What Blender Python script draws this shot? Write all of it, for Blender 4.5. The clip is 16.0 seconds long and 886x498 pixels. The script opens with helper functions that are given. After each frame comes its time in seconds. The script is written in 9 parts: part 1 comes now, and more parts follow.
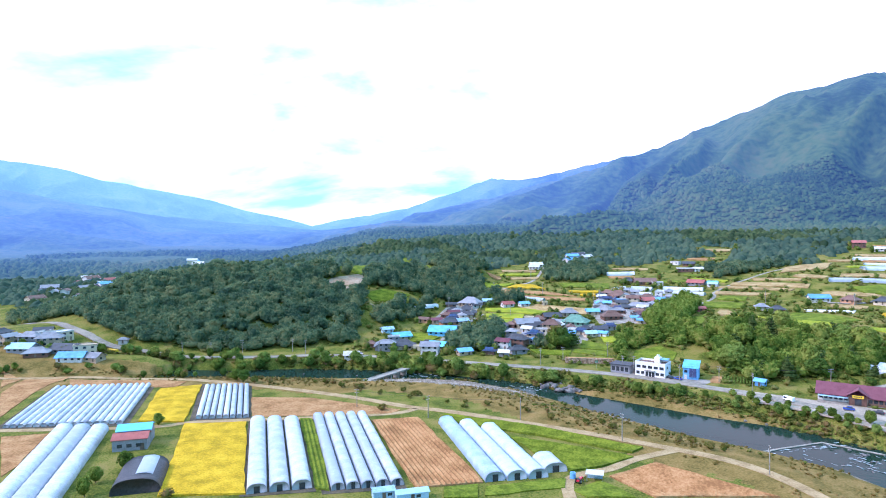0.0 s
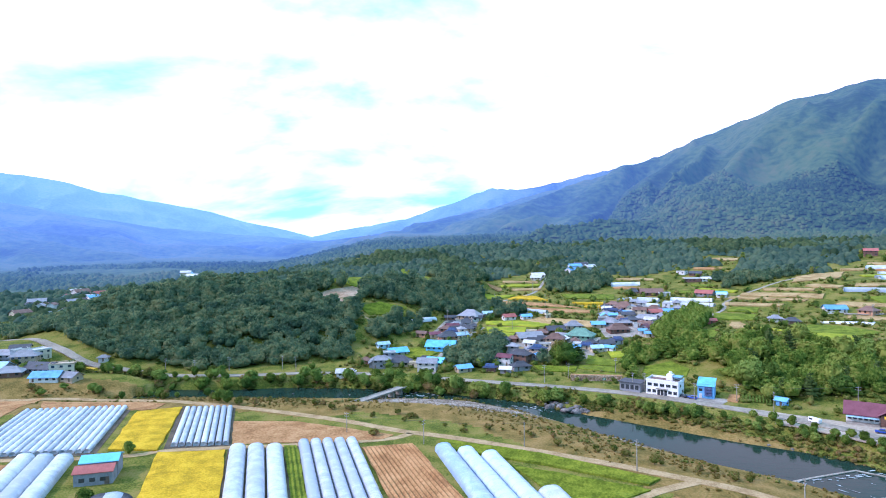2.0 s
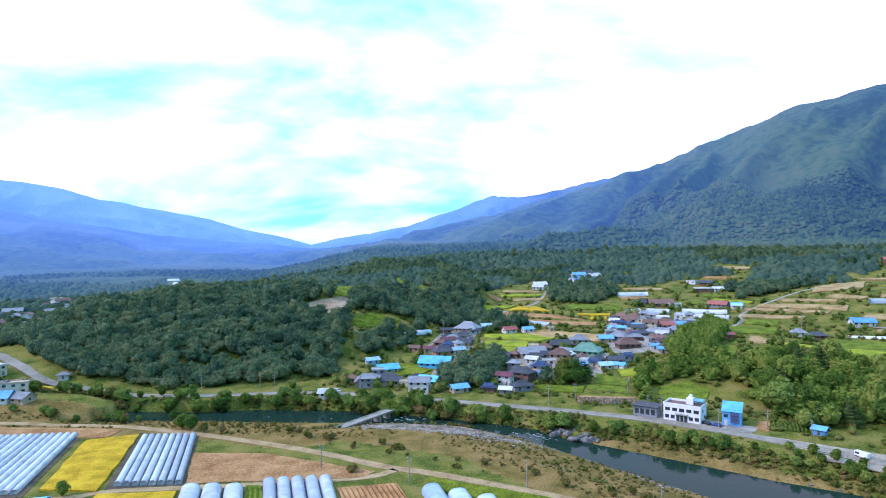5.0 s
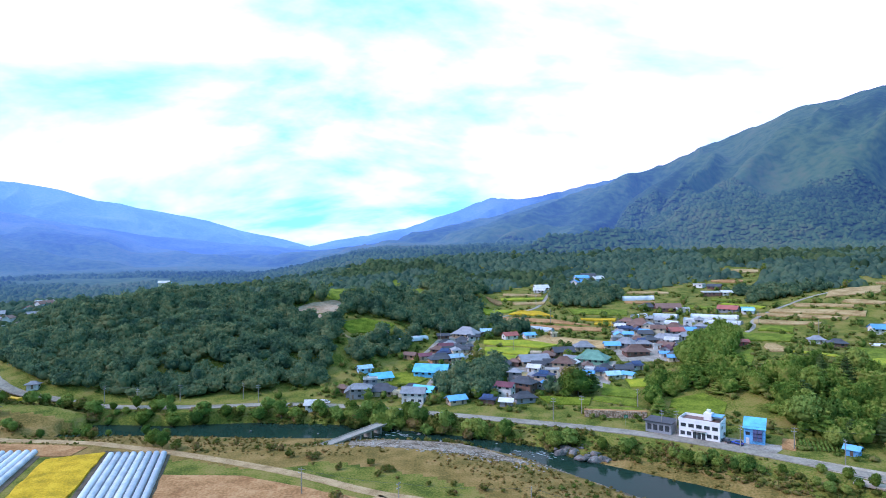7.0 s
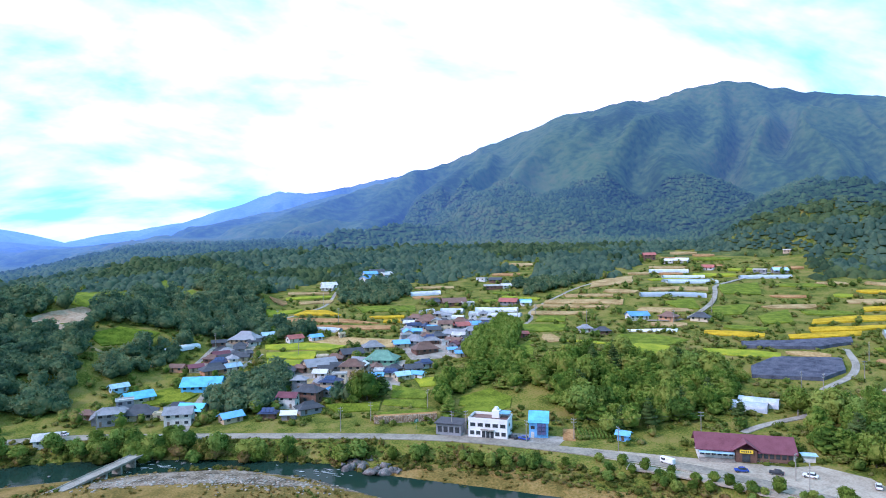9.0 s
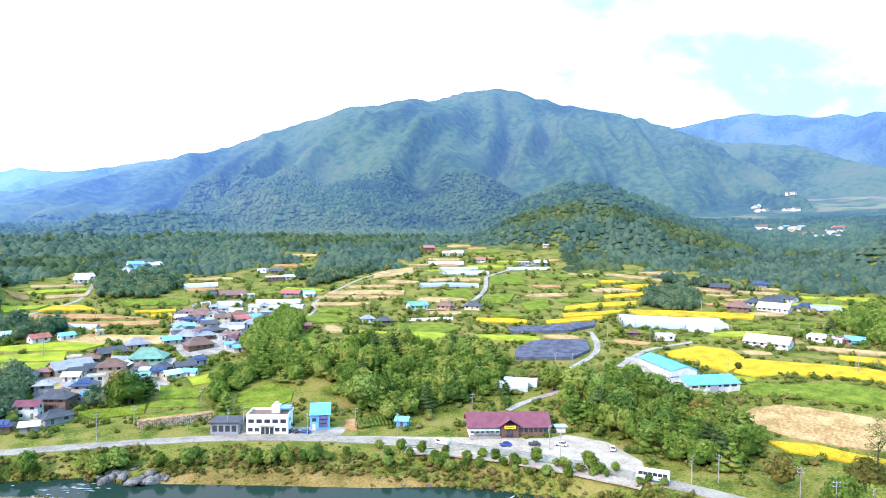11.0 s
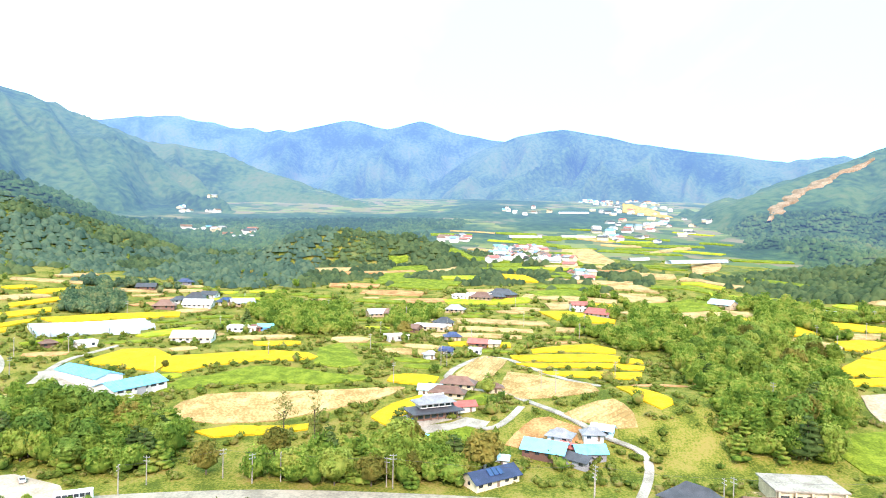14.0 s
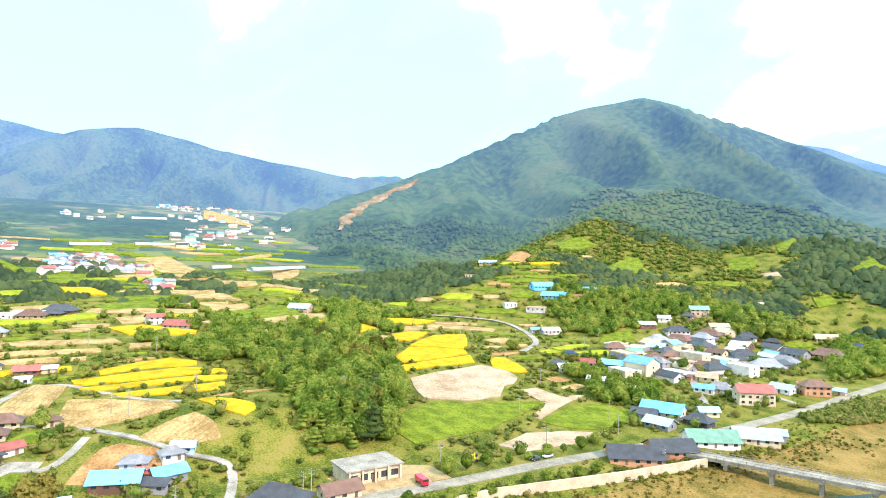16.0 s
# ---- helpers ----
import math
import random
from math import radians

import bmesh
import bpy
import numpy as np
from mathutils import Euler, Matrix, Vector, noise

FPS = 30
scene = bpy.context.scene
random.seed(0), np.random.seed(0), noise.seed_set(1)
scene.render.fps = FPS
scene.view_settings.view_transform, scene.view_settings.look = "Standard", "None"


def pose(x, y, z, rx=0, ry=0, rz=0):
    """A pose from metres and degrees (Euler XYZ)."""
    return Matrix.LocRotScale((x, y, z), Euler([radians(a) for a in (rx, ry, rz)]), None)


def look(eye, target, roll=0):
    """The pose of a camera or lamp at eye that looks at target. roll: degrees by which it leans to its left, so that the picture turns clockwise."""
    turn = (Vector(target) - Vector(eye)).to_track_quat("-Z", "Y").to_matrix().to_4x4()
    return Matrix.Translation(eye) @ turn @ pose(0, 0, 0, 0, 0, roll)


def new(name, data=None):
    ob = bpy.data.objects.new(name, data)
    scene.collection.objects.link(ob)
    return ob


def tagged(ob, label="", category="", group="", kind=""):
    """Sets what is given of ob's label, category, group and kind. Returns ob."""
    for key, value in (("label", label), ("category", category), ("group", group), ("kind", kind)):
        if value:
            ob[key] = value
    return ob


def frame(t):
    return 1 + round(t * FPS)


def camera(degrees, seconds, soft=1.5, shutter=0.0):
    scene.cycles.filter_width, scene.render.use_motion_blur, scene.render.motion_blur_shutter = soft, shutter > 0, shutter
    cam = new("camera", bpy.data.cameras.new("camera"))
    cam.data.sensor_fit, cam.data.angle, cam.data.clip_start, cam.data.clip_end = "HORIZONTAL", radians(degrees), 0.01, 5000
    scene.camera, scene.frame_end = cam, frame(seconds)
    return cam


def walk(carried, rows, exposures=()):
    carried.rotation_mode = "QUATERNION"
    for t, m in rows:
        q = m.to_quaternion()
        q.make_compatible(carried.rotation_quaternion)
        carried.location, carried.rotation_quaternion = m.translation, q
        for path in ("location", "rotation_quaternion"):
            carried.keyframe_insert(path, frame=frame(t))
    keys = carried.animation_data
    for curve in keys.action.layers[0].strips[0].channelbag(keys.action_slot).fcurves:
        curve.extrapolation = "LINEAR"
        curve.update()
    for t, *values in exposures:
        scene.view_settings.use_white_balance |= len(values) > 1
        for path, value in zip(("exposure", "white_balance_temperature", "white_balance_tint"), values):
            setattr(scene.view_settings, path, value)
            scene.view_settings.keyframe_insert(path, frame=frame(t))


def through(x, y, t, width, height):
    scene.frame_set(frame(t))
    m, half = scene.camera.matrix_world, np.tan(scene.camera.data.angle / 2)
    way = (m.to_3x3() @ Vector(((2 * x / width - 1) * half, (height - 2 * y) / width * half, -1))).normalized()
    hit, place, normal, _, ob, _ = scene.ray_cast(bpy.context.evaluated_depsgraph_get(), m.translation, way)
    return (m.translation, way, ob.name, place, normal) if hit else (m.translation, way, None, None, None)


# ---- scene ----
cam = camera(69.55, 16.0, soft=1.0)


def at_rest(rx, rz, roll):
    return pose(14, 96.6, 73.8, rx, 0, rz) @ pose(0, 0, 0, 0, 0, roll)


PATH = [
    (0.0, pose(-0.1, 0.0, 75.0, 88.17, 0, -1.25) @ pose(0, 0, 0, 0, 0, -0.44)),
    (0.5, pose(-0.1, 4.5, 75.2, 88.39, 0, -1.29) @ pose(0, 0, 0, 0, 0, -0.50)),
    (1.0, pose(0.3, 9.2, 74.9, 88.64, 0, -1.27) @ pose(0, 0, 0, 0, 0, -0.59)),
    (1.5, pose(1.3, 14.3, 74.8, 88.88, 0, -1.22) @ pose(0, 0, 0, 0, 0, -0.71)),
    (2.0, pose(2.0, 19.7, 74.7, 89.09, 0, -1.22) @ pose(0, 0, 0, 0, 0, -0.76)),
    (2.5, pose(2.8, 24.8, 74.7, 89.25, 0, -1.20) @ pose(0, 0, 0, 0, 0, -0.76)),
    (3.0, pose(3.4, 30.4, 74.5, 89.41, 0, -1.23) @ pose(0, 0, 0, 0, 0, -0.76)),
    (3.5, pose(4.3, 35.8, 74.1, 89.59, 0, -1.20) @ pose(0, 0, 0, 0, 0, -0.79)),
    (4.0, pose(5.0, 41.4, 73.9, 89.69, 0, -1.18) @ pose(0, 0, 0, 0, 0, -0.75)),
    (6.5, pose(7.9, 69.0, 73.6, 89.95, 0, -1.19) @ pose(0, 0, 0, 0, 0, -0.58)),
    (7.0, pose(8.1, 74.4, 73.3, 90.00, 0, -1.22) @ pose(0, 0, 0, 0, 0, -0.53)),
    (7.5, pose(8.6, 80.5, 73.0, 90.03, 0, -1.22) @ pose(0, 0, 0, 0, 0, -0.40)),
    (7.7, pose(9.8, 86.4, 73.8, 89.89, 0, -1.23) @ pose(0, 0, 0, 0, 0, -0.53)),
    (7.8, pose(10.3, 89.7, 74.6, 89.72, 0, -8.69) @ pose(0, 0, 0, 0, 0, -0.23)),
    (8.0, pose(11.7, 92.7, 74.3, 89.56, 0, -10.31) @ pose(0, 0, 0, 0, 0, -0.16)),
    (8.2, pose(12.6, 93.9, 74.1, 89.44, 0, -12.18) @ pose(0, 0, 0, 0, 0, -0.16)),
    (10.3, at_rest(88.84, -30.20, -0.23)),
    (10.5, at_rest(88.59, -32.15, 0.37)),
    (11.0, at_rest(88.52, -39.12, 0.50)),
    (11.5, at_rest(88.52, -46.34, 0.69)),
    (12.0, at_rest(88.56, -53.76, 0.84)),
    (12.5, at_rest(88.62, -61.85, 0.95)),
    (13.0, at_rest(88.76, -70.23, 1.11)),
    (13.5, at_rest(88.94, -78.61, 1.23)),
    (14.0, at_rest(89.16, -87.56, 1.10)),
    (14.5, at_rest(89.45, -96.46, 1.18)),
    (15.0, at_rest(89.79, -105.48, 1.02)),
    (15.5, at_rest(90.13, -114.57, 0.99)),
    (16.0, at_rest(90.47, -123.82, 0.88)),
]
EXPOSURES = [(0.0, 0.08, 5500, 49), (2.0, -0.08, 5500, 49), (4.0, -0.28, 5450, 47), (7.0, -0.40, 5400, 46), (8.2, -0.42, 5400, 45),
             (10.5, 0.38, 5800, 43), (11.0, 0.58, 5850, 42), (12.5, 0.92, 6250, 38), (14.5, 0.87, 6800, 35), (16.0, 0.66, 6800, 35)]
walk(cam, PATH, EXPOSURES)

# ---------------------------------------------------------------- light
SUN_DIR = Vector((-0.88, -0.14, 0.70)).normalized()   # towards the sun
elev = math.asin(SUN_DIR.z)
azim = math.atan2(SUN_DIR.x, SUN_DIR.y)

sun_data = bpy.data.lights.new("sun", "SUN")
sun_data.energy, sun_data.angle, sun_data.color = 3.3, radians(0.6), (1.0, 0.94, 0.82)
sun = new("sun", sun_data)
sun.matrix_world = look((0, 0, 900), Vector((0, 0, 900)) - SUN_DIR)

world = bpy.data.worlds.new("world")
scene.world = world
world.use_nodes = True
wn, wl = world.node_tree.nodes, world.node_tree.links
wn.clear()
w_out = wn.new("ShaderNodeOutputWorld")
w_bg = wn.new("ShaderNodeBackground")
w_bg.inputs["Strength"].default_value = 0.125
sky = wn.new("ShaderNodeTexSky")
sky.sky_type = "NISHITA"
sky.sun_disc = False
sky.sun_elevation, sky.sun_rotation = elev, azim
sky.air_density, sky.dust_density, sky.ozone_density = 1.0, 0.6, 2.0
w_tc = wn.new("ShaderNodeTexCoord")
w_sep = wn.new("ShaderNodeSeparateXYZ")
wl.new(w_tc.outputs["Generated"], w_sep.inputs[0])
w_up = wn.new("ShaderNodeMath")
w_up.operation = "MAXIMUM"
w_up.inputs[1].default_value = 0.0
wl.new(w_sep.outputs["Z"], w_up.inputs[0])
w_add = wn.new("ShaderNodeMath")
w_add.operation = "ADD"
w_add.inputs[1].default_value = 0.42
wl.new(w_up.outputs[0], w_add.inputs[0])
w_div = wn.new("ShaderNodeVectorMath")
w_div.operation = "SCALE"
w_inv = wn.new("ShaderNodeMath")
w_inv.operation = "DIVIDE"
w_inv.inputs[0].default_value = 1.0
wl.new(w_add.outputs[0], w_inv.inputs[1])
wl.new(w_tc.outputs["Generated"], w_div.inputs[0])
wl.new(w_inv.outputs[0], w_div.inputs["Scale"])
w_noise = wn.new("ShaderNodeTexNoise")
w_noise.inputs["Scale"].default_value = 1.7
w_noise.inputs["Detail"].default_value = 8.0
w_noise.inputs["Roughness"].default_value = 0.55
w_noise.inputs["Distortion"].default_value = 0.25
w_map = wn.new("ShaderNodeMapping")
w_map.inputs["Location"].default_value = (4.7, 2.6, 0.0)
w_map.inputs["Scale"].default_value = (0.8, 1.2, 1.0)
wl.new(w_div.outputs[0], w_map.inputs["Vector"])
wl.new(w_map.outputs[0], w_noise.inputs["Vector"])
w_ramp = wn.new("ShaderNodeValToRGB")
w_ramp.color_ramp.elements[0].position, w_ramp.color_ramp.elements[1].position = 0.42, 0.60
w_ramp.color_ramp.elements[0].color = (0.86, 0.86, 0.86, 1)
w_dot = wn.new("ShaderNodeVectorMath")      # slightly thinner cloud towards the south-east
w_dot.operation = "DOT_PRODUCT"
w_dot.inputs[1].default_value = (0.7, -0.7, 0.0)
wl.new(w_tc.outputs["Generated"], w_dot.inputs[0])
w_thin = wn.new("ShaderNodeMath")
w_thin.operation = "MULTIPLY_ADD"
w_thin.inputs[1].default_value = -0.04
wl.new(w_dot.outputs["Value"], w_thin.inputs[0])
wl.new(w_noise.outputs["Fac"], w_thin.inputs[2])
w_east = wn.new("ShaderNodeMapRange")
w_east.inputs["From Min"].default_value, w_east.inputs["From Max"].default_value = 0.15, 0.75
w_east.inputs["To Min"].default_value, w_east.inputs["To Max"].default_value = 0.0, -0.10
wl.new(w_dot.outputs["Value"], w_east.inputs["Value"])
w_gap = wn.new("ShaderNodeMath")
w_gap.operation = "ADD"
wl.new(w_thin.outputs[0], w_gap.inputs[0])
wl.new(w_east.outputs["Result"], w_gap.inputs[1])
wl.new(w_gap.outputs[0], w_ramp.inputs[0])
w_mix = wn.new("ShaderNodeMix")
w_mix.data_type = "RGBA"
wl.new(w_ramp.outputs["Color"], w_mix.inputs["Factor"])
wl.new(sky.outputs[0], w_mix.inputs["A"])
w_tint = wn.new("ShaderNodeValToRGB")
w_tint.color_ramp.elements[0].position, w_tint.color_ramp.elements[1].position = 0.41, 0.60
w_tint.color_ramp.elements[0].color = (0.24, 0.98, 1.0, 1)
w_tint.color_ramp.elements[1].color = (1.0, 1.0, 1.0, 1)
w_deep = w_tint.color_ramp.elements.new(0.33)
w_deep.color = (0.235, 0.77, 0.92, 1)
wl.new(w_gap.outputs[0], w_tint.inputs[0])
w_cloud = wn.new("ShaderNodeVectorMath")
w_cloud.operation = "SCALE"
w_cloud.inputs["Scale"].default_value = 14.0
wl.new(w_tint.outputs["Color"], w_cloud.inputs[0])
wl.new(w_cloud.outputs[0], w_mix.inputs["B"])
wl.new(w_mix.outputs["Result"], w_bg.inputs["Color"])
wl.new(w_bg.outputs[0], w_out.inputs["Surface"])


# ---------------------------------------------------------------- materials
def material(name, colours, size=1.0, rough=0.8, metal=0.0, bump=0.3, detail=4.0, fine=9.0, stretch=(1, 1, 1),
             random_value=0.0, specular=0.3, island=False, through=0.0, spread=0.26):
    """A procedural surface: colours mixed by a coarse noise of that size in metres and a fine grain, with relief."""
    m = bpy.data.materials.new(name)
    m.use_nodes = True
    n, l = m.node_tree.nodes, m.node_tree.links
    b = n["Principled BSDF"]
    geo = n.new("ShaderNodeNewGeometry")
    mp = n.new("ShaderNodeMapping")
    mp.inputs["Scale"].default_value = stretch
    l.new(geo.outputs["Position"], mp.inputs["Vector"])
    coarse = n.new("ShaderNodeTexNoise")
    coarse.inputs["Scale"].default_value, coarse.inputs["Detail"].default_value = 1.0 / size, detail
    grain = n.new("ShaderNodeTexNoise")
    grain.inputs["Scale"].default_value, grain.inputs["Detail"].default_value = fine / size, 3.0
    l.new(mp.outputs[0], coarse.inputs["Vector"])
    l.new(mp.outputs[0], grain.inputs["Vector"])
    mixed = n.new("ShaderNodeMath")
    mixed.operation = "MULTIPLY_ADD"
    mixed.inputs[1].default_value = 0.45
    l.new(grain.outputs["Fac"], mixed.inputs[0])
    half = n.new("ShaderNodeMath")
    half.operation = "MULTIPLY"
    half.inputs[1].default_value = 0.55
    l.new(coarse.outputs["Fac"], half.inputs[0])
    l.new(half.outputs[0], mixed.inputs[2])
    last = mixed.outputs[0]
    if random_value:
        ob = n.new("ShaderNodeNewGeometry" if island else "ShaderNodeObjectInfo")
        ra = n.new("ShaderNodeMath")
        ra.operation = "MULTIPLY_ADD"
        ra.inputs[1].default_value = random_value
        l.new(ob.outputs["Random Per Island" if island else "Random"], ra.inputs[0])
        sub = n.new("ShaderNodeMath")
        sub.operation = "SUBTRACT"
        sub.inputs[1].default_value = random_value / 2
        l.new(last, ra.inputs[2])
        l.new(ra.outputs[0], sub.inputs[0])
        last = sub.outputs[0]
    ramp = n.new("ShaderNodeValToRGB")
    els = ramp.color_ramp.elements
    while len(els) < len(colours):
        els.new(0.5)
    for k, c in enumerate(colours):
        els[k].position = 0.5 - spread / 2 + spread * k / max(1, len(colours) - 1)
        els[k].color = (*c, 1)
    l.new(last, ramp.inputs[0])
    l.new(ramp.outputs[0], b.inputs["Base Color"])
    b.inputs["Roughness"].default_value, b.inputs["Metallic"].default_value = rough, metal
    b.inputs["Specular IOR Level"].default_value = specular
    if bump:
        bp = n.new("ShaderNodeBump")
        bp.inputs["Strength"].default_value, bp.inputs["Distance"].default_value = bump, size * 0.25
        l.new(mixed.outputs[0], bp.inputs["Height"])
        l.new(bp.outputs[0], b.inputs["Normal"])
    if through:
        # leaves let part of the sunlight through
        tr, mx = n.new("ShaderNodeBsdfTranslucent"), n.new("ShaderNodeMixShader")
        l.new(ramp.outputs[0], tr.inputs["Color"])
        mx.inputs[0].default_value = through
        l.new(b.outputs[0], mx.inputs[1])
        l.new(tr.outputs[0], mx.inputs[2])
        l.new(mx.outputs[0], n["Material Output"].inputs["Surface"])
    return m


M = {}
M["grass"] = material("grass", [(0.064, 0.088, 0.012), (0.118, 0.138, 0.019), (0.178, 0.17, 0.029), (0.23, 0.184, 0.052)], 10, 0.95, bump=0.5, detail=7, fine=14, spread=0.17, specular=0.08)
M["scrub"] = material("dry_scrub", [(0.122, 0.094, 0.022), (0.214, 0.144, 0.038), (0.295, 0.189, 0.065)], 9, 0.95, bump=0.6, detail=7, fine=12, spread=0.2, specular=0.08)
M["forest_floor"] = material("wooded_ground", [(0.034, 0.059, 0.017), (0.069, 0.100, 0.026), (0.127, 0.142, 0.048)], 18, 0.95, bump=0.5, detail=7, fine=12, spread=0.18, specular=0.08)
M["gravel"] = material("gravel", [(0.096, 0.076, 0.052), (0.208, 0.163, 0.115), (0.336, 0.274, 0.210)], 6, 0.95, bump=0.8, fine=8, spread=0.16, specular=0.08)
M["soil"] = material("tilled_soil", [(0.249, 0.124, 0.048), (0.371, 0.195, 0.078), (0.456, 0.262, 0.116)], 8, 0.95, bump=0.5, spread=0.2, specular=0.08)
M["dark_soil"] = material("dark_soil", [(0.05, 0.045, 0.035), (0.10, 0.085, 0.06), (0.15, 0.12, 0.08)], 5, 0.95, bump=0.5, specular=0.08)
M["stubble"] = material("stubble", [(0.24, 0.155, 0.06), (0.36, 0.245, 0.105), (0.45, 0.325, 0.155)], 9, 0.95, bump=0.4, spread=0.2, specular=0.08)
M["rice"] = material("ripe_rice", [(0.338, 0.224, 0.010), (0.526, 0.329, 0.010), (0.639, 0.409, 0.020)], 6, 0.9, bump=0.7, fine=10, spread=0.2, specular=0.08)
M["paddy"] = material("green_paddy", [(0.160, 0.220, 0.016), (0.260, 0.300, 0.020), (0.400, 0.380, 0.024)], 7, 0.9, bump=0.6, fine=12, specular=0.08)
M["crop"] = material("green_crop", [(0.078, 0.112, 0.009), (0.124, 0.168, 0.013), (0.184, 0.224, 0.020)], 5, 0.9, bump=0.7, fine=6, spread=0.18, specular=0.08)
M["concrete"] = material("concrete", [(0.20, 0.175, 0.14), (0.29, 0.26, 0.215), (0.36, 0.33, 0.28)], 5, 0.9, bump=0.2, spread=0.2)
M["asphalt"] = material("asphalt", [(0.186, 0.162, 0.127), (0.262, 0.230, 0.178), (0.328, 0.284, 0.221)], 8, 0.9, bump=0.15, spread=0.2)
M["dirt"] = material("dirt_track", [(0.263, 0.176, 0.083), (0.370, 0.258, 0.128), (0.448, 0.322, 0.169)], 5, 0.95, bump=0.3, spread=0.2, specular=0.08)
M["film"] = material("greenhouse_film", [(0.321, 0.374, 0.426), (0.449, 0.499, 0.544), (0.588, 0.624, 0.643)], 3.5, 0.35, bump=0.15, specular=0.6, random_value=0.35)
M["leaf"] = material("broad_leaves", [(0.066, 0.130, 0.022), (0.125, 0.210, 0.034), (0.214, 0.297, 0.058)], 3.2, 0.8, bump=0.2, random_value=0.35, through=0.35, specular=0.08)
M["leaf_light"] = material("light_leaves", [(0.078, 0.129, 0.017), (0.155, 0.226, 0.030), (0.281, 0.328, 0.063)], 3.0, 0.8, bump=0.2, random_value=0.3, through=0.35, specular=0.08)
M["pine"] = material("pine_needles", [(0.038, 0.068, 0.018), (0.070, 0.114, 0.029), (0.115, 0.165, 0.046)], 2.6, 0.85, bump=0.2, random_value=0.3, through=0.3, specular=0.08)
M["autumn"] = material("turning_leaves", [(0.10, 0.105, 0.02), (0.18, 0.165, 0.034), (0.27, 0.22, 0.05)], 2.6, 0.85, bump=0.2, random_value=0.3, through=0.4, specular=0.08)
M["forest"] = material("forest_canopy", [(0.072, 0.145, 0.022), (0.146, 0.238, 0.033), (0.247, 0.333, 0.054), (0.363, 0.360, 0.077)], 11, 0.9, bump=0.22, detail=3, fine=7, through=0.5, spread=0.21, specular=0.08)
# knoll and northern slope canopy, blue of the haze mixed into its base colours
M["hazed_forest"] = material("hazed_forest", [(0.050, 0.104, 0.066), (0.092, 0.167, 0.089), (0.156, 0.232, 0.110), (0.245, 0.271, 0.124)], 12, 0.9, bump=0.22, detail=3, fine=7, through=0.5, spread=0.21, specular=0.08)
# green hill canopy, shifted towards blue in its base colours as distance haze
M["hill_forest"] = material("hill_forest", [(0.05, 0.092, 0.046), (0.084, 0.136, 0.06), (0.126, 0.18, 0.072)], 34, 0.9, random_value=0.16, island=True, bump=0.22, detail=3, fine=7, through=0.5, spread=0.21, specular=0.08)
# northern hill canopy: lighter and bluer copy, distance haze put into the base colour
M["hill_hazed"] = material("hill_hazed_forest", [(0.056, 0.116, 0.087), (0.094, 0.164, 0.112), (0.136, 0.207, 0.124)], 34, 0.9, random_value=0.16, island=True, bump=0.22, detail=3, fine=7, through=0.5, spread=0.21, specular=0.08)
M["bark"] = material("bark", [(0.06, 0.045, 0.03), (0.13, 0.10, 0.07)], 0.6, 0.95)
M["rock"] = material("river_rock", [(0.07, 0.065, 0.06), (0.15, 0.135, 0.125), (0.27, 0.25, 0.23)], 3, 0.85, bump=0.6)


def water_material():
    m = bpy.data.materials.new("river_water")
    m.use_nodes = True
    n, l = m.node_tree.nodes, m.node_tree.links
    b = n["Principled BSDF"]
    b.inputs["Base Color"].default_value = (0.012, 0.034, 0.024, 1)
    b.inputs["Roughness"].default_value = 0.06
    b.inputs["Specular IOR Level"].default_value = 0.20
    b.inputs["IOR"].default_value = 1.18
    geo, nz, bp = n.new("ShaderNodeNewGeometry"), n.new("ShaderNodeTexNoise"), n.new("ShaderNodeBump")
    nz.inputs["Scale"].default_value, nz.inputs["Detail"].default_value = 0.5, 5
    bp.inputs["Strength"].default_value, bp.inputs["Distance"].default_value = 0.10, 0.4
    l.new(geo.outputs["Position"], nz.inputs["Vector"])
    l.new(nz.outputs["Fac"], bp.inputs["Height"])
    l.new(bp.outputs[0], b.inputs["Normal"])
    return m


M["water"] = water_material()


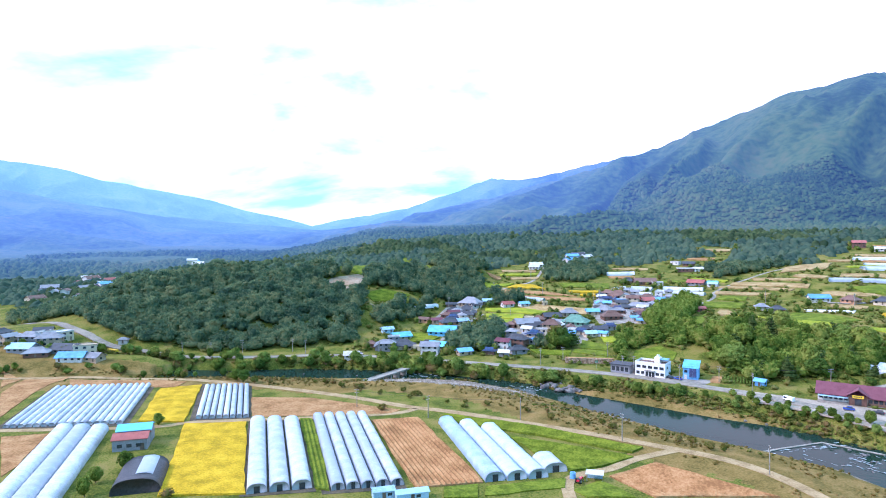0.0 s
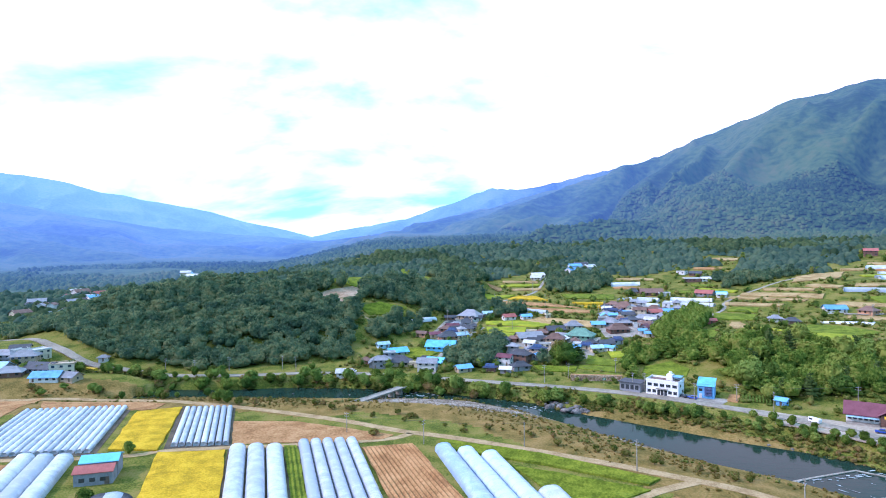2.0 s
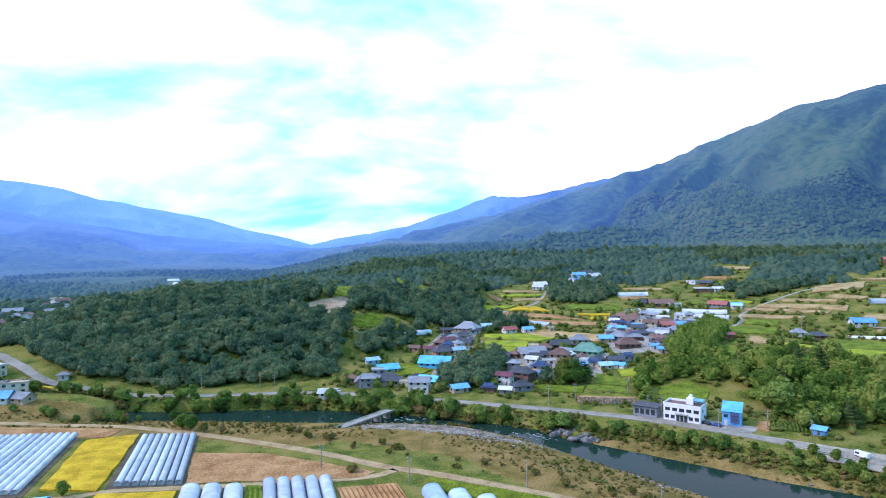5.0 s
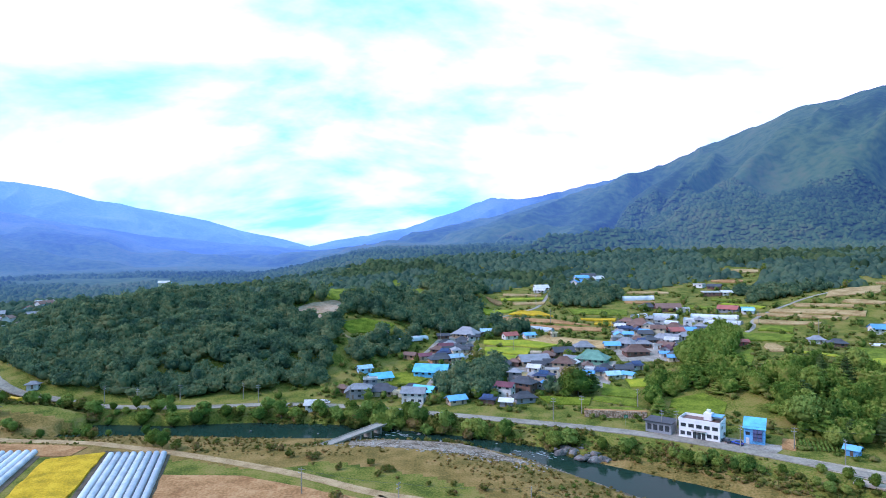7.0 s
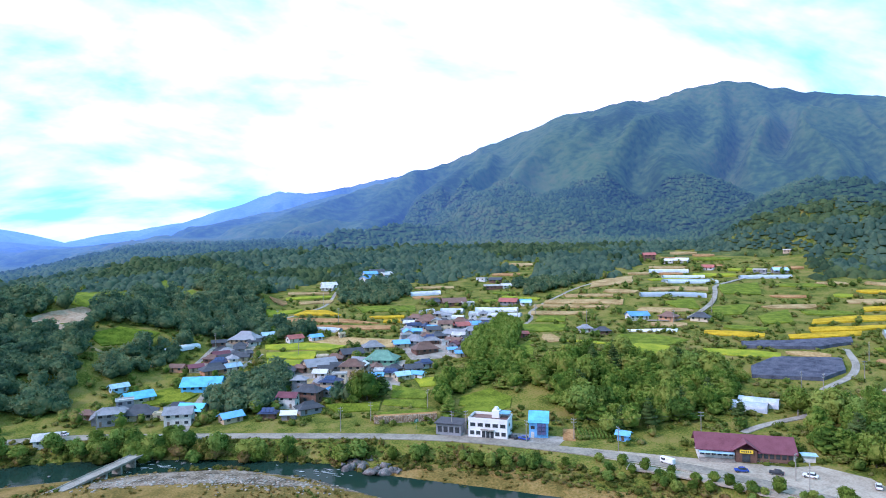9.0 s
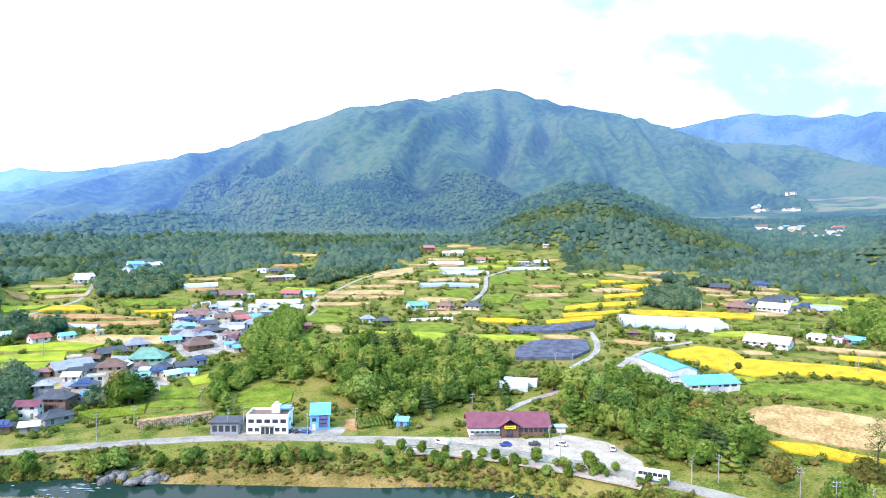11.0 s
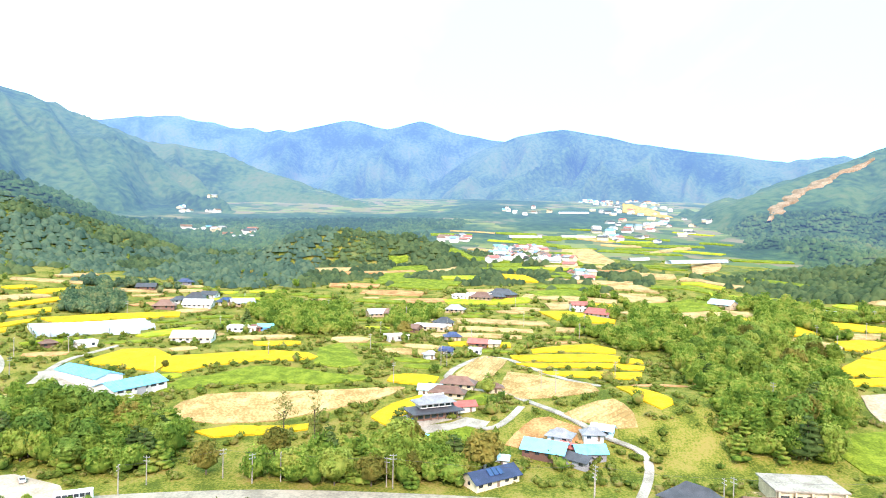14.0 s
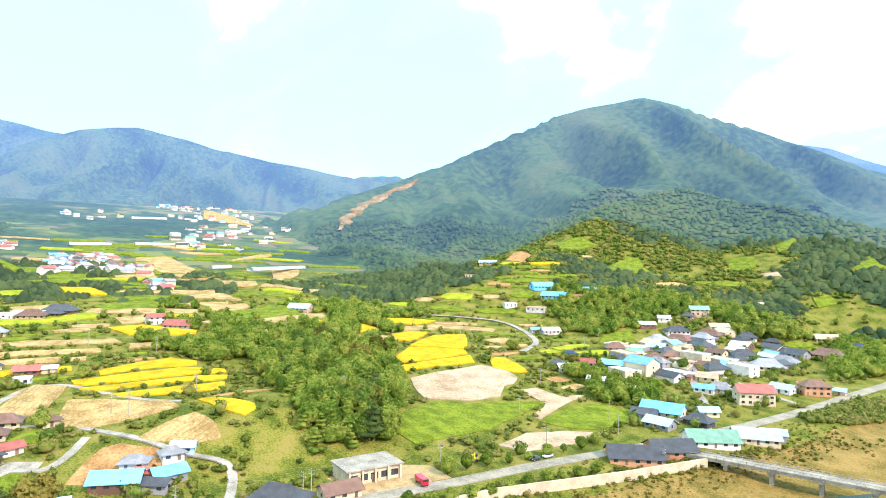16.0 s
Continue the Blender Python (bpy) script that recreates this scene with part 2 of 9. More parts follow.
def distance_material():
    """Far wooded mountains: dark forest with the blue haze of distance painted on as emission."""
    m = bpy.data.materials.new("hazed_mountains")
    m.use_nodes = True
    n, l = m.node_tree.nodes, m.node_tree.links
    b = n["Principled BSDF"]
    geo = n.new("ShaderNodeNewGeometry")
    big, small = n.new("ShaderNodeTexNoise"), n.new("ShaderNodeTexNoise")
    big.inputs["Scale"].default_value, big.inputs["Detail"].default_value = 1 / 260, 6
    small.inputs["Scale"].default_value, small.inputs["Detail"].default_value = 1 / 16, 5
    mix = n.new("ShaderNodeMath")
    mix.operation = "MULTIPLY_ADD"
    mix.inputs[1].default_value = 0.42
    half = n.new("ShaderNodeMath")
    half.operation = "MULTIPLY"
    half.inputs[1].default_value = 0.58
    for t in (big, small):
        l.new(geo.outputs["Position"], t.inputs["Vector"])
    l.new(big.outputs["Fac"], half.inputs[0])
    l.new(small.outputs["Fac"], mix.inputs[0])
    l.new(half.outputs[0], mix.inputs[2])
    ramp = n.new("ShaderNodeValToRGB")
    els = ramp.color_ramp.elements
    els.new(0.5), els.new(0.5)
    for e, (p, c) in zip(els, ((0.40, (0.020, 0.048, 0.017)), (0.47, (0.034, 0.072, 0.022)), (0.54, (0.056, 0.098, 0.028)), (0.62, (0.080, 0.104, 0.034)))):
        e.position, e.color = p, (*c, 1)
    l.new(mix.outputs[0], ramp.inputs[0])
    # low and level ground carries a patchwork of fields
    cells = n.new("ShaderNodeTexVoronoi")
    cells.distance = "CHEBYCHEV"
    cells.inputs["Scale"].default_value = 1 / 34
    l.new(geo.outputs["Position"], cells.inputs["Vector"])
    crops = n.new("ShaderNodeValToRGB")
    crops.color_ramp.interpolation = "CONSTANT"
    ce = crops.color_ramp.elements
    for _ in range(4):
        ce.new(0.5)
    for e, (p, c) in zip(ce, ((0.0, (0.075, 0.115, 0.025)), (0.26, (0.14, 0.16, 0.035)), (0.42, (0.15, 0.135, 0.04)), (0.56, (0.16, 0.13, 0.065)), (0.70, (0.045, 0.075, 0.02)), (0.97, (0.40, 0.39, 0.38)))):
        e.position, e.color = p, (*c, 1)
    l.new(cells.outputs["Color"], crops.inputs[0])
    low, flat, both, sep = n.new("ShaderNodeMapRange"), n.new("ShaderNodeMapRange"), n.new("ShaderNodeMath"), n.new("ShaderNodeSeparateXYZ")
    l.new(geo.outputs["Position"], sep.inputs[0])
    lie = n.new("ShaderNodeSeparateXYZ")
    l.new(geo.outputs["True Normal"], lie.inputs[0])
    l.new(lie.outputs["Z"], low.inputs["Value"])
    low.inputs["From Min"].default_value, low.inputs["From Max"].default_value = 0.975, 0.99
    east = n.new("ShaderNodeMapRange")
    east.inputs["From Min"].default_value, east.inputs["From Max"].default_value = 500, 800
    l.new(sep.outputs["X"], east.inputs["Value"])
    eastern = n.new("ShaderNodeMath")
    eastern.operation = "MULTIPLY"
    l.new(east.outputs["Result"], eastern.inputs[0])
    l.new(low.outputs["Result"], eastern.inputs[1])
    l.new(big.outputs["Fac"], flat.inputs["Value"])
    flat.inputs["From Min"].default_value, flat.inputs["From Max"].default_value = 0.46, 0.50
    both.operation = "MULTIPLY"
    l.new(eastern.outputs[0], both.inputs[0])
    l.new(flat.outputs["Result"], both.inputs[1])
    cover = n.new("ShaderNodeMix")
    cover.data_type = "RGBA"
    l.new(both.outputs[0], cover.inputs["Factor"])
    l.new(ramp.outputs[0], cover.inputs["A"])
    l.new(crops.outputs[0], cover.inputs["B"])
    l.new(cover.outputs["Result"], b.inputs["Base Color"])
    b.inputs["Roughness"].default_value = 0.95
    b.inputs["Specular IOR Level"].default_value = 0.1
    bp = n.new("ShaderNodeBump")
    bp.inputs["Strength"].default_value, bp.inputs["Distance"].default_value = 0.45, 6.0
    crowns, relief = n.new("ShaderNodeTexVoronoi"), n.new("ShaderNodeMath")
    crowns.inputs["Scale"].default_value = 1 / 13
    l.new(geo.outputs["Position"], crowns.inputs["Vector"])
    relief.operation = "MULTIPLY_ADD"
    relief.inputs[1].default_value = -0.55
    l.new(crowns.outputs["Distance"], relief.inputs[0])
    l.new(small.outputs["Fac"], relief.inputs[2])
    l.new(relief.outputs[0], bp.inputs["Height"])
    l.new(bp.outputs[0], b.inputs["Normal"])
    # blue haze as surface emission, growing with distance from the valley
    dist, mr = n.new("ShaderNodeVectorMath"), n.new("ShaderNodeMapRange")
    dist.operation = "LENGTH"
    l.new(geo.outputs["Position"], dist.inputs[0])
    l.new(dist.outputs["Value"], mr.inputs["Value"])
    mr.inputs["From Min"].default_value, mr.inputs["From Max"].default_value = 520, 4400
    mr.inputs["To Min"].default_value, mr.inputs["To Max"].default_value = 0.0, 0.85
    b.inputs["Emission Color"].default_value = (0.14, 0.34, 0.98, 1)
    glare, glow = n.new("ShaderNodeMapRange"), n.new("ShaderNodeMath")   # painted haze, stronger towards the sunny west
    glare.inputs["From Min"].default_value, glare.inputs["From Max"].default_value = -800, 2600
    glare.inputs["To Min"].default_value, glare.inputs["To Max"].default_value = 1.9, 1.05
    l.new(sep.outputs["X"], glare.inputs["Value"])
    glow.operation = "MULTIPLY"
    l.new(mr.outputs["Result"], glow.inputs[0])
    clear, thin = n.new("ShaderNodeMapRange"), n.new("ShaderNodeMath")   # painted haze turned down over the eastern valley
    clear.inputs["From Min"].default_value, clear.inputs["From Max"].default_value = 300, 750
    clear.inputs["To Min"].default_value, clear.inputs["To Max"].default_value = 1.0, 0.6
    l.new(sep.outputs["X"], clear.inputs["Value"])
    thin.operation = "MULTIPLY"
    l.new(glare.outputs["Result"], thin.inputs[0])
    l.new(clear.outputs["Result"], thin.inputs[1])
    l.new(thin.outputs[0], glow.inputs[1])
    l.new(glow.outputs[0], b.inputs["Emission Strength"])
    return m


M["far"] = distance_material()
M["fresh_white"] = material("fresh_white_paint", [(0.66, 0.65, 0.63), (0.76, 0.75, 0.73), (0.80, 0.79, 0.77)], 3, 0.8, bump=0.1)


M["scar"] = material("bare_earth_scar", [(0.13, 0.092, 0.058), (0.22, 0.15, 0.10), (0.33, 0.24, 0.17)], 22, 0.95, bump=0.4)
M["lot"] = material("pale_lot", [(0.28, 0.23, 0.17), (0.37, 0.31, 0.235), (0.44, 0.375, 0.29)], 6, 0.95, bump=0.3, spread=0.2)
# ---------------------------------------------------------------- lie of the land
# terrain begin
def hash2(i, j, seed):
    n = (i * 374761393 + j * 668265263 + seed * 1442695041) & 0xFFFFFFFF
    n = ((n ^ (n >> 13)) * 1274126177) & 0xFFFFFFFF
    return ((n ^ (n >> 16)) & 0xFFFF) / 65535.0


def value_noise(x, y, seed=0):
    i, j = np.floor(x).astype(np.int64), np.floor(y).astype(np.int64)
    u, v = x - i, y - j
    u, v = u * u * (3 - 2 * u), v * v * (3 - 2 * v)
    a = hash2(i, j, seed) * (1 - u) + hash2(i + 1, j, seed) * u
    b = hash2(i, j + 1, seed) * (1 - u) + hash2(i + 1, j + 1, seed) * u
    return a * (1 - v) + b * v


def fbm(x, y, size, octaves=4, seed=0):
    """Noise from -1 to 1."""
    out, amp, total = 0.0, 1.0, 0.0
    for k in range(octaves):
        out = out + amp * (2 * value_noise(x / size, y / size, seed + k) - 1)
        total, amp, size = total + amp, amp * 0.5, size * 0.5
    return out / total


def along(x, y, line):
    """Distance to a polyline, its side (+1 on the left), and the way along it with the values of the nearest place."""
    line = np.asarray(line, float)
    best, side, way = np.full(np.shape(x), 1e18), np.ones(np.shape(x)), np.zeros(np.shape(x))
    extra = [np.zeros(np.shape(x)) for _ in range(line.shape[1] - 2)]
    gone = 0.0
    for a, b in zip(line[:-1], line[1:]):
        e = b[:2] - a[:2]
        length = math.hypot(*e)
        t = np.clip(((x - a[0]) * e[0] + (y - a[1]) * e[1]) / length**2, 0, 1)
        d = np.hypot(x - a[0] - t * e[0], y - a[1] - t * e[1])
        near = d < best
        best = np.where(near, d, best)
        side = np.where(near, np.sign(e[0] * (y - a[1]) - e[1] * (x - a[0])), side)
        way = np.where(near, gone + t * length, way)
        for k in range(len(extra)):
            extra[k] = np.where(near, a[2 + k] + t * (b[2 + k] - a[2 + k]), extra[k])
        gone += length
    return (best, side, way, *extra)


def crest_near(x, y, line, blend):
    """Distance to a crest line, and the crest's height there, blended between its stretches."""
    parts = []
    for a, b in zip(line[:-1], line[1:]):
        ex, ey = b[0] - a[0], b[1] - a[1]
        t = np.clip(((x - a[0]) * ex + (y - a[1]) * ey) / (ex * ex + ey * ey), 0, 1)
        parts.append((np.hypot(x - a[0] - t * ex, y - a[1] - t * ey), a[2] + t * (b[2] - a[2])))
    least = np.min([p[0] for p in parts], axis=0)
    total = weight = 0.0
    for d, z in parts:
        w = np.exp(-(d - least) / blend)
        total, weight = total + w * z, weight + w
    return least, total / weight


def smooth(a, b, v):
    t = np.clip((v - a) / (b - a), 0, 1)
    return t * t * (3 - 2 * t)


ROAD = [(-420, 560), (-330, 500), (-261, 450), (-213, 400), (-182, 384), (-109, 374), (-55, 382), (0, 362), (40, 346), (71, 333),
        (98, 319), (125, 297), (155, 266), (172, 235), (183, 204), (190, 175), (194, 143), (193, 80), (187, 20), (183, -17), (182, -54),
        (178, -95), (173, -145), (172, -220), (180, -330), (190, -600)]
# the river's middle, with half its width
RIVER = [(-700, 330, 13), (-400, 352, 12), (-250, 358, 12), (-181, 361, 11), (-109, 360, 11), (-60, 354, 11), (-28, 351, 10), (-5, 346, 7.5), (22, 337, 5), (49, 317, 6.5),
         (64, 298, 7.5), (86, 275, 11), (110, 250, 14), (132, 232, 16), (148, 210, 15), (152, 190, 13), (154, 150, 13), (152, 60, 13), (146, 0, 13), (136, -60, 13), (120, -145, 13),
         (105, -250, 13), (90, -600, 13)]
# ridges: crest places with their heights, half width, sharpness
RIDGES = []


def ridge(width, sharp, *crest):
    RIDGES.append((list(crest), width, sharp))


ridge(1500, 1.3, (-2744, 3311, 506), (-2366, 3591, 483), (-2210, 3689, 462), (-1871, 3871, 370), (-1498, 4084, 291), (-1118, 4256, 185), (-786, 4329, 93))
ridge(1750, 1.6, (-1776, 2034, 238), (-1488, 2253, 224), (-1264, 2499, 172), (-1102, 2682, 131), (-810, 2889, 102), (-588, 3044, 70))
ridge(1200, 1.3, (-786, 4329, 93), (-449, 4277, 162), (-163, 4197, 207), (114, 4098, 292), (393, 3981, 389), (519, 3865, 369), (784, 3820, 408), (983, 3671, 449),
      (1146, 3518, 473), (1444, 3298, 484))
ridge(950, 1.05, (-323, 2339, 79), (-115, 2280, 98), (172, 2120, 172), (428, 2004, 230), (622, 1871, 284), (646, 1821, 305), (760, 1737, 350), (840, 1644, 375),
      (900, 1562, 406), (951, 1574, 420), (1027, 1482, 437), (1083, 1489, 436), (1224, 1474, 478), (1321, 1437, 504), (1457, 1349, 459), (1565, 1279, 440),
      (1672, 1196, 419), (1747, 1149, 381), (1899, 1035, 348), (1960, 900, 340), (1879, 666, 256), (1826, 566, 200))
ridge(1500, 1.2, (3786, 2551, 735), (3929, 2315, 809), (4058, 2070, 853), (4149, 1601, 783), (4174, 1183, 770))
ridge(1300, 1.25, (3713, 1333, 600), (3787, 1082, 720), (3842, 844, 785), (3881, 606, 730), (3901, 417, 799), (3914, 136, 710), (3909, -100, 672), (3890, -338, 603))
ridge(1200, 1.3, (3409, 269, 390), (3413, 6, 563), (3405, -142, 633), (3380, -381, 665), (3356, -529, 634), (3304, -762, 575), (3218, -1041, 530), (3091, -1350, 473),
      (2883, -1533, 477))
ridge(1050, 1.35, (1249, -311, 90), (1333, -505, 185), (1407, -691, 249), (1398, -802, 293), (1380, -915, 350), (1334, -1053, 417), (1314, -1148, 472), (1216, -1243, 499),
      (1143, -1306, 514), (1074, -1358, 481), (1033, -1447, 452), (977, -1541, 429), (895, -1587, 370), (727, -1718, 290), (505, -1842, 240))
ridge(1500, 1.3, (2017, -3366, 739), (1870, -3447, 721), (1749, -3507, 687), (1477, -3626, 562), (1093, -3755, 438), (500, -3900, 330))
ridge(310, 1.05, (640, 770, 95), (682, 700, 130), (731, 641, 150), (790, 620, 132), (840, 570, 95))
ridge(330, 1.0, (731, 641, 140), (860, 800, 150), (960, 930, 170))
ridge(420, 1.2, (560, -440, 85), (600, -587, 140), (589, -721, 175), (483, -730, 148), (404, -715, 122), (300, -760, 100))
ridge(190, 1.2, (735, 335, 50), (768, 297, 74), (798, 258, 82), (810, 177, 78), (790, 120, 60))
ridge(125, 1.0, (-250, 440, 15), (-212, 478, 32), (-166, 505, 41), (-118, 515, 45), (-75, 535, 42), (-25, 572, 42), (10, 640, 46))
ridge(230, 1.0, (-300, 900, 40), (-148, 860, 40), (-45, 840, 54), (90, 920, 73), (180, 955, 86), (260, 965, 93), (340, 1000, 98), (420, 1090, 120))
ridge(220, 1.1, (420, 900, 74), (480, 1000, 88), (560, 1080, 118))
KNOLLS = [(185, 372, 9, 45), (250, 15, 10, 50), (330, 520, 8, 70)]


def river_reach(x, y):
    """Distance from the middle of the river, as if it were everywhere 26 m wide."""
    d, _, _, half = along(x, y, RIVER)
    return np.maximum(0, d - half + 13)


def base_height(x, y):
    d, side, way = along(x, y, ROAD)
    s = d * side
    out = np.interp(s, [0, 30, 60, 150, 340, 630, 1000, 1500, 2500, 5000], [0, 1, 4.5, 12, 22, 50, 66, 72, 70, 60])
    # the northern flank climbs steadily to the foot of the mountain
    flank = np.interp(s, [0, 30, 60, 150, 200, 290, 350, 430, 500, 560, 640, 760, 900, 1100, 1500, 5000], [0, 1, 4.5, 14, 18, 26, 34, 44, 55, 62, 70, 77, 82, 86, 90, 80])
    bearing = np.degrees(np.arctan2(x - 14, y - 97))
    north = smooth(70, 48, bearing)
    out = out * (1 - north) + flank * north
    west = smooth(-60, -320, x)
    out = out * (1 - west) + 32 * (1 - np.exp(-out / 26)) * west + 150 * smooth(600, 2500, x)
    dr = river_reach(x, y)
    bank = np.interp(dr, [0, 9, 13, 18, 27, 36, 42], [-7, -7, -5.2, -3.8, -2.6, -1.2, 0])
    inside = bank * smooth(5, 14, d)
    return np.where(s > 0, out, inside), s, dr


def height(x, y):
    x, y = np.asarray(x, float), np.asarray(y, float)
    z, s, dr = base_height(x, y)
    lift = smooth(20, 70, s)
    z = z + lift * (1.6 * fbm(x, y, 90, 3, 5) + smooth(400, 900, s) * 8 * fbm(x, y, 300, 3, 9))
    for px, py, h, r in KNOLLS:
        z = z + lift * h * np.exp(-((x - px) ** 2 + (y - py) ** 2) / r**2)
    for n, (crest, width, sharp) in enumerate(RIDGES):
        d, zc = crest_near(x, y, crest, 0.07 * width)
        big = width > 500
        w = width * (1 + (0.20 if big else 0.12) * fbm(x, y, width * 0.45, 2, 20 + n))
        q = np.clip(1 - d / w, 0, 1)
        rise = zc * q**sharp
        if big:
            ex, ey = crest[-1][0] - crest[0][0], crest[-1][1] - crest[0][1]
            chord = math.hypot(ex, ey)
            warp = 0.10 * width * fbm(x, y, width * 0.3, 2, 130 + n)
            u = (x * ex + y * ey) / chord + warp
            v = (-x * ey + y * ex) / chord * 0.22
            spur = 1 - np.abs(fbm(u, v, max(150, width * 0.15), 3, 40 + n)) * 3.0
            rise = rise * (1 + (0.26 * spur - 0.15) * 4 * q * (1 - q))
            rise = rise + (5 * fbm(x, y, 110, 3, 60 + n) + 9 * (1 - 3 * np.abs(fbm(x, y, 170, 2, 90 + n))) * 4 * q * (1 - q)) * np.minimum(1, 4 * q)
        else:
            rise = rise * (1 + (0.30 if n == 13 else 0.14) * fbm(x, y, width * 0.5, 3, 70 + n))
        gap = rise - z
        z = np.where((gap > 0) & (q > 0), z + gap * smooth(0, 22 if width > 200 else 10, gap), z)
    return z


# terrain end


RASTER_X, RASTER_Y = np.arange(-900, 1700, 5.0), np.arange(-1100, 1300, 5.0)
raster = height(*np.meshgrid(RASTER_X, RASTER_Y, indexing="ij"))


def ground_many(x, y):
    """Heights read from a raster of the land, or worked out beyond it."""
    x, y = np.asarray(x, float), np.asarray(y, float)
    u, v = (x - RASTER_X[0]) / 5, (y - RASTER_Y[0]) / 5
    out = (u < 0) | (v < 0) | (u >= len(RASTER_X) - 1) | (v >= len(RASTER_Y) - 1)
    i, j = np.clip(u.astype(int), 0, len(RASTER_X) - 2), np.clip(v.astype(int), 0, len(RASTER_Y) - 2)
    u, v = u - i, v - j
    z = (raster[i, j] * (1 - u) + raster[i + 1, j] * u) * (1 - v) + (raster[i, j + 1] * (1 - u) + raster[i + 1, j + 1] * u) * v
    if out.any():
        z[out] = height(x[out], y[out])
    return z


def ground_at(x, y):
    return float(ground_many(np.array([x]), np.array([y]))[0])


def mesh_object(name, verts, faces, mat, smooth_shade=True, parent=None):
    me = bpy.data.meshes.new(name)
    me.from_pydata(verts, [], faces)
    me.materials.append(mat)
    if smooth_shade:
        me.polygons.foreach_set("use_smooth", [True] * len(me.polygons))
    me.update()
    ob = new(name, me)
    if parent is not None:
        ob.parent = parent
    return ob


CENTRE = (12.0, 90.0)


def polar_sheet(name, radii, angles, mat):
    """A sheet of ground in rings round the middle of the valley."""
    a, r = np.meshgrid(angles, radii)
    x, y = CENTRE[0] + r * np.sin(a), CENTRE[1] + r * np.cos(a)
    z = height(x, y)
    rings, cols = r.shape
    verts = np.stack([x, y, z], -1).reshape(-1, 3)
    k = np.arange(rings - 1)[:, None] * cols + np.arange(cols)[None, :]
    nxt = np.arange(rings - 1)[:, None] * cols + (np.arange(cols)[None, :] + 1) % cols
    faces = np.stack([k, k + cols, nxt + cols, nxt], -1).reshape(-1, 4)
    return mesh_object(name, verts.tolist(), faces.tolist(), mat)


seen_angles = np.radians(np.linspace(-46, 168, 760))
back_angles = np.radians(np.linspace(168, 314, 60))[1:-1]
angles = np.concatenate([seen_angles, back_angles])
near_r = np.concatenate([[0.5, 12, 25, 40, 55, 70, 85], np.arange(100, 440, 3.0), np.geomspace(440, 830, 64)])
far_r = np.geomspace(830, 4780, 165)
ground = polar_sheet("ground", near_r, angles, M["grass"])
for key in ("scrub", "gravel", "forest_floor"):
    ground.data.materials.append(M[key])
mid = np.empty(3 * len(ground.data.polygons))
ground.data.polygons.foreach_get("center", mid)
mid = mid.reshape(-1, 3)
_, s_mid, dr_mid = base_height(mid[:, 0], mid[:, 1])
side_mid = along(mid[:, 0], mid[:, 1], RIVER)[1]
speck = fbm(mid[:, 0], mid[:, 1], 26, 3, 3)
slot = np.where((s_mid < -22 + 5 * speck) & (dr_mid < 60 + 8 * speck), 1, 0)
slot = np.where((side_mid < 0) & (mid[:, 1] > 190) & (mid[:, 0] > -60) & (dr_mid < 16 + 6 * speck), 2, slot)
slot = np.where((s_mid > 500) & (speck > -0.1), 3, slot)
ground.data.polygons.foreach_set("material_index", slot.astype(np.int32))
tagged(ground, "green valley ground with grass and dry scrub", "ground", kind="structure")
backdrop = tagged(polar_sheet("backdrop", far_r, angles, M["far"]), "forested mountain ranges with painted blue haze under a bright sky", "mountains", kind="structure")


def earth_scar():
    """A bare, ragged strip of earth on the shoulder of the southern mountain."""
    line = np.array([(1105, -402), (1150, -432), (1190, -462), (1230, -500), (1268, -542), (1300, -590), (1328, -642), (1348, -690), (1352, -722)], float)
    seg = np.r_[0, np.cumsum(np.hypot(*np.diff(line, axis=0).T))]
    t = np.linspace(0, seg[-1], 110)
    p = np.stack([np.interp(t, seg, line[:, 0]), np.interp(t, seg, line[:, 1])], -1)
    d = np.gradient(p, axis=0)
    d /= np.hypot(d[:, 0], d[:, 1])[:, None]
    side = np.stack([-d[:, 1], d[:, 0]], -1)
    swell = np.sin(np.pi * np.linspace(0.04, 0.98, 110)) ** 0.6
    rows = []
    for k, u in enumerate(np.linspace(-1, 1, 9)):
        w = u * (15 + 26 * fbm(t + 300 * np.sign(u), t * 0, 26, 4, 5)) * swell
        q = p + side * w[:, None]
        rows.append(np.c_[q, height(q[:, 0], q[:, 1]) + 4.5 - 7 * (abs(u) > 0.99)])
    verts = np.vstack(rows)
    faces = [(a * 110 + k, a * 110 + k + 1, (a + 1) * 110 + k + 1, (a + 1) * 110 + k) for a in range(8) for k in range(109)]
    return tagged(mesh_object("earth_scar", verts.tolist(), faces, M["scar"]), "bare reddish earth scar on the mountain's shoulder", "bare earth", kind="structure")


earth_scar()


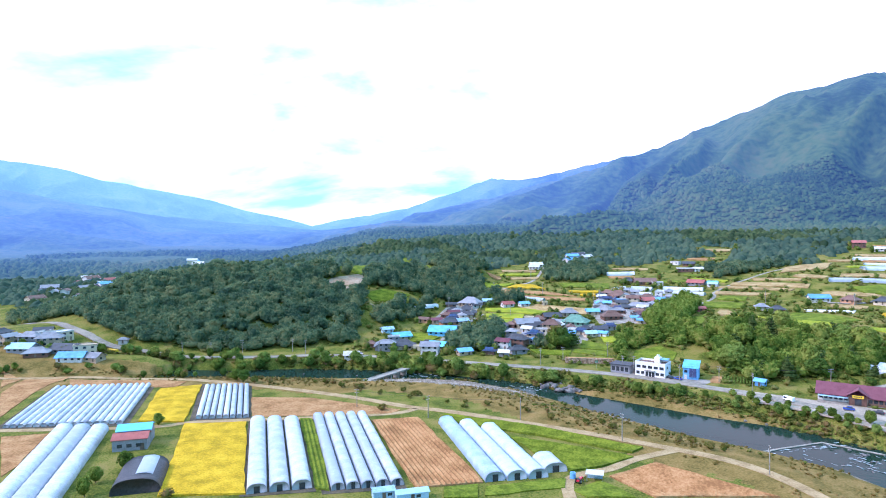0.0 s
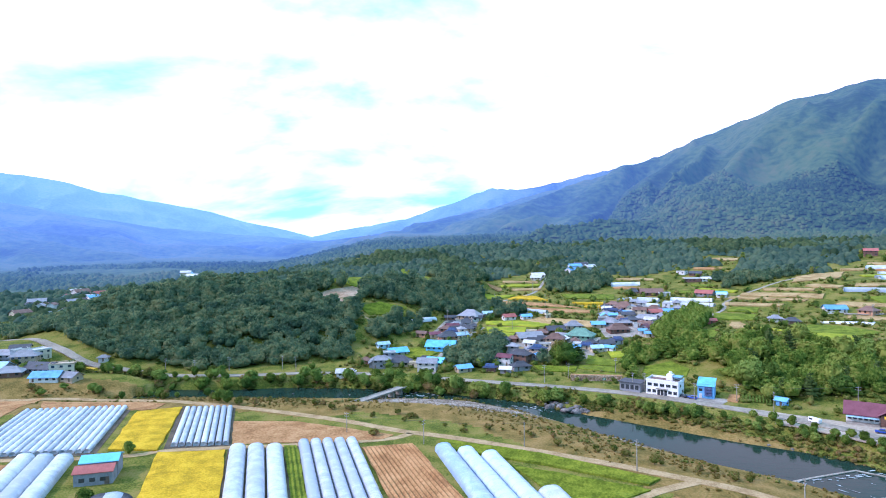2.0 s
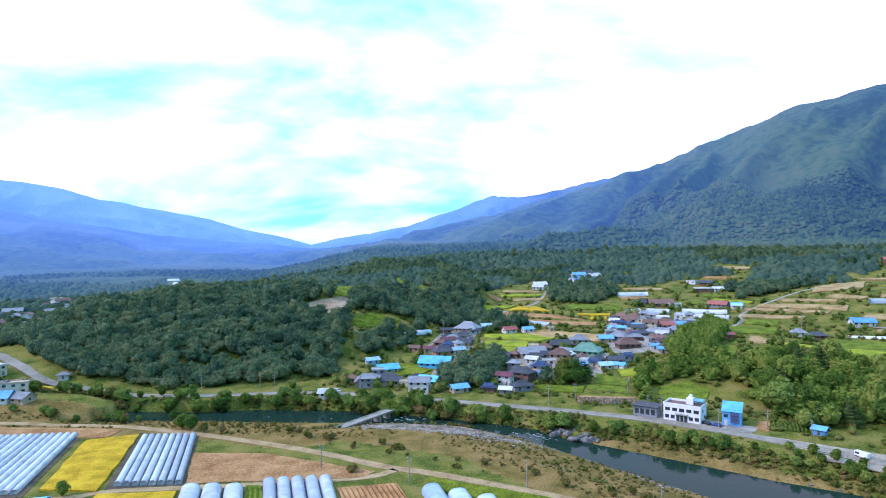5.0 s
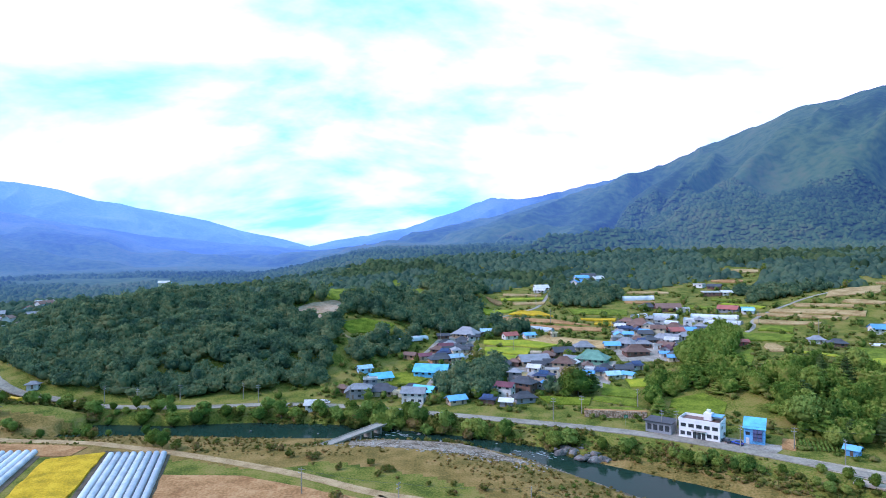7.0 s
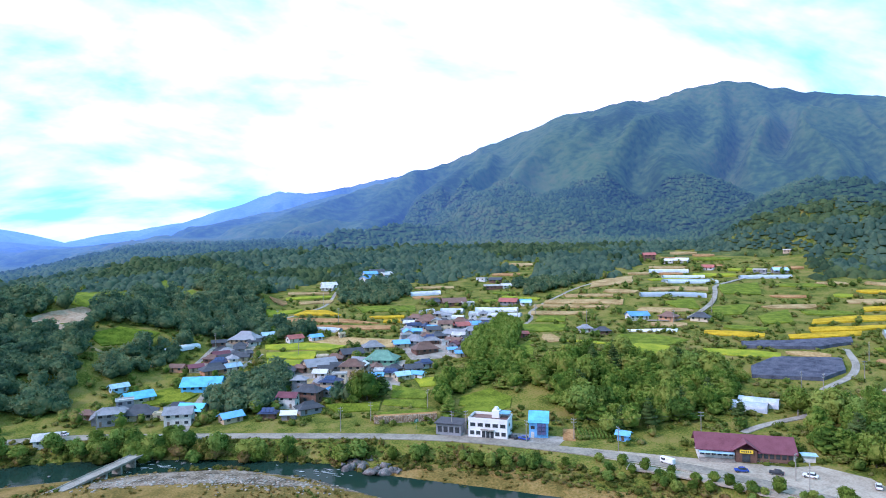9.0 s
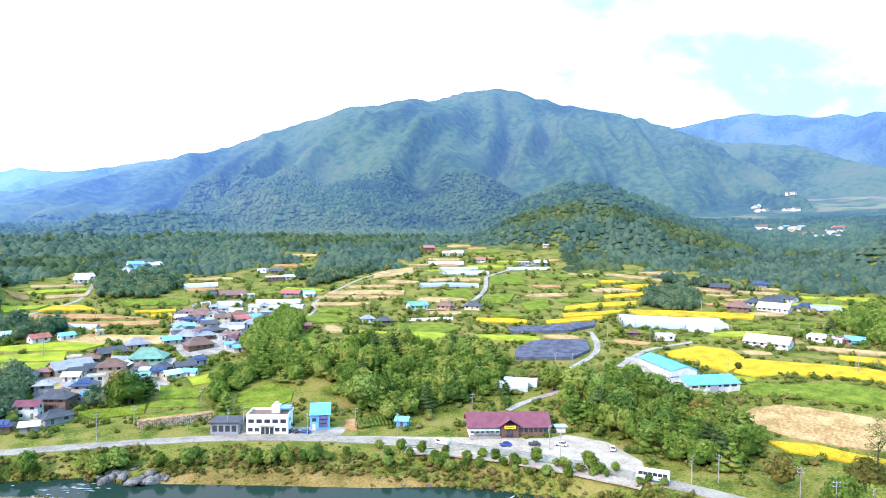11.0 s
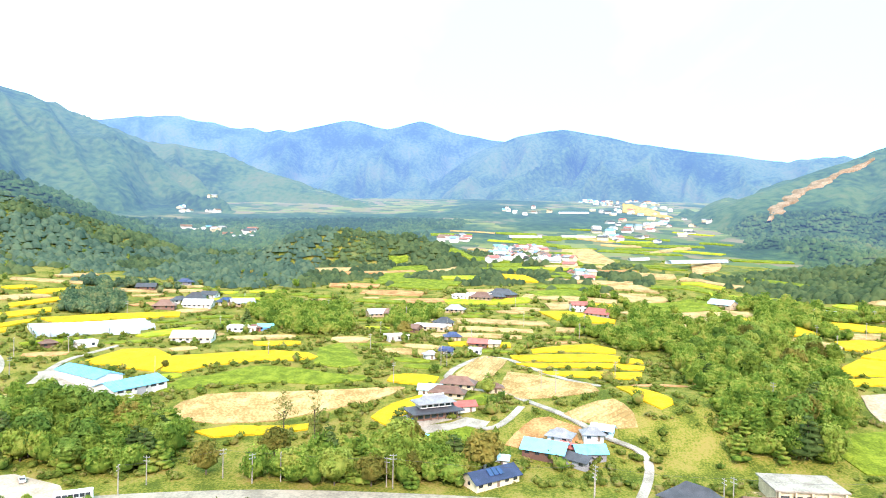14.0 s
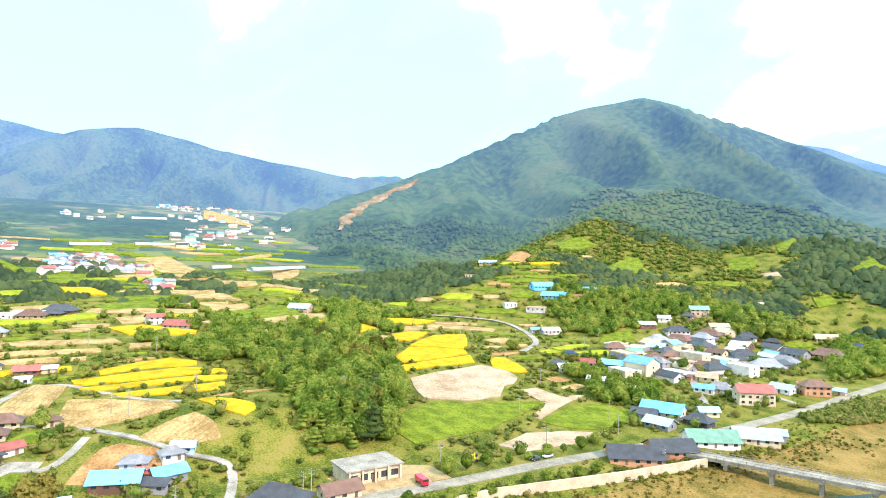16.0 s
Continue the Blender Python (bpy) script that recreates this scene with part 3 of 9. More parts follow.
def ribbon(name, line, width, mat, lift=0.12, step=4.0, flat=None, thick=0.5, width_end=None):
    """A strip that follows the land along a smoothed line, with sides that go into the ground."""
    pts = np.asarray(line, float)
    for _ in range(3):
        q = np.empty((2 * len(pts) - 2, 2))
        q[0::2], q[1::2] = 0.75 * pts[:-1] + 0.25 * pts[1:], 0.25 * pts[:-1] + 0.75 * pts[1:]
        pts = np.vstack([pts[:1], q, pts[-1:]])
    seg = np.r_[0, np.cumsum(np.hypot(*np.diff(pts, axis=0).T))]
    t = np.linspace(0, seg[-1], max(3, int(seg[-1] / step)))
    p = np.stack([np.interp(t, seg, pts[:, 0]), np.interp(t, seg, pts[:, 1])], -1)
    d = np.gradient(p, axis=0)
    d /= np.hypot(d[:, 0], d[:, 1])[:, None] + 1e-9
    side = np.stack([-d[:, 1], d[:, 0]], -1)
    w = np.linspace(width, width_end or width, len(t))[:, None] / 2
    rows = []
    mid = ground_many(p[:, 0], p[:, 1])
    left, right = p + side * w, p - side * w
    if flat is None:
        top = np.maximum(mid, np.maximum(ground_many(*left.T), ground_many(*right.T)) * 0.6 + mid * 0.4) + lift
    else:
        top = np.full(len(t), flat)
    verts = np.vstack([np.c_[left, top - thick], np.c_[left, top], np.c_[right, top], np.c_[right, top - thick]])
    n = len(t)
    faces = []
    for a in range(3):
        for k in range(n - 1):
            faces.append((a * n + k, a * n + k + 1, (a + 1) * n + k + 1, (a + 1) * n + k))
    return mesh_object(name, verts.tolist(), faces, mat, False)


water = tagged(ribbon("water", [q[:2] for q in RIVER], 38, M["water"], step=5, flat=-5.0, thick=1.0), "dark green river water reflecting the sky", "river", kind="structure")
road = tagged(ribbon("road", ROAD, 6.4, M["asphalt"], 0.25), "grey asphalt valley road along the river", "road", kind="structure")


# ---------------------------------------------------------------- builders
def part(name, bm, mat, parent=None, label="", smooth_shade=False):
    """Links a bmesh as one mesh object under a thing or a part."""
    me = bpy.data.meshes.new(name)
    bm.to_mesh(me)
    bm.free()
    me.materials.append(mat)
    if smooth_shade:
        me.polygons.foreach_set("use_smooth", [True] * len(me.polygons))
    ob = new(name, me)
    if parent is not None:
        ob.parent = parent
    if label:
        tagged(ob, label)
    return ob


def shared(name, me, parent, m=None):
    """One more object on a mesh that is already there."""
    ob = new(name, me)
    ob.parent = parent
    if m is not None:
        ob.matrix_basis = m
    return ob


def thing(name, x, y, z, turn, label, category, group=""):
    ob = new(name)
    ob.empty_display_size = 0.5
    ob.matrix_basis = pose(x, y, z, 0, 0, turn)
    return tagged(ob, label, category, group)


def box(bm, x0, x1, y0, y1, z0, z1, bevel=0.0):
    v = [bm.verts.new((x, y, z)) for z in (z0, z1) for x, y in ((x0, y0), (x1, y0), (x1, y1), (x0, y1))]
    fs = [bm.faces.new([v[k] for k in q]) for q in ((3, 2, 1, 0), (4, 5, 6, 7), (0, 1, 5, 4), (1, 2, 6, 5), (2, 3, 7, 6), (3, 0, 4, 7))]
    if bevel:
        bmesh.ops.bevel(bm, geom=list({e for f in fs for e in f.edges}), offset=bevel, segments=1, affect="EDGES")
    return bm


def boxed(*args, bevel=0.0):
    return box(bmesh.new(), *args, bevel=bevel)


def cylinder(bm, r0, r1, z0, z1, x=0, y=0, sides=8):
    m = Matrix.Translation((x, y, (z0 + z1) / 2))
    bmesh.ops.create_cone(bm, cap_ends=True, segments=sides, radius1=r0, radius2=r1, depth=z1 - z0, matrix=m)
    return bm


# where fields, houses and roads leave no room for trees: cells of 4 m
OCC_X, OCC_Y, OCC_N = -900.0, -1100.0, 650
occupied = np.zeros((OCC_N, OCC_N), bool)
gx, gy = np.meshgrid(OCC_X + 4 * np.arange(OCC_N) + 2, OCC_Y + 4 * np.arange(OCC_N) + 2, indexing="ij")


def inside_polygon(x, y, pts):
    hit = np.zeros(np.shape(x), bool)
    for (x0, y0), (x1, y1) in zip(pts, (*pts[1:], pts[0])):
        if y0 != y1:
            hit ^= ((y0 > y) != (y1 > y)) & (x < (x1 - x0) * (y - y0) / (y1 - y0) + x0)
    return hit


def occupy(pts, margin=3.0):
    c = np.mean(pts, axis=0)
    big = [(c[0] + (p[0] - c[0]) * (1 + margin / max(4, math.dist(p, c))), c[1] + (p[1] - c[1]) * (1 + margin / max(4, math.dist(p, c)))) for p in pts]
    i0, i1 = int((min(p[0] for p in big) - OCC_X) / 4) - 1, int((max(p[0] for p in big) - OCC_X) / 4) + 2
    j0, j1 = int((min(p[1] for p in big) - OCC_Y) / 4) - 1, int((max(p[1] for p in big) - OCC_Y) / 4) + 2
    i0, j0 = max(i0, 0), max(j0, 0)
    occupied[i0:i1, j0:j1] |= inside_polygon(gx[i0:i1, j0:j1], gy[i0:i1, j0:j1], big)


def is_free(x, y):
    i = np.clip(((np.asarray(x) - OCC_X) / 4).astype(int), 0, OCC_N - 1)
    j = np.clip(((np.asarray(y) - OCC_Y) / 4).astype(int), 0, OCC_N - 1)
    return ~occupied[i, j]


occupied |= (along(gx, gy, ROAD)[0] < 5.5) | (river_reach(gx, gy) < 13)

FIELD_KINDS = {
    "rice": ("rice", 0.75, 0, "ripe golden yellow rice paddy field", "rice field"),
    "paddy": ("paddy", 0.6, 0, "yellow-green rice paddy not yet ripe", "rice field"),
    "soil": ("soil", 0.15, 0, "bare brown tilled earth field", "tilled field"),
    "soilrow": ("soil", 0.4, 1.5, "brown tilled field with straight ploughed furrows", "tilled field"),
    "stubble": ("stubble", 0.3, 2.4, "pale harvested field with dry straw stubble", "harvested field"),
    "stubblerow": ("stubble", 0.25, 2.4, "pale harvested field with rows of straw", "harvested field"),
    "crop": ("crop", 0.5, 0, "bright green vegetable field on a terrace", "vegetable field"),
    "cropdark": ("crop", 0.5, 1.5, "dark green vegetable field in close rows", "vegetable field"),
    "croprow": ("crop", 0.6, 1.5, "green crop strip beside the dirt track", "vegetable field"),
    "earth": ("earth", 0.25, 0, "bare pale earth laid open by digging", "bare earth"),
    "white": ("mulch", 0.3, 0, "strip of ground under white plastic sheet", "mulched field"),
    "net": ("net", 1.6, 3.0, "field under rows of black shade netting", "shaded field"),
}
M["earth"] = material("bare_earth", [(0.28, 0.18, 0.10), (0.39, 0.28, 0.18), (0.48, 0.38, 0.27)], 12, 0.95, bump=0.7)
M["mulch"] = material("white_plastic", [(0.60, 0.60, 0.58), (0.78, 0.78, 0.76)], 3, 0.5)
M["net"] = material("shade_net", [(0.035, 0.04, 0.06), (0.07, 0.08, 0.11), (0.11, 0.12, 0.15)], 4, 0.8)


def field(kind, *pts):
    mat, lift, rows, label, category = FIELD_KINDS[kind]
    pts = [Vector((p[0], p[1])) for p in pts]
    far = math.hypot(pts[0].x - 14, pts[0].y - 97)
    lift += 0.9 if far > 600 else 0.45 if far > 420 else 0.1
    grid = 24.0 if far > 900 else 12.0 if far > 500 else 6.0
    occupy([tuple(p) for p in pts])
    edge = []
    for a, b in zip(pts, pts[1:] + pts[:1]):
        n = max(1, int((b - a).length / grid))
        for k in range(n):
            p = a.lerp(b, k / n)
            w = 0.0 if kind == "net" else 0.07 * min(grid, (b - a).length)
            edge.append((p.x + random.uniform(-w, w), p.y + random.uniform(-w, w)))
    bm = bmesh.new()
    bm.faces.new([bm.verts.new((x, y, 0)) for x, y in edge])
    bm.normal_update()
    if bm.faces and list(bm.faces)[0].normal.z < 0:
        bmesh.ops.reverse_faces(bm, faces=list(bm.faces))
    longest = max(zip(pts, pts[1:] + pts[:1]), key=lambda e: (e[1] - e[0]).length)
    u = (longest[1] - longest[0]).normalized()
    v = Vector((-u.y, u.x))
    for axis, step in ((u, grid), (v, rows / 2 if rows and far < 420 else grid)):
        s = [p.dot(axis) for p in pts]
        k = math.ceil(min(s) / step)
        while k * step < max(s):
            bmesh.ops.bisect_plane(bm, geom=bm.verts[:] + bm.edges[:] + bm.faces[:], plane_co=(*(axis * k * step), 0), plane_no=(*axis, 0))
            k += 1
    co = np.array([(p.co.x, p.co.y) for p in bm.verts])
    zs = ground_many(co[:, 0], co[:, 1]) + lift
    rim = {p for e in bm.edges if e.is_boundary for p in e.verts}
    for p, z in zip(bm.verts, zs):
        furrow = 0.0
        if rows and far < 420 and p not in rim:
            furrow = (0.5 if kind == "net" else 0.18 if kind == "stubble" else 0.34 if kind == "soilrow" else 0.28) * (1 if round(Vector(p.co[:2]).dot(v) / (rows / 2)) % 2 else -1)
        p.co.z = z + furrow - (0.25 if p in rim and kind in ("rice", "paddy", "crop") else 0)
    skirt = bmesh.ops.extrude_edge_only(bm, edges=[e for e in bm.edges if e.is_boundary])["geom"]
    for p in skirt:
        if isinstance(p, bmesh.types.BMVert):
            p.co.z -= lift + 1.2
    ob = part("field", bm, M[mat])
    return tagged(ob, label, category, kind="structure")


PAINT = {
    "blue": ((0.13, 0.37, 0.66), "bright blue"), "cyan": ((0.11, 0.45, 0.70), "light blue"), "sky": ((0.33, 0.52, 0.64), "pale blue"),
    "navy": ((0.03, 0.045, 0.10), "dark navy"), "dark": ((0.055, 0.058, 0.068), "dark grey tiled"), "grey": ((0.24, 0.245, 0.26), "grey"),
    "brown": ((0.17, 0.09, 0.065), "reddish brown"), "red": ((0.36, 0.10, 0.08), "red"), "green": ((0.14, 0.30, 0.22), "green"),
    "white": ((0.56, 0.55, 0.52), "white"), "tan": ((0.44, 0.33, 0.22), "tan"), "cream": ((0.54, 0.46, 0.32), "cream"),
    "orange": ((0.46, 0.24, 0.13), "orange brick"), "purple": ((0.16, 0.045, 0.06), "maroon"),
}
for key, (c, _) in PAINT.items():
    dim = tuple(0.72 * v for v in c)
    lit = tuple(min(0.85, 1.15 * v + 0.01) for v in c)
    M["roof_" + key] = material("roof_" + key, [dim, c, lit], 2.5, 0.55, bump=0.25, stretch=(1, 1, 1), random_value=0.2)
    M["wall_" + key] = material("wall_" + key, [dim, c, lit], 3.0, 0.85, bump=0.15, random_value=0.2)
M["pane"] = material("window_glass", [(0.02, 0.025, 0.03), (0.05, 0.06, 0.07)], 1.5, 0.12, bump=0, specular=0.6)
M["door"] = material("door_paint", [(0.10, 0.07, 0.05), (0.20, 0.15, 0.11)], 1.0, 0.6, random_value=0.4)
M["solar"] = material("solar_panel", [(0.012, 0.025, 0.09), (0.03, 0.055, 0.16)], 1.0, 0.15, bump=0, specular=0.7)
M["steel"] = material("galvanised_steel", [(0.30, 0.31, 0.32), (0.46, 0.47, 0.48)], 0.8, 0.4, metal=0.7)
M["dark_steel"] = material("dark_steel", [(0.03, 0.03, 0.035), (0.07, 0.07, 0.075)], 0.8, 0.5)


def gable_roof(w, d, h, over=0.8, rise=None, thick=0.18):
    """A pitched roof with eaves; the ridge runs along x."""
    rise = rise or 0.27 * d
    bm = bmesh.new()
    rows = []
    for x in (-w / 2 - over, w / 2 + over):
        for y, z in ((-d / 2 - over, -over * 2 * rise / d), (0, rise), (d / 2 + over, -over * 2 * rise / d)):
            rows.append((bm.verts.new((x, y, h + z)), bm.verts.new((x, y, h + z + thick))))
    a, b = rows[:3], rows[3:]
    for k in (0, 1):
        bm.faces.new((a[k][1], b[k][1], b[k + 1][1], a[k + 1][1]))
        bm.faces.new((a[k][0], a[k + 1][0], b[k + 1][0], b[k][0]))
        for s in (a, b):
            bm.faces.new((s[k][0], s[k][1], s[k + 1][1], s[k + 1][0]))
    for k in (0, 2):
        bm.faces.new((a[k][0], b[k][0], b[k][1], a[k][1]))
    bmesh.ops.recalc_face_normals(bm, faces=bm.faces[:])
    return bm


def hip_roof(w, d, h, over=1.0, rise=None, thick=0.2, flare=0.0):
    rise = rise or 0.38 * d
    bm = bmesh.new()
    o = [bm.verts.new((sx * (w / 2 + over), sy * (d / 2 + over), h - 0.15 + flare)) for sx, sy in ((-1, -1), (1, -1), (1, 1), (-1, 1))]
    l = [bm.verts.new((sx * (w / 2 + over), sy * (d / 2 + over), h - 0.15 - thick + flare)) for sx, sy in ((-1, -1), (1, -1), (1, 1), (-1, 1))]
    m = [bm.verts.new((sx * (w / 2 - d * 0.22), sy * d * 0.22, h + rise * 0.5)) for sx, sy in ((-1, -1), (1, -1), (1, 1), (-1, 1))]
    r = [bm.verts.new((s * max(0.4, w / 2 - d * 0.42), 0, h + rise)) for s in (-1, 1)]
    for k in range(4):
        n = (k + 1) % 4
        bm.faces.new((o[k], o[n], m[n], m[k]))
        bm.faces.new((l[n], l[k], o[k], o[n])[::-1])
    bm.faces.new(l[::-1])
    bm.faces.new((m[0], m[1], r[1], r[0]))
    bm.faces.new((m[2], m[3], r[0], r[1]))
    bm.faces.new((m[1], m[2], r[1]))
    bm.faces.new((m[3], m[0], r[0]))
    bmesh.ops.recalc_face_normals(bm, faces=bm.faces[:])
    return bm


def wall_shell(w, d, h, gable=0.0):
    """Outer walls that stand 1.5 m into the ground, with gable ends under a pitched roof."""
    bm = boxed(-w / 2, w / 2, -d / 2, d / 2, -1.5, h)
    if gable:
        for x in (-w / 2, w / 2 - 0.2):
            v = [bm.verts.new(p) for p in ((x, -d / 2, h), (x, d / 2, h), (x, 0, h + gable), (x + 0.2, -d / 2, h), (x + 0.2, d / 2, h), (x + 0.2, 0, h + gable))]
            bm.faces.new(v[:3])
            bm.faces.new(v[3:][::-1])
            bm.faces.new((v[0], v[2], v[5], v[3]))
            bm.faces.new((v[1], v[4], v[5], v[2]))
        bmesh.ops.recalc_face_normals(bm, faces=bm.faces[:])
    return bm


def house_base(x, y, turn, w, d):
    c, s = math.cos(radians(turn)), math.sin(radians(turn))
    corner = [(x + c * a * w / 2 - s * b * d / 2, y + s * a * w / 2 + c * b * d / 2) for a, b in ((-1, -1), (1, -1), (1, 1), (-1, 1))]
    occupy(corner, 1.6)
    return sum(ground_at(*p) for p in corner) / 4


def valley_fields(count, seed):
    """Strips of paddies and stubble on the floor of the upper valley."""
    rng = random.Random(seed)
    axis = [(430, 40), (620, 20), (800, 0), (1100, -90)]
    for _ in range(count):
        t = rng.random() * (len(axis) - 1)
        k = min(int(t), len(axis) - 2)
        p = Vector(axis[k]).lerp(Vector(axis[k + 1]), t - k)
        x, y = p.x + rng.gauss(0, 30), p.y + rng.gauss(0, 120)
        if not is_free(x, y) or math.hypot(x - 14, y - 97) < 520:
            continue
        if height(np.array([x]), np.array([y]))[0] - base_height(np.array([x]), np.array([y]))[0][0] > 9:
            continue
        a = math.atan2(y - 97, x - 14) + math.pi / 2 + rng.uniform(-0.3, 0.3)
        u, v = Vector((math.cos(a), math.sin(a))), Vector((-math.sin(a), math.cos(a)))
        w, d, c = rng.uniform(18, 42), rng.uniform(6, 14), Vector((x, y))
        field(rng.choice(("cropdark", "stubble", "stubble", "paddy", "crop", "crop", "soil", "cropdark")), *[tuple(c + u * w * sx + v * d * sy) for sx, sy in ((-1, -0.8), (0, -1), (1, -0.8), (1, 0.8), (0, 1), (-1, 0.8))])


garden = []


def house(x, y, turn, w, d, storeys, roof, wall):
    z = house_base(x, y, turn, w, d)
    garden.append((x, y, w))
    if wall == "white":
        wall = ("white", "cream", "white", "grey", "tan", "white", "brown")[int(abs(5 * x + 3 * y)) % 7]
    h = 2.6 * storeys if storeys else 2.4
    if storeys == 2 and w > 16:
        h = 6.5
    name = "warehouse" if w > 19 else "shed" if w < 5 else "house"
    words = f"{PAINT[wall][1]} walled {name} with a {PAINT[roof][1]} roof"
    if storeys == 2:
        words = "two-storey " + words
    if storeys == 0:
        words, name = "open garden pavilion with a bright blue roof", "pavilion"
    ob = thing(name, x, y, z, turn, words, name, "village houses")
    flat = roof in ("white", "cream", "tan", "orange") and (storeys == 2 or (int(x + y) % 2 == 0))
    hip = roof in ("dark", "navy", "brown", "grey", "green") and int(3 * x + y) % 3 > 0
    if storeys:
        part("wall", wall_shell(w, d, h, 0 if flat or hip else 0.27 * d), M["wall_" + wall], ob)
    else:
        for sx in (-1, 1):
            for sy in (-1, 1):
                part("post", cylinder(bmesh.new(), 0.1, 0.1, 0, h, sx * w * 0.42, sy * d * 0.42, 6), M["bark"], ob)
        hip = True
    if flat:
        bm = boxed(-w / 2 - 0.25, w / 2 + 0.25, -d / 2 - 0.25, d / 2 + 0.25, h, h + 0.22)
        for q in ((-w / 2 - 0.2, w / 2 + 0.2, -d / 2 - 0.2, -d / 2), (-w / 2 - 0.2, w / 2 + 0.2, d / 2, d / 2 + 0.2), (-w / 2 - 0.2, -w / 2, -d / 2, d / 2), (w / 2, w / 2 + 0.2, -d / 2, d / 2)):
            box(bm, *q, h + 0.22, h + 0.75)
        part("roof", bm, M["roof_" + roof], ob)
    elif hip:
        part("roof", hip_roof(w, d, h), M["roof_" + roof], ob)
    else:
        part("roof", gable_roof(w, d, h), M["roof_" + roof], ob)
    if not storeys or math.hypot(x - 14, y - 97) > 800:
        return ob
    rng = random.Random(int(x * 7 + y * 13))
    n = max(1, int(w / 3.2))
    door_at = rng.randrange(n)
    for floor in range(storeys):
        for k in range(n):
            px = -w / 2 + (k + 0.5) * w / n
            if floor == 0 and k == door_at:
                part("door", boxed(px - 0.5, px + 0.5, -d / 2 - 0.06, -d / 2 + 0.02, 0.1, 2.15), M["door"], ob)
            else:
                part("window", boxed(px - 0.75, px + 0.75, -d / 2 - 0.05, -d / 2 + 0.02, 0.95 + 2.7 * floor, 2.15 + 2.7 * floor), M["pane"], ob)
        for sx in (-1, 1):
            part("window", boxed(sx * w / 2 - 0.05, sx * w / 2 + 0.05, -0.6, 0.6, 1.0 + 2.7 * floor, 2.1 + 2.7 * floor), M["pane"], ob)
    if roof in ("navy",) and not flat:
        tilt = math.atan2(0.3 * d, d / 2)
        for k in range(3):
            p = part("solar_panel", boxed(-0.8, 0.8, -1.4, 1.4, -0.03, 0.03), M["solar"], ob)
            p.matrix_basis = pose(-1.8 + 1.8 * k, -d * 0.25, h + 0.15 * d + 0.45, math.degrees(tilt), 0, 0)
    return ob


def village(ring, step, seed, roofs):
    """Small houses packed close round narrow yards, turned about one way."""
    rng = random.Random(seed)
    xs, ys = [p[0] for p in ring], [p[1] for p in ring]
    base = rng.uniform(-25, 5)
    y = min(ys)
    while y < max(ys):
        x = min(xs) + rng.uniform(0, step)
        while x < max(xs):
            px, py = x + rng.uniform(-0.2, 0.2) * step, y + rng.uniform(-0.2, 0.2) * step
            if inside_polygon(np.array([px]), np.array([py]), ring)[0] and is_free(np.array([px, px - 2, px + 2]), np.array([py, py - 2, py + 2])).all():
                w = rng.uniform(0.62, 0.98) * step
                house(px, py, base + rng.choice((0, 0, 90)) + rng.uniform(-14, 14), w, w * rng.uniform(0.55, 0.75), rng.choice((1, 1, 1, 2)), rng.choice(roofs), rng.choice(("white", "white", "cream", "grey")))
            x += step
        y += step * 0.8


FAR_HOUSES = bmesh.new()
FAR_SLOTS = ["wall_white", "wall_cream", "roof_dark", "roof_grey", "roof_blue", "roof_brown", "roof_red", "roof_white"]


def hamlet(a, b, c, d, count):
    """Far houses strewn over the quarter between four places."""
    rng = random.Random(int(a[0] + 3 * a[1]))
    for _ in range(count):
        u, v = rng.random(), rng.random()
        x = (a[0] * (1 - v) + b[0] * v) * (1 - u) + (c[0] * (1 - v) + d[0] * v) * u
        y = (a[1] * (1 - v) + b[1] * v) * (1 - u) + (c[1] * (1 - v) + d[1] * v) * u
        w, h = rng.uniform(9, 17), rng.choice((3.2, 3.2, 6.0))
        m = pose(x, y, ground_at(x, y), 0, 0, rng.uniform(-150, 30))
        for bm, slot in ((wall_shell(w, w * 0.62, h, 0.19 * w), rng.choice((0, 0, 1))), (gable_roof(w, w * 0.62, h), rng.randrange(2, 8))):
            bm.transform(m)
            for f in bm.faces:
                f.material_index = slot
            me = bpy.data.meshes.new("tmp")
            bm.to_mesh(me)
            bm.free()
            FAR_HOUSES.from_mesh(me)
            bpy.data.meshes.remove(me)


def finish_hamlets():
    ob = part("far_houses", FAR_HOUSES, M[FAR_SLOTS[0]])
    for key in FAR_SLOTS[1:]:
        ob.data.materials.append(M[key])
    tagged(ob, "distant hamlets of small white houses", "houses", kind="stuff")


def arch(w, h, n=14):
    """Half of a tunnel's outline: upright sides that bend into a round roof."""
    out = []
    for k in range(n + 1):
        a = math.pi * k / n
        out.append((-w / 2 * math.copysign(abs(math.cos(a)) ** 0.8, math.cos(a)), h * math.sin(a) ** 0.75))
    return out


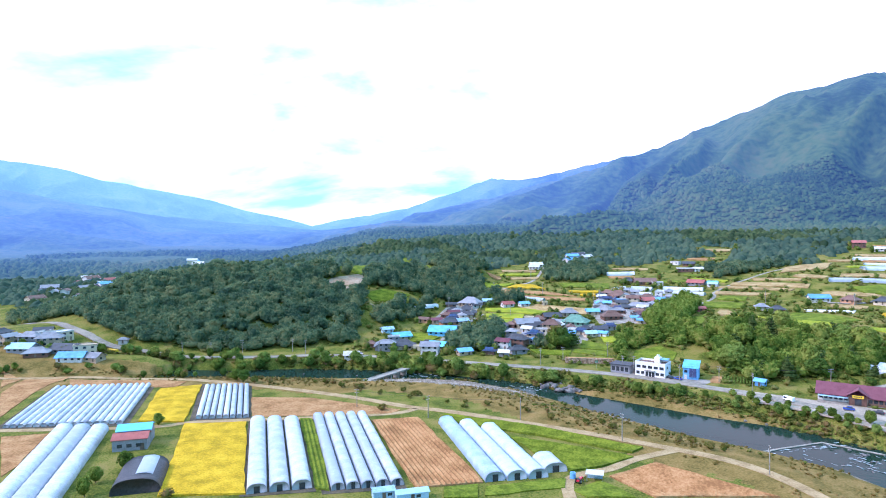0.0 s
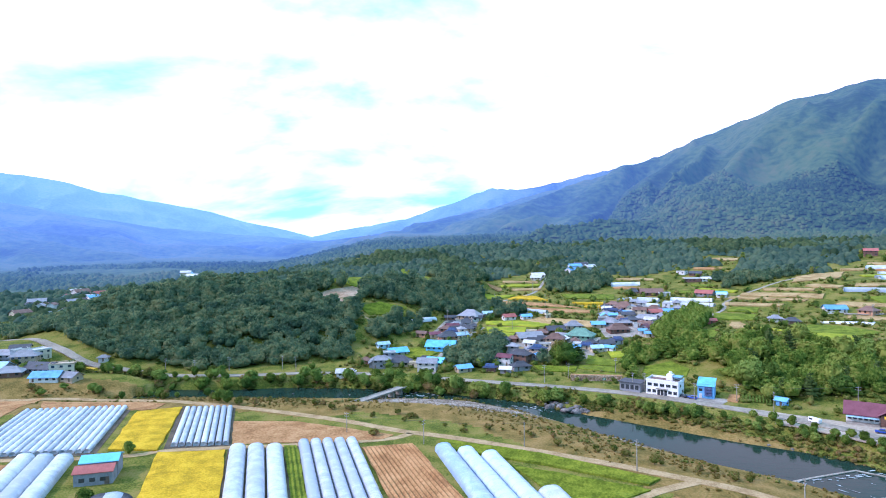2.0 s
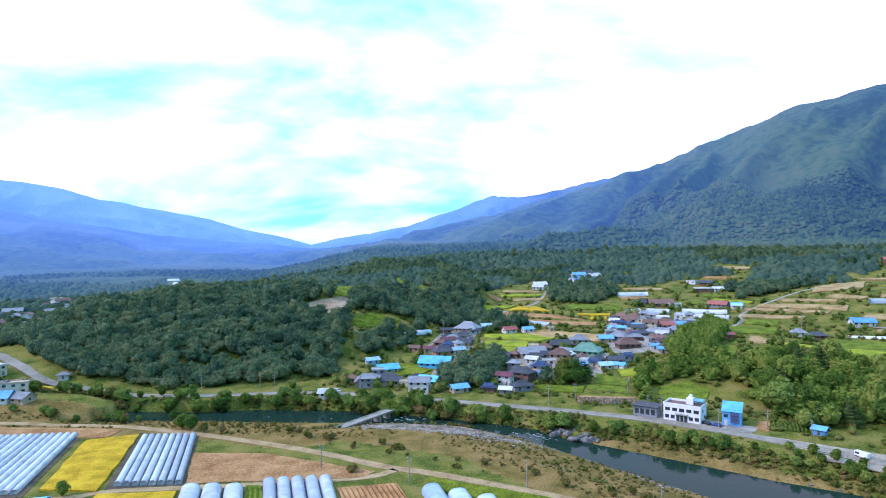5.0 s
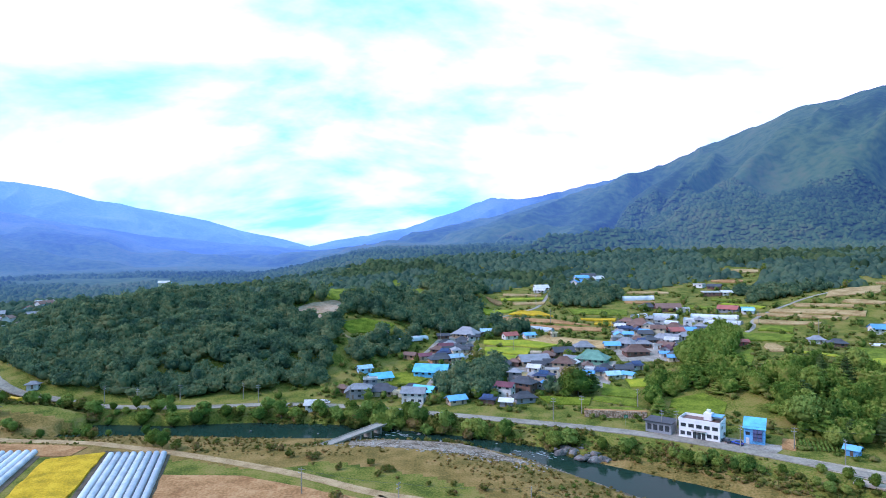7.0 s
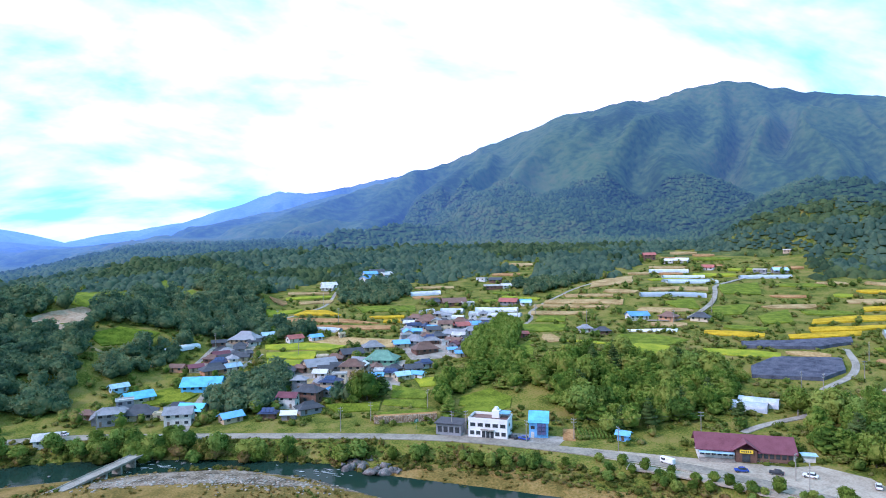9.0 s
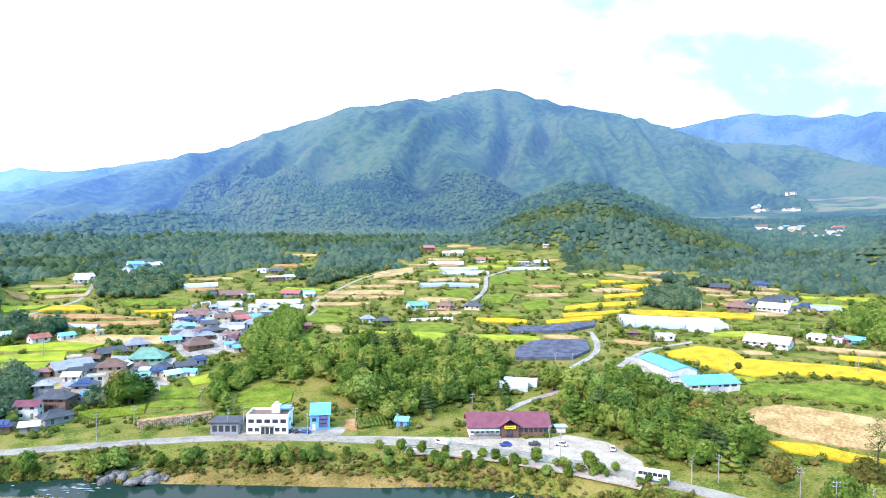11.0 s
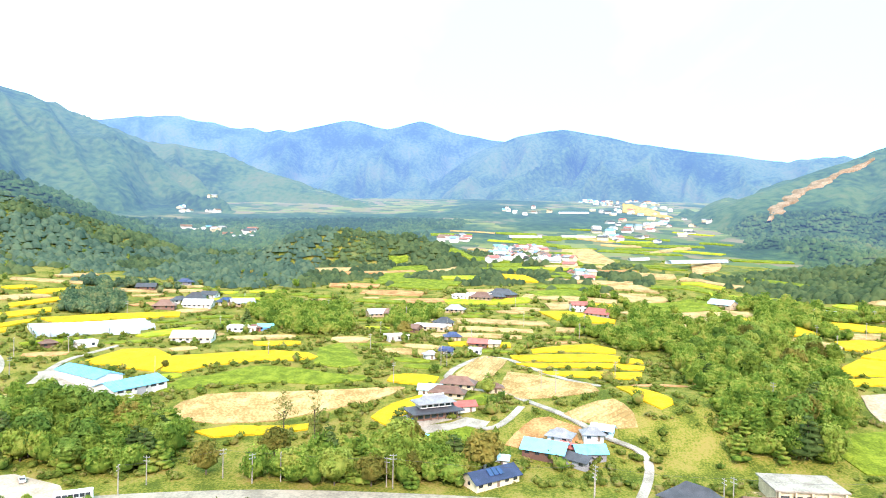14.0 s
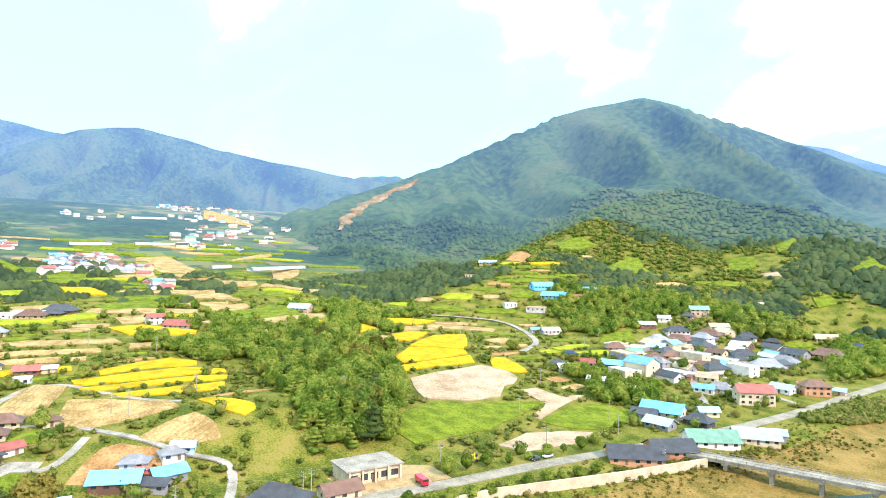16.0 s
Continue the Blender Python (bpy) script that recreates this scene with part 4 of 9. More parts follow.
def greenhouse(x, y, turn, length, w, h, label, hoops=True, ends=True, group="plastic greenhouses", z=None, level=False, film="film"):
    """A plastic tunnel: its near end at the origin, running along +y."""
    z = ground_at(x, y) if z is None else z
    if level:
        z = max(z, ground_at(x - math.sin(radians(turn)) * length, y + math.cos(radians(turn)) * length))
    ob = thing("greenhouse", x, y, z, turn, label, "greenhouse", group)
    c, s = math.cos(radians(turn)), math.sin(radians(turn))
    occupy([(x + c * a - s * b, y + s * a + c * b) for a, b in ((-w / 2, 0), (w / 2, 0), (w / 2, length), (-w / 2, length))], 3)
    prof = arch(w, h)
    n = max(2, int(length / 2.4))
    rng = random.Random(int(x * 11 + y))
    verts, faces = [], []
    for k in range(n + 1):
        yy = length * k / n
        g = ground_at(x - s * yy, y + c * yy) - z if k and not level else 0.0
        dip = -0.05 * (k % 2) + rng.uniform(-0.03, 0.03)
        for px, pz in prof:
            verts.append((px * (1 + dip * 0.3), yy, g + pz * (1 + dip * 0.6) - (0.5 if pz < 0.05 else 0)))
    m = len(prof)
    for k in range(n):
        for q in range(m - 1):
            faces.append((k * m + q, (k + 1) * m + q, (k + 1) * m + q + 1, k * m + q + 1))
    faces.append(tuple(range(m))[::-1])
    faces.append(tuple(n * m + q for q in range(m)))
    mesh_object("cover", verts, faces, M[film], True, ob)
    if ends:
        part("door", boxed(-w * 0.14, w * 0.14, -0.08, 0.05, 0, 2.1), M["pane"], ob, "dark doorway in the end of the tunnel")
    if hoops:
        bm = bmesh.new()
        prev = None
        for px, pz in arch(w + 0.12, h + 0.06, 10):
            cur = [bm.verts.new((px, yy, pz)) for yy in (-0.07, 0.07)]
            if prev:
                bm.faces.new((*prev, *cur[::-1]))
            prev = cur
        first = part("hoop", bm, M["steel"], ob)
        first.location = (0, 0.2, 0)
        for k in range(1, int(length / 3.6)):
            shared("hoop", first.data, ob, pose(0, 0.2 + 3.6 * k, ground_at(x - s * 3.6 * k, y + c * 3.6 * k) - z))
    return ob


def tunnels(a, b, w, count):
    a, b = Vector(a), Vector(b)
    length = (b - a).length
    u = (b - a) / length
    turn = math.degrees(math.atan2(-u.x, u.y))
    away = Vector((-u.y, u.x))
    if away.dot(a - Vector((14, 97))) < 0:
        away = -away
    for k in range(count):
        p = a + away * (w / 2 + k * (w + 0.6))
        greenhouse(p.x, p.y, turn, length, w, 0.42 * w, "long white plastic tunnel among terraced fields", hoops=False, ends=False, level=length > 45 and (a - Vector((14, 97))).length > 700)


# ---- fields, tunnels and houses of the valley
# fields: kind, corners
field("rice", (-127.9, 302.0), (-110.6, 309.2), (-96.4, 248.8), (-114.7, 250.7))
field("rice", (-94.9, 246.2), (-71.8, 247.6), (-52.9, 179.3), (-77.4, 179.3))
field("soil", (-80.3, 285.4), (-53.4, 283.1), (-12.2, 262.5), (-16.6, 257.1), (-59.5, 255.2), (-71.6, 254.3))
field("soilrow", (-23.2, 248.2), (-5.0, 251.1), (15.7, 185.5), (-4.7, 182.2))
field("cropdark", (27.8, 226.8), (53.3, 212.1), (65.6, 203.9), (52.9, 195.7), (42.7, 192.4), (36.4, 204.3))
field("croprow", (4.9, 255.8), (38.9, 237.6), (71.9, 212.2), (66.3, 207.8), (37.3, 227.8), (4.7, 246.0))
field("soilrow", (53.7, 188.4), (71.1, 198.3), (96.2, 171.7), (62.0, 173.1))
field("crop", (15.6, 182.0), (39.7, 187.3), (38.7, 180.7), (15.1, 175.8))
field("crop", (3.3, 182.5), (13.2, 184.3), (12.9, 175.1), (3.2, 175.4))
field("crop", (40.5, 178.9), (50.0, 185.1), (57.0, 173.3), (42.8, 173.9))
field("soil", (-157.2, 234.0), (-141.3, 238.1), (-132.8, 205.2), (-132.0, 195.9))
field("soil", (-199.5, 297.9), (-208.3, 331.0), (-188.2, 336.1), (-185.4, 302.3), (-173.9, 259.1))
field("soil", (-225.2, 339.8), (-210.8, 330.7), (-206.7, 308.8))
field("soil", (-185.4, 330.7), (-121.1, 317.2), (-122.2, 306.0), (-174.4, 310.9))
field("cropdark", (-52.0, 251.5), (-46.9, 251.2), (-28.9, 181.2), (-33.3, 183.4))
field("rice", (70.1, 579.7), (81.0, 591.3), (96.1, 586.2), (103.0, 564.7))
field("soil", (63.3, 569.8), (101.3, 550.4), (122.2, 525.8), (61.5, 555.5))
field("soil", (53.3, 548.0), (128.3, 513.5), (127.0, 504.2), (84.8, 517.7), (52.6, 539.8))
field("stubble", (69.7, 494.2), (85.3, 500.3), (120.5, 474.9), (113.4, 460.9), (78.8, 481.8))
field("paddy", (43.5, 496.1), (66.9, 491.3), (89.7, 476.3), (76.0, 469.1), (42.6, 485.6))
field("paddy", (42.6, 478.0), (70.1, 469.1), (66.4, 453.0), (41.6, 465.5))
field("paddy", (41.7, 462.9), (61.4, 452.0), (56.6, 444.0), (40.7, 452.6))
field("paddy", (51.8, 599.4), (79.8, 596.6), (70.9, 588.4), (51.0, 584.1))
field("rice", (121.2, 550.4), (156.7, 542.6), (154.5, 535.2), (122.6, 542.5))
field("rice", (127.7, 535.1), (139.9, 533.4), (137.4, 523.1), (125.1, 526.8))
field("crop", (120.6, 591.5), (165.6, 581.2), (157.7, 555.7), (120.5, 570.6))
field("paddy", (107.5, 399.9), (118.5, 395.7), (115.2, 384.5), (107.0, 386.9))
field("crop", (95.5, 395.1), (109.0, 378.7), (104.0, 370.5), (89.9, 378.6))
field("crop", (86.3, 377.1), (103.4, 368.9), (100.7, 358.8), (83.2, 371.0))
field("crop", (119.0, 364.1), (133.1, 365.5), (137.5, 350.5), (132.1, 341.9), (114.3, 355.0))
field("stubble", (48.9, 423.5), (62.4, 418.4), (59.1, 410.0), (49.8, 413.9))
field("crop", (166.6, 413.5), (192.1, 433.3), (166.4, 384.7), (158.4, 393.6))
field("stubble", (75.9, 672.8), (110.0, 659.9), (109.2, 652.4), (75.2, 663.2))
field("paddy", (72.8, 652.8), (109.6, 643.6), (108.2, 637.2), (72.2, 642.6))
field("stubble", (79.5, 629.5), (108.0, 625.2), (103.9, 614.3), (79.8, 617.6))
field("stubble", (257.5, 536.5), (298.5, 492.3), (291.6, 484.3), (251.0, 528.6))
field("stubble", (244.4, 529.6), (283.0, 487.2), (278.4, 483.7), (239.3, 523.9))
field("stubble", (232.1, 511.5), (263.7, 484.3), (258.0, 479.5), (226.6, 500.5))
field("crop", (226.6, 491.0), (243.1, 481.7), (235.9, 469.7), (219.3, 480.9))
field("crop", (208.0, 477.8), (232.6, 463.9), (221.9, 448.5), (197.4, 454.6))
field("crop", (245.0, 424.9), (262.5, 412.3), (270.2, 391.0), (247.5, 384.7), (226.4, 397.1))
field("paddy", (220.8, 388.7), (238.7, 395.0), (251.0, 380.6), (231.5, 364.4), (205.4, 366.6))
field("stubble", (335.0, 510.1), (379.0, 495.9), (369.7, 486.0), (328.0, 501.2))
field("stubble", (297.1, 469.6), (319.7, 450.5), (320.7, 444.7), (300.0, 450.4), (290.6, 467.1))
field("white", (257.1, 431.1), (283.3, 416.5), (277.6, 410.7), (254.6, 426.5))
field("crop", (398.8, 505.3), (433.0, 497.4), (402.8, 465.8), (373.6, 475.3))
field("crop", (316.3, 472.8), (343.0, 469.9), (328.2, 447.3), (316.4, 454.0))
field("crop", (337.2, 447.7), (370.5, 444.3), (342.7, 423.8), (324.5, 428.5))
field("crop", (343.9, 413.7), (377.3, 419.7), (349.6, 391.0), (331.9, 395.8))
field("stubble", (321.3, 569.0), (371.9, 579.6), (336.8, 535.1), (304.1, 546.4))
field("stubble", (278.2, 544.5), (301.8, 510.6), (298.6, 505.7), (274.6, 533.7))
field("crop", (343.4, -268.3), (340.7, -297.9), (313.8, -269.7), (323.7, -242.8))
field("stubble", (916.7, -32.1), (937.2, -76.8), (793.2, -77.7), (728.5, -48.5), (808.4, -16.6))
field("stubble", (782.3, -165.2), (792.1, -204.5), (744.0, -184.7), (676, -132))
field("stubble", (2032, -377), (1416, -340), (1386, -319), (1497, -252))
field("stubble", (890.2, -146.9), (989.2, -235.0), (935.9, -216.9), (875.9, -142.6))
field("crop", (603, 190), (727.8, 181.5), (743.9, 147.5), (704.0, 137.5), (625, 176))
field("stubble", (702.0, 144.4), (737.8, 107.8), (710.3, 107.8), (684.7, 135.7))
field("crop", (755.7, 191.4), (760.4, 168.4), (749.7, 167.6), (741.0, 186.1))
field("crop", (465.5, -402.6), (497.0, -472.2), (482.8, -480.0), (432.0, -442.3))
field("crop", (403.2, -617.2), (398.9, -645.5), (384.3, -629.5), (383.7, -587.2))
field("crop", (305.3, -569.2), (313.8, -630.0), (289.3, -605.5), (298.8, -559.9))
field("crop", (571.5, -439.4), (553.2, -467.7), (533.8, -466.2), (535.8, -414.0))
field("crop", (301.0, -490.2), (291.9, -501.5), (280.2, -490.6), (288.7, -477.1))
field("crop", (431.7, -564.5), (401.4, -569.4), (381.7, -541.3), (402.2, -523.8))
field("soil", (559.1, -351.1), (598.9, -405.5), (551.4, -381.8), (531.1, -355.4))
field("earth", (371.9, -525.0), (355.7, -531.6), (346.1, -523.4), (364.5, -521.4))
field("earth", (-94.8, 499.7), (-55.7, 526.8), (-47.5, 511.0), (-54.0, 494.4), (-75.4, 487.9))
field("crop", (-103.2, 752.9), (-57.1, 723.6), (-33.7, 551.2), (-52.7, 528.5))
field("crop", (-33.4, 790.2), (8.2, 618.9), (5.9, 593.8), (-26.8, 567.8))

field("rice", (390.7, 356.4), (413.3, 339.6), (449.6, 297.1), (434.3, 290.9), (381.0, 342.6))
field("rice", (363.6, 388.9), (392.1, 385.1), (423.8, 372.6), (412.9, 365.2), (377.5, 373.9), (352.7, 381.3))
field("rice", (343.6, 375.9), (368.1, 361.9), (389.1, 357.8), (376.9, 354.0), (360.6, 355.3), (336.6, 367.7))
field("rice", (321.5, 369.9), (339.7, 363.2), (359.4, 354.5), (351.2, 349.2), (330.9, 356.0), (314.9, 362.7))
field("rice", (421.7, 401.2), (458.0, 388.9), (445.2, 380.5), (412.0, 392.3))
field("net", (256.8, 333.7), (276.9, 338.9), (299.9, 320.3), (285.3, 307.0), (267.7, 304.0), (246.2, 322.9))
field("net", (288.2, 371.1), (310.2, 356.3), (340.3, 346.3), (332.3, 339.3), (308.9, 340.0), (282.7, 363.5))
field("rice", (307.1, 281.0), (334.5, 274.2), (340.5, 260.0), (331.1, 247.2), (317.2, 242.2), (303.2, 241.8), (304.9, 255.9), (307.2, 269.2))
field("rice", (328.7, 245.7), (338.8, 228.6), (351.0, 200.5), (347.8, 181.1), (339.8, 173.9), (333.0, 177.3), (330.8, 200.2), (318.4, 220.2), (305.4, 230.2), (305.5, 239.7))
field("crop", (276.4, 229.6), (296.3, 225.9), (304.2, 214.3), (320.2, 202.5), (320.6, 185.2), (318.5, 173.5), (311.9, 158.8), (310.9, 144.9), (303.9, 142.5), (295.9, 162.7), (297.6, 183.7), (288.9, 208.0), (277.4, 222.9))
field("crop", (359.7, 178.1), (374.4, 169.2), (342.4, 154.3), (328.6, 149.2), (321.6, 158.3), (328.1, 173.3))
field("stubblerow", (252.9, 213.0), (266.7, 212.1), (277.4, 206.0), (282.7, 189.3), (288.7, 156.2), (293.6, 124.2), (288.3, 124.7), (275.4, 135.7), (263.1, 152.6), (250.4, 168.9), (245.7, 190.2), (247.7, 203.3))
field("rice", (237.1, 194.1), (244.1, 182.6), (245.0, 167.2), (248.4, 155.4), (243.5, 154.1), (239.1, 165.3), (233.5, 185.2))
field("rice", (256.0, 133.6), (271.1, 127.8), (283.2, 115.9), (272.8, 104.7), (266.6, 110.8), (264.9, 119.2), (258.0, 121.3), (248.2, 125.8), (251.8, 130.0))
field("crop", (242.1, 110.9), (243.4, 104.3), (248.6, 94.6), (246.2, 93.0), (232.4, 95.3), (231.2, 100.6), (236.8, 108.9))
field("crop", (276.8, 98.3), (285.0, 89.1), (278.9, 85.7), (269.3, 89.4), (269.0, 96.4))
field("stubblerow", (314.6, 102.7), (340.0, 93.6), (348.7, 87.9), (341.2, 76.1), (314.1, 84.5), (302.8, 88.8), (307.3, 100.4))
field("stubblerow", (292.9, 82.7), (320.2, 77.5), (315.3, 65.9), (291.8, 43.2), (276.8, 42.4), (273.5, 60.8), (274.6, 74.5), (282.9, 82.0))
field("stubblerow", (253.4, 61.7), (261.7, 46.6), (261.7, 39.7), (247.6, 36.3), (240.0, 36.0), (240.7, 44.3), (244.4, 52.0))
field("soil", (234.6, 83.0), (242.0, 80.0), (252.6, 72.0), (252.6, 65.6), (243.5, 56.4), (237.4, 51.2), (233.4, 58.0), (233.3, 69.9), (232.0, 77.8))
field("rice", (365.7, 62.6), (380.8, 39.9), (388.6, 25.0), (373.3, 14.6), (361.8, 16.5), (363.8, 36.1), (357.2, 61.9))
field("rice", (350.4, 74.4), (354.6, 50.0), (359.0, 24.2), (348.0, 6.2), (339.1, 7.6), (342.3, 33.7), (339.6, 69.3), (343.0, 74.2))
field("rice", (334.5, 72.5), (336.8, 46.5), (337.7, 22.6), (332.4, 9.4), (323.4, 11.8), (329.7, 36.1), (328.9, 67.4))
field("rice", (321.1, 62.6), (321.4, 37.6), (317.9, 14.2), (299.1, 19.2), (306.5, 35.0), (314.8, 57.9))
field("rice", (282.4, 35.0), (280.5, 28.0), (256.1, 19.6), (251.3, 20.7), (248.1, 26.1), (257.0, 32.1))
field("rice", (378.7, 108.4), (384.8, 91.4), (381.4, 72.4), (369.4, 72.6), (370.1, 88.5), (371.3, 106.7))
field("stubble", (458.4, 127.9), (466.1, 90.6), (454.1, 44.6), (440.8, 42.3), (449.1, 90.7), (446.7, 123.5))
field("stubble", (429.9, 124.1), (436.9, 90.9), (428.3, 55.0), (417.6, 56.0), (418.7, 91.1), (416.1, 121.5))
field("stubble", (404.9, 120.8), (409.6, 91.2), (407.3, 63.9), (396.3, 64.8), (395.1, 91.3), (394.5, 116.9))
field("stubble", (434.1, 39.4), (433.9, 14.6), (422.6, 16.8), (421.4, 41.1))
field("rice", (498.8, 43.8), (499.9, 21.9), (481.4, 7.7), (467.6, -6.5), (453.9, -3.4), (457.1, 20.3), (464.6, 35.4))
field("stubble", (538.1, 35.0), (544.3, 10.5), (512.3, 11.0), (511.1, 33.7))
field("stubble", (595.9, 99.2), (601.8, 69.0), (595.7, 55.1), (569.9, 75.2), (570.3, 94.3))
field("rice", (689.7, 62.3), (679.7, 36.6), (643.9, 28.5), (644.8, 45.2), (659.9, 60.8))
field("stubble", (630.1, -17.2), (621.2, -63.6), (582.6, -69.7), (606.9, -37.6), (611.1, -13.7))
field("stubble", (590.2, -12.6), (582.2, -58.8), (565.2, -54.2), (573.0, -9.4))
field("crop", (589.0, 44.5), (608.9, 5.6), (594.4, -8.1), (570.4, 1.3), (567.7, 36.6))
field("stubble", (498.3, -52.3), (511.7, -92.8), (512.9, -118.2), (492.4, -114.3), (467.6, -71.7), (464.5, -44.2))
field("stubble", (455.2, -45.6), (459.6, -82.0), (433.4, -73.7), (434.5, -43.1))
field("rice", (473.9, -92.3), (487.1, -111.9), (442.1, -95.7), (436.4, -81.3))
field("rice", (449.0, -105.0), (454.6, -127.1), (426.9, -126.1), (414.9, -113.4), (429.8, -97.5))
field("rice", (481.8, -152.1), (472.9, -172.7), (451.6, -191.1), (443.2, -164.6), (459.8, -141.4))
field("stubble", (434.0, -141.0), (438.5, -182.5), (399.8, -211.7), (389.7, -201.5), (417.6, -175.6), (419.5, -135.0))
field("stubblerow", (410.6, -92.7), (414.9, -113.4), (390.7, -120.7), (353.3, -88.5), (373.3, -84.3))
field("rice", (407.7, -124.2), (415.2, -143.3), (406.1, -154.9), (377.9, -125.1), (383.1, -116.4))
field("rice", (379.0, -131.7), (393.7, -151.2), (386.9, -173.7), (359.1, -155.7), (342.3, -141.7), (356.8, -119.8), (361.9, -112.4))
field("rice", (338.9, -89.3), (358.7, -109.8), (350.5, -126.9), (339.7, -139.8), (330.8, -135.1), (325.8, -107.2), (323.2, -80.4))
field("rice", (318.9, -79.7), (323.5, -109.1), (327.0, -134.2), (310.9, -125.8), (311.2, -101.0), (308.5, -73.7))
field("rice", (318.4, -141.7), (314.7, -151.1), (299.4, -148.7), (283.7, -143.3), (284.6, -136.0), (298.3, -129.5))
field("earth", (296.0, -73.2), (300.2, -90.6), (306.1, -127.2), (293.9, -134.1), (277.7, -130.2), (268.4, -119.3), (266.6, -111.9), (253.0, -98.0), (252.4, -81.0), (262.5, -60.8), (274.6, -64.1))
field("crop", (242.6, -36.0), (255.6, -61.8), (248.5, -78.1), (242.5, -100.2), (237.9, -115.2), (226.3, -81.5), (220.0, -66.6), (218.8, -42.5), (218.4, -28.8), (228.6, -25.7))
field("earth", (258.0, -112.0), (257.7, -124.8), (241.2, -126.6), (238.4, -140.7), (230.4, -116.1), (220.9, -94.3), (225.0, -93.4), (235.4, -111.5))
field("crop", (218.8, -92.1), (227.6, -115.8), (226.3, -136.9), (211.3, -141.3), (201.1, -130.2), (200.1, -108.4), (209.4, -97.8))
field("earth", (204.9, -57.6), (211.3, -77.5), (206.1, -94.6), (196.2, -107.5), (192.2, -84.0), (194.8, -63.0))
field("crop", (112.3, 349.9), (125.7, 360.3), (135.5, 352.7), (131.7, 342.1), (121.9, 339.9))
field("cropdark", (-50.5, 487.4), (-36.0, 501.0), (-15.6, 498.6), (-21.3, 486.0), (-42.2, 473.7))
field("cropdark", (-16.3, 425.5), (-5.5, 431.1), (6.3, 415.9), (1.0, 408.5), (-17.6, 409.1))
field("crop", (-77.7, 527.5), (-83.0, 726.8), (-37.4, 545.6), (-52.7, 524.0))

valley_fields(150, 4)

# plastic tunnels: one end, other end, width, side by side
tunnels((312.5, 490.9), (355.4, 470.4), 6.6, 1)
tunnels((399.3, 593.2), (426.5, 571.3), 6.1, 2)
tunnels((384.1, 554.1), (417.7, 540.8), 5.1, 1)
tunnels((362.0, 520.5), (404.2, 510.7), 5.9, 2)
tunnels((434.8, 518.6), (470.0, 497.7), 6.1, 1)
tunnels((173.3, 617.7), (199.1, 613.7), 7.3, 1)
tunnels((197.9, 535.7), (224.7, 518.5), 6.6, 1)
tunnels((188.8, 526.6), (217.1, 499.6), 5.7, 1)
tunnels((172.4, 542.3), (187.0, 533.1), 7.6, 1)
tunnels((159.5, 544.1), (170.1, 545.7), 6.6, 1)
tunnels((167.3, 524.9), (180.5, 515.4), 5.7, 1)
tunnels((47.1, 532.7), (68.4, 523.2), 5.9, 1)
tunnels((70.4, 523.2), (90.8, 509.2), 5.8, 1)
tunnels((346.7, 329.5), (389.7, 284.9), 7.8, 3)
tunnels((365.7, 298.8), (375.0, 286.4), 7.8, 2)
tunnels((208, 299), (217, 287), 7.0, 1)
tunnels((215, 300), (224, 288), 7.0, 1)
tunnels((-14.2, 474.9), (7.0, 492.7), 5.8, 1)
tunnels((1020.5, 32.3), (1028.4, -16.8), 8.1, 1)
tunnels((1033.6, -48.4), (1051.5, -105.7), 8.0, 1)
tunnels((717, -122), (804.5, -217.9), 8.0, 1)
tunnels((1470, -102), (1454, -167), 9.0, 1)
tunnels((807.1, -100.3), (813.0, -125.6), 7.7, 1)
tunnels((951.5, 451.4), (952.2, 419.6), 7.1, 1)
tunnels((1017.7, 36.0), (1025.9, -10.8), 9.0, 1)
tunnels((516, -162), (499, -174), 7.0, 2)

# houses: place, turn, width, depth, storeys, roof, walls
house(154, 292, -51, 4.1, 3.2, 1, "blue", "blue")
house(9, 425, -15, 17.8, 11.7, 1, "cyan", "cyan")
house(-19, 417, 24, 11.8, 7.9, 1, "cyan", "cream")
house(-29, 434, 26, 7.4, 4.5, 1, "sky", "sky")
house(5, 391, -27, 10.3, 7.6, 1, "cyan", "white")
house(20, 374, 23, 8.3, 5.3, 1, "blue", "white")
house(35, 373, -20, 6.2, 3.9, 1, "navy", "white")
house(43, 368, -17, 5.6, 3.8, 1, "white", "white")
house(52, 374, 12, 9.4, 6.3, 1, "dark", "white")
house(-16, 394, -6, 12.1, 8.8, 1, "dark", "cream")
house(-8, 388, -12, 4.3, 3.2, 1, "cream", "cream")
house(-24, 398, 26, 7.8, 5.2, 1, "grey", "white")
house(-37, 401, -20, 5.7, 4.0, 1, "brown", "brown")
house(-4, 459, -26, 7.2, 4.5, 1, "brown", "orange")
house(14.0, 448.3, 19, 12.7, 7.8, 1, "dark", "orange")
house(32.8, 506.8, -31, 16.0, 11.7, 1, "grey", "white")
house(-5, 357, 15, 5.1, 3.4, 1, "white", "white")
house(-46, 373, 0, 7.9, 5.8, 1, "white", "white")
house(61.0, 497.5, 18, 8.9, 6.4, 1, "red", "white")
house(73.6, 495.8, 16, 7.2, 4.8, 1, "blue", "white")
house(90.2, 496.4, 9, 3.6, 3.1, 1, "cream", "cream")
house(111.7, 672.0, -25, 10.3, 7.5, 1, "white", "white")
house(13.0, 469.8, -29, 8.1, 4.9, 1, "brown", "brown")
house(19.9, 469.2, 23, 8.0, 5.1, 1, "dark", "white")
house(27.8, 467.5, -13, 8.0, 5.4, 1, "dark", "white")
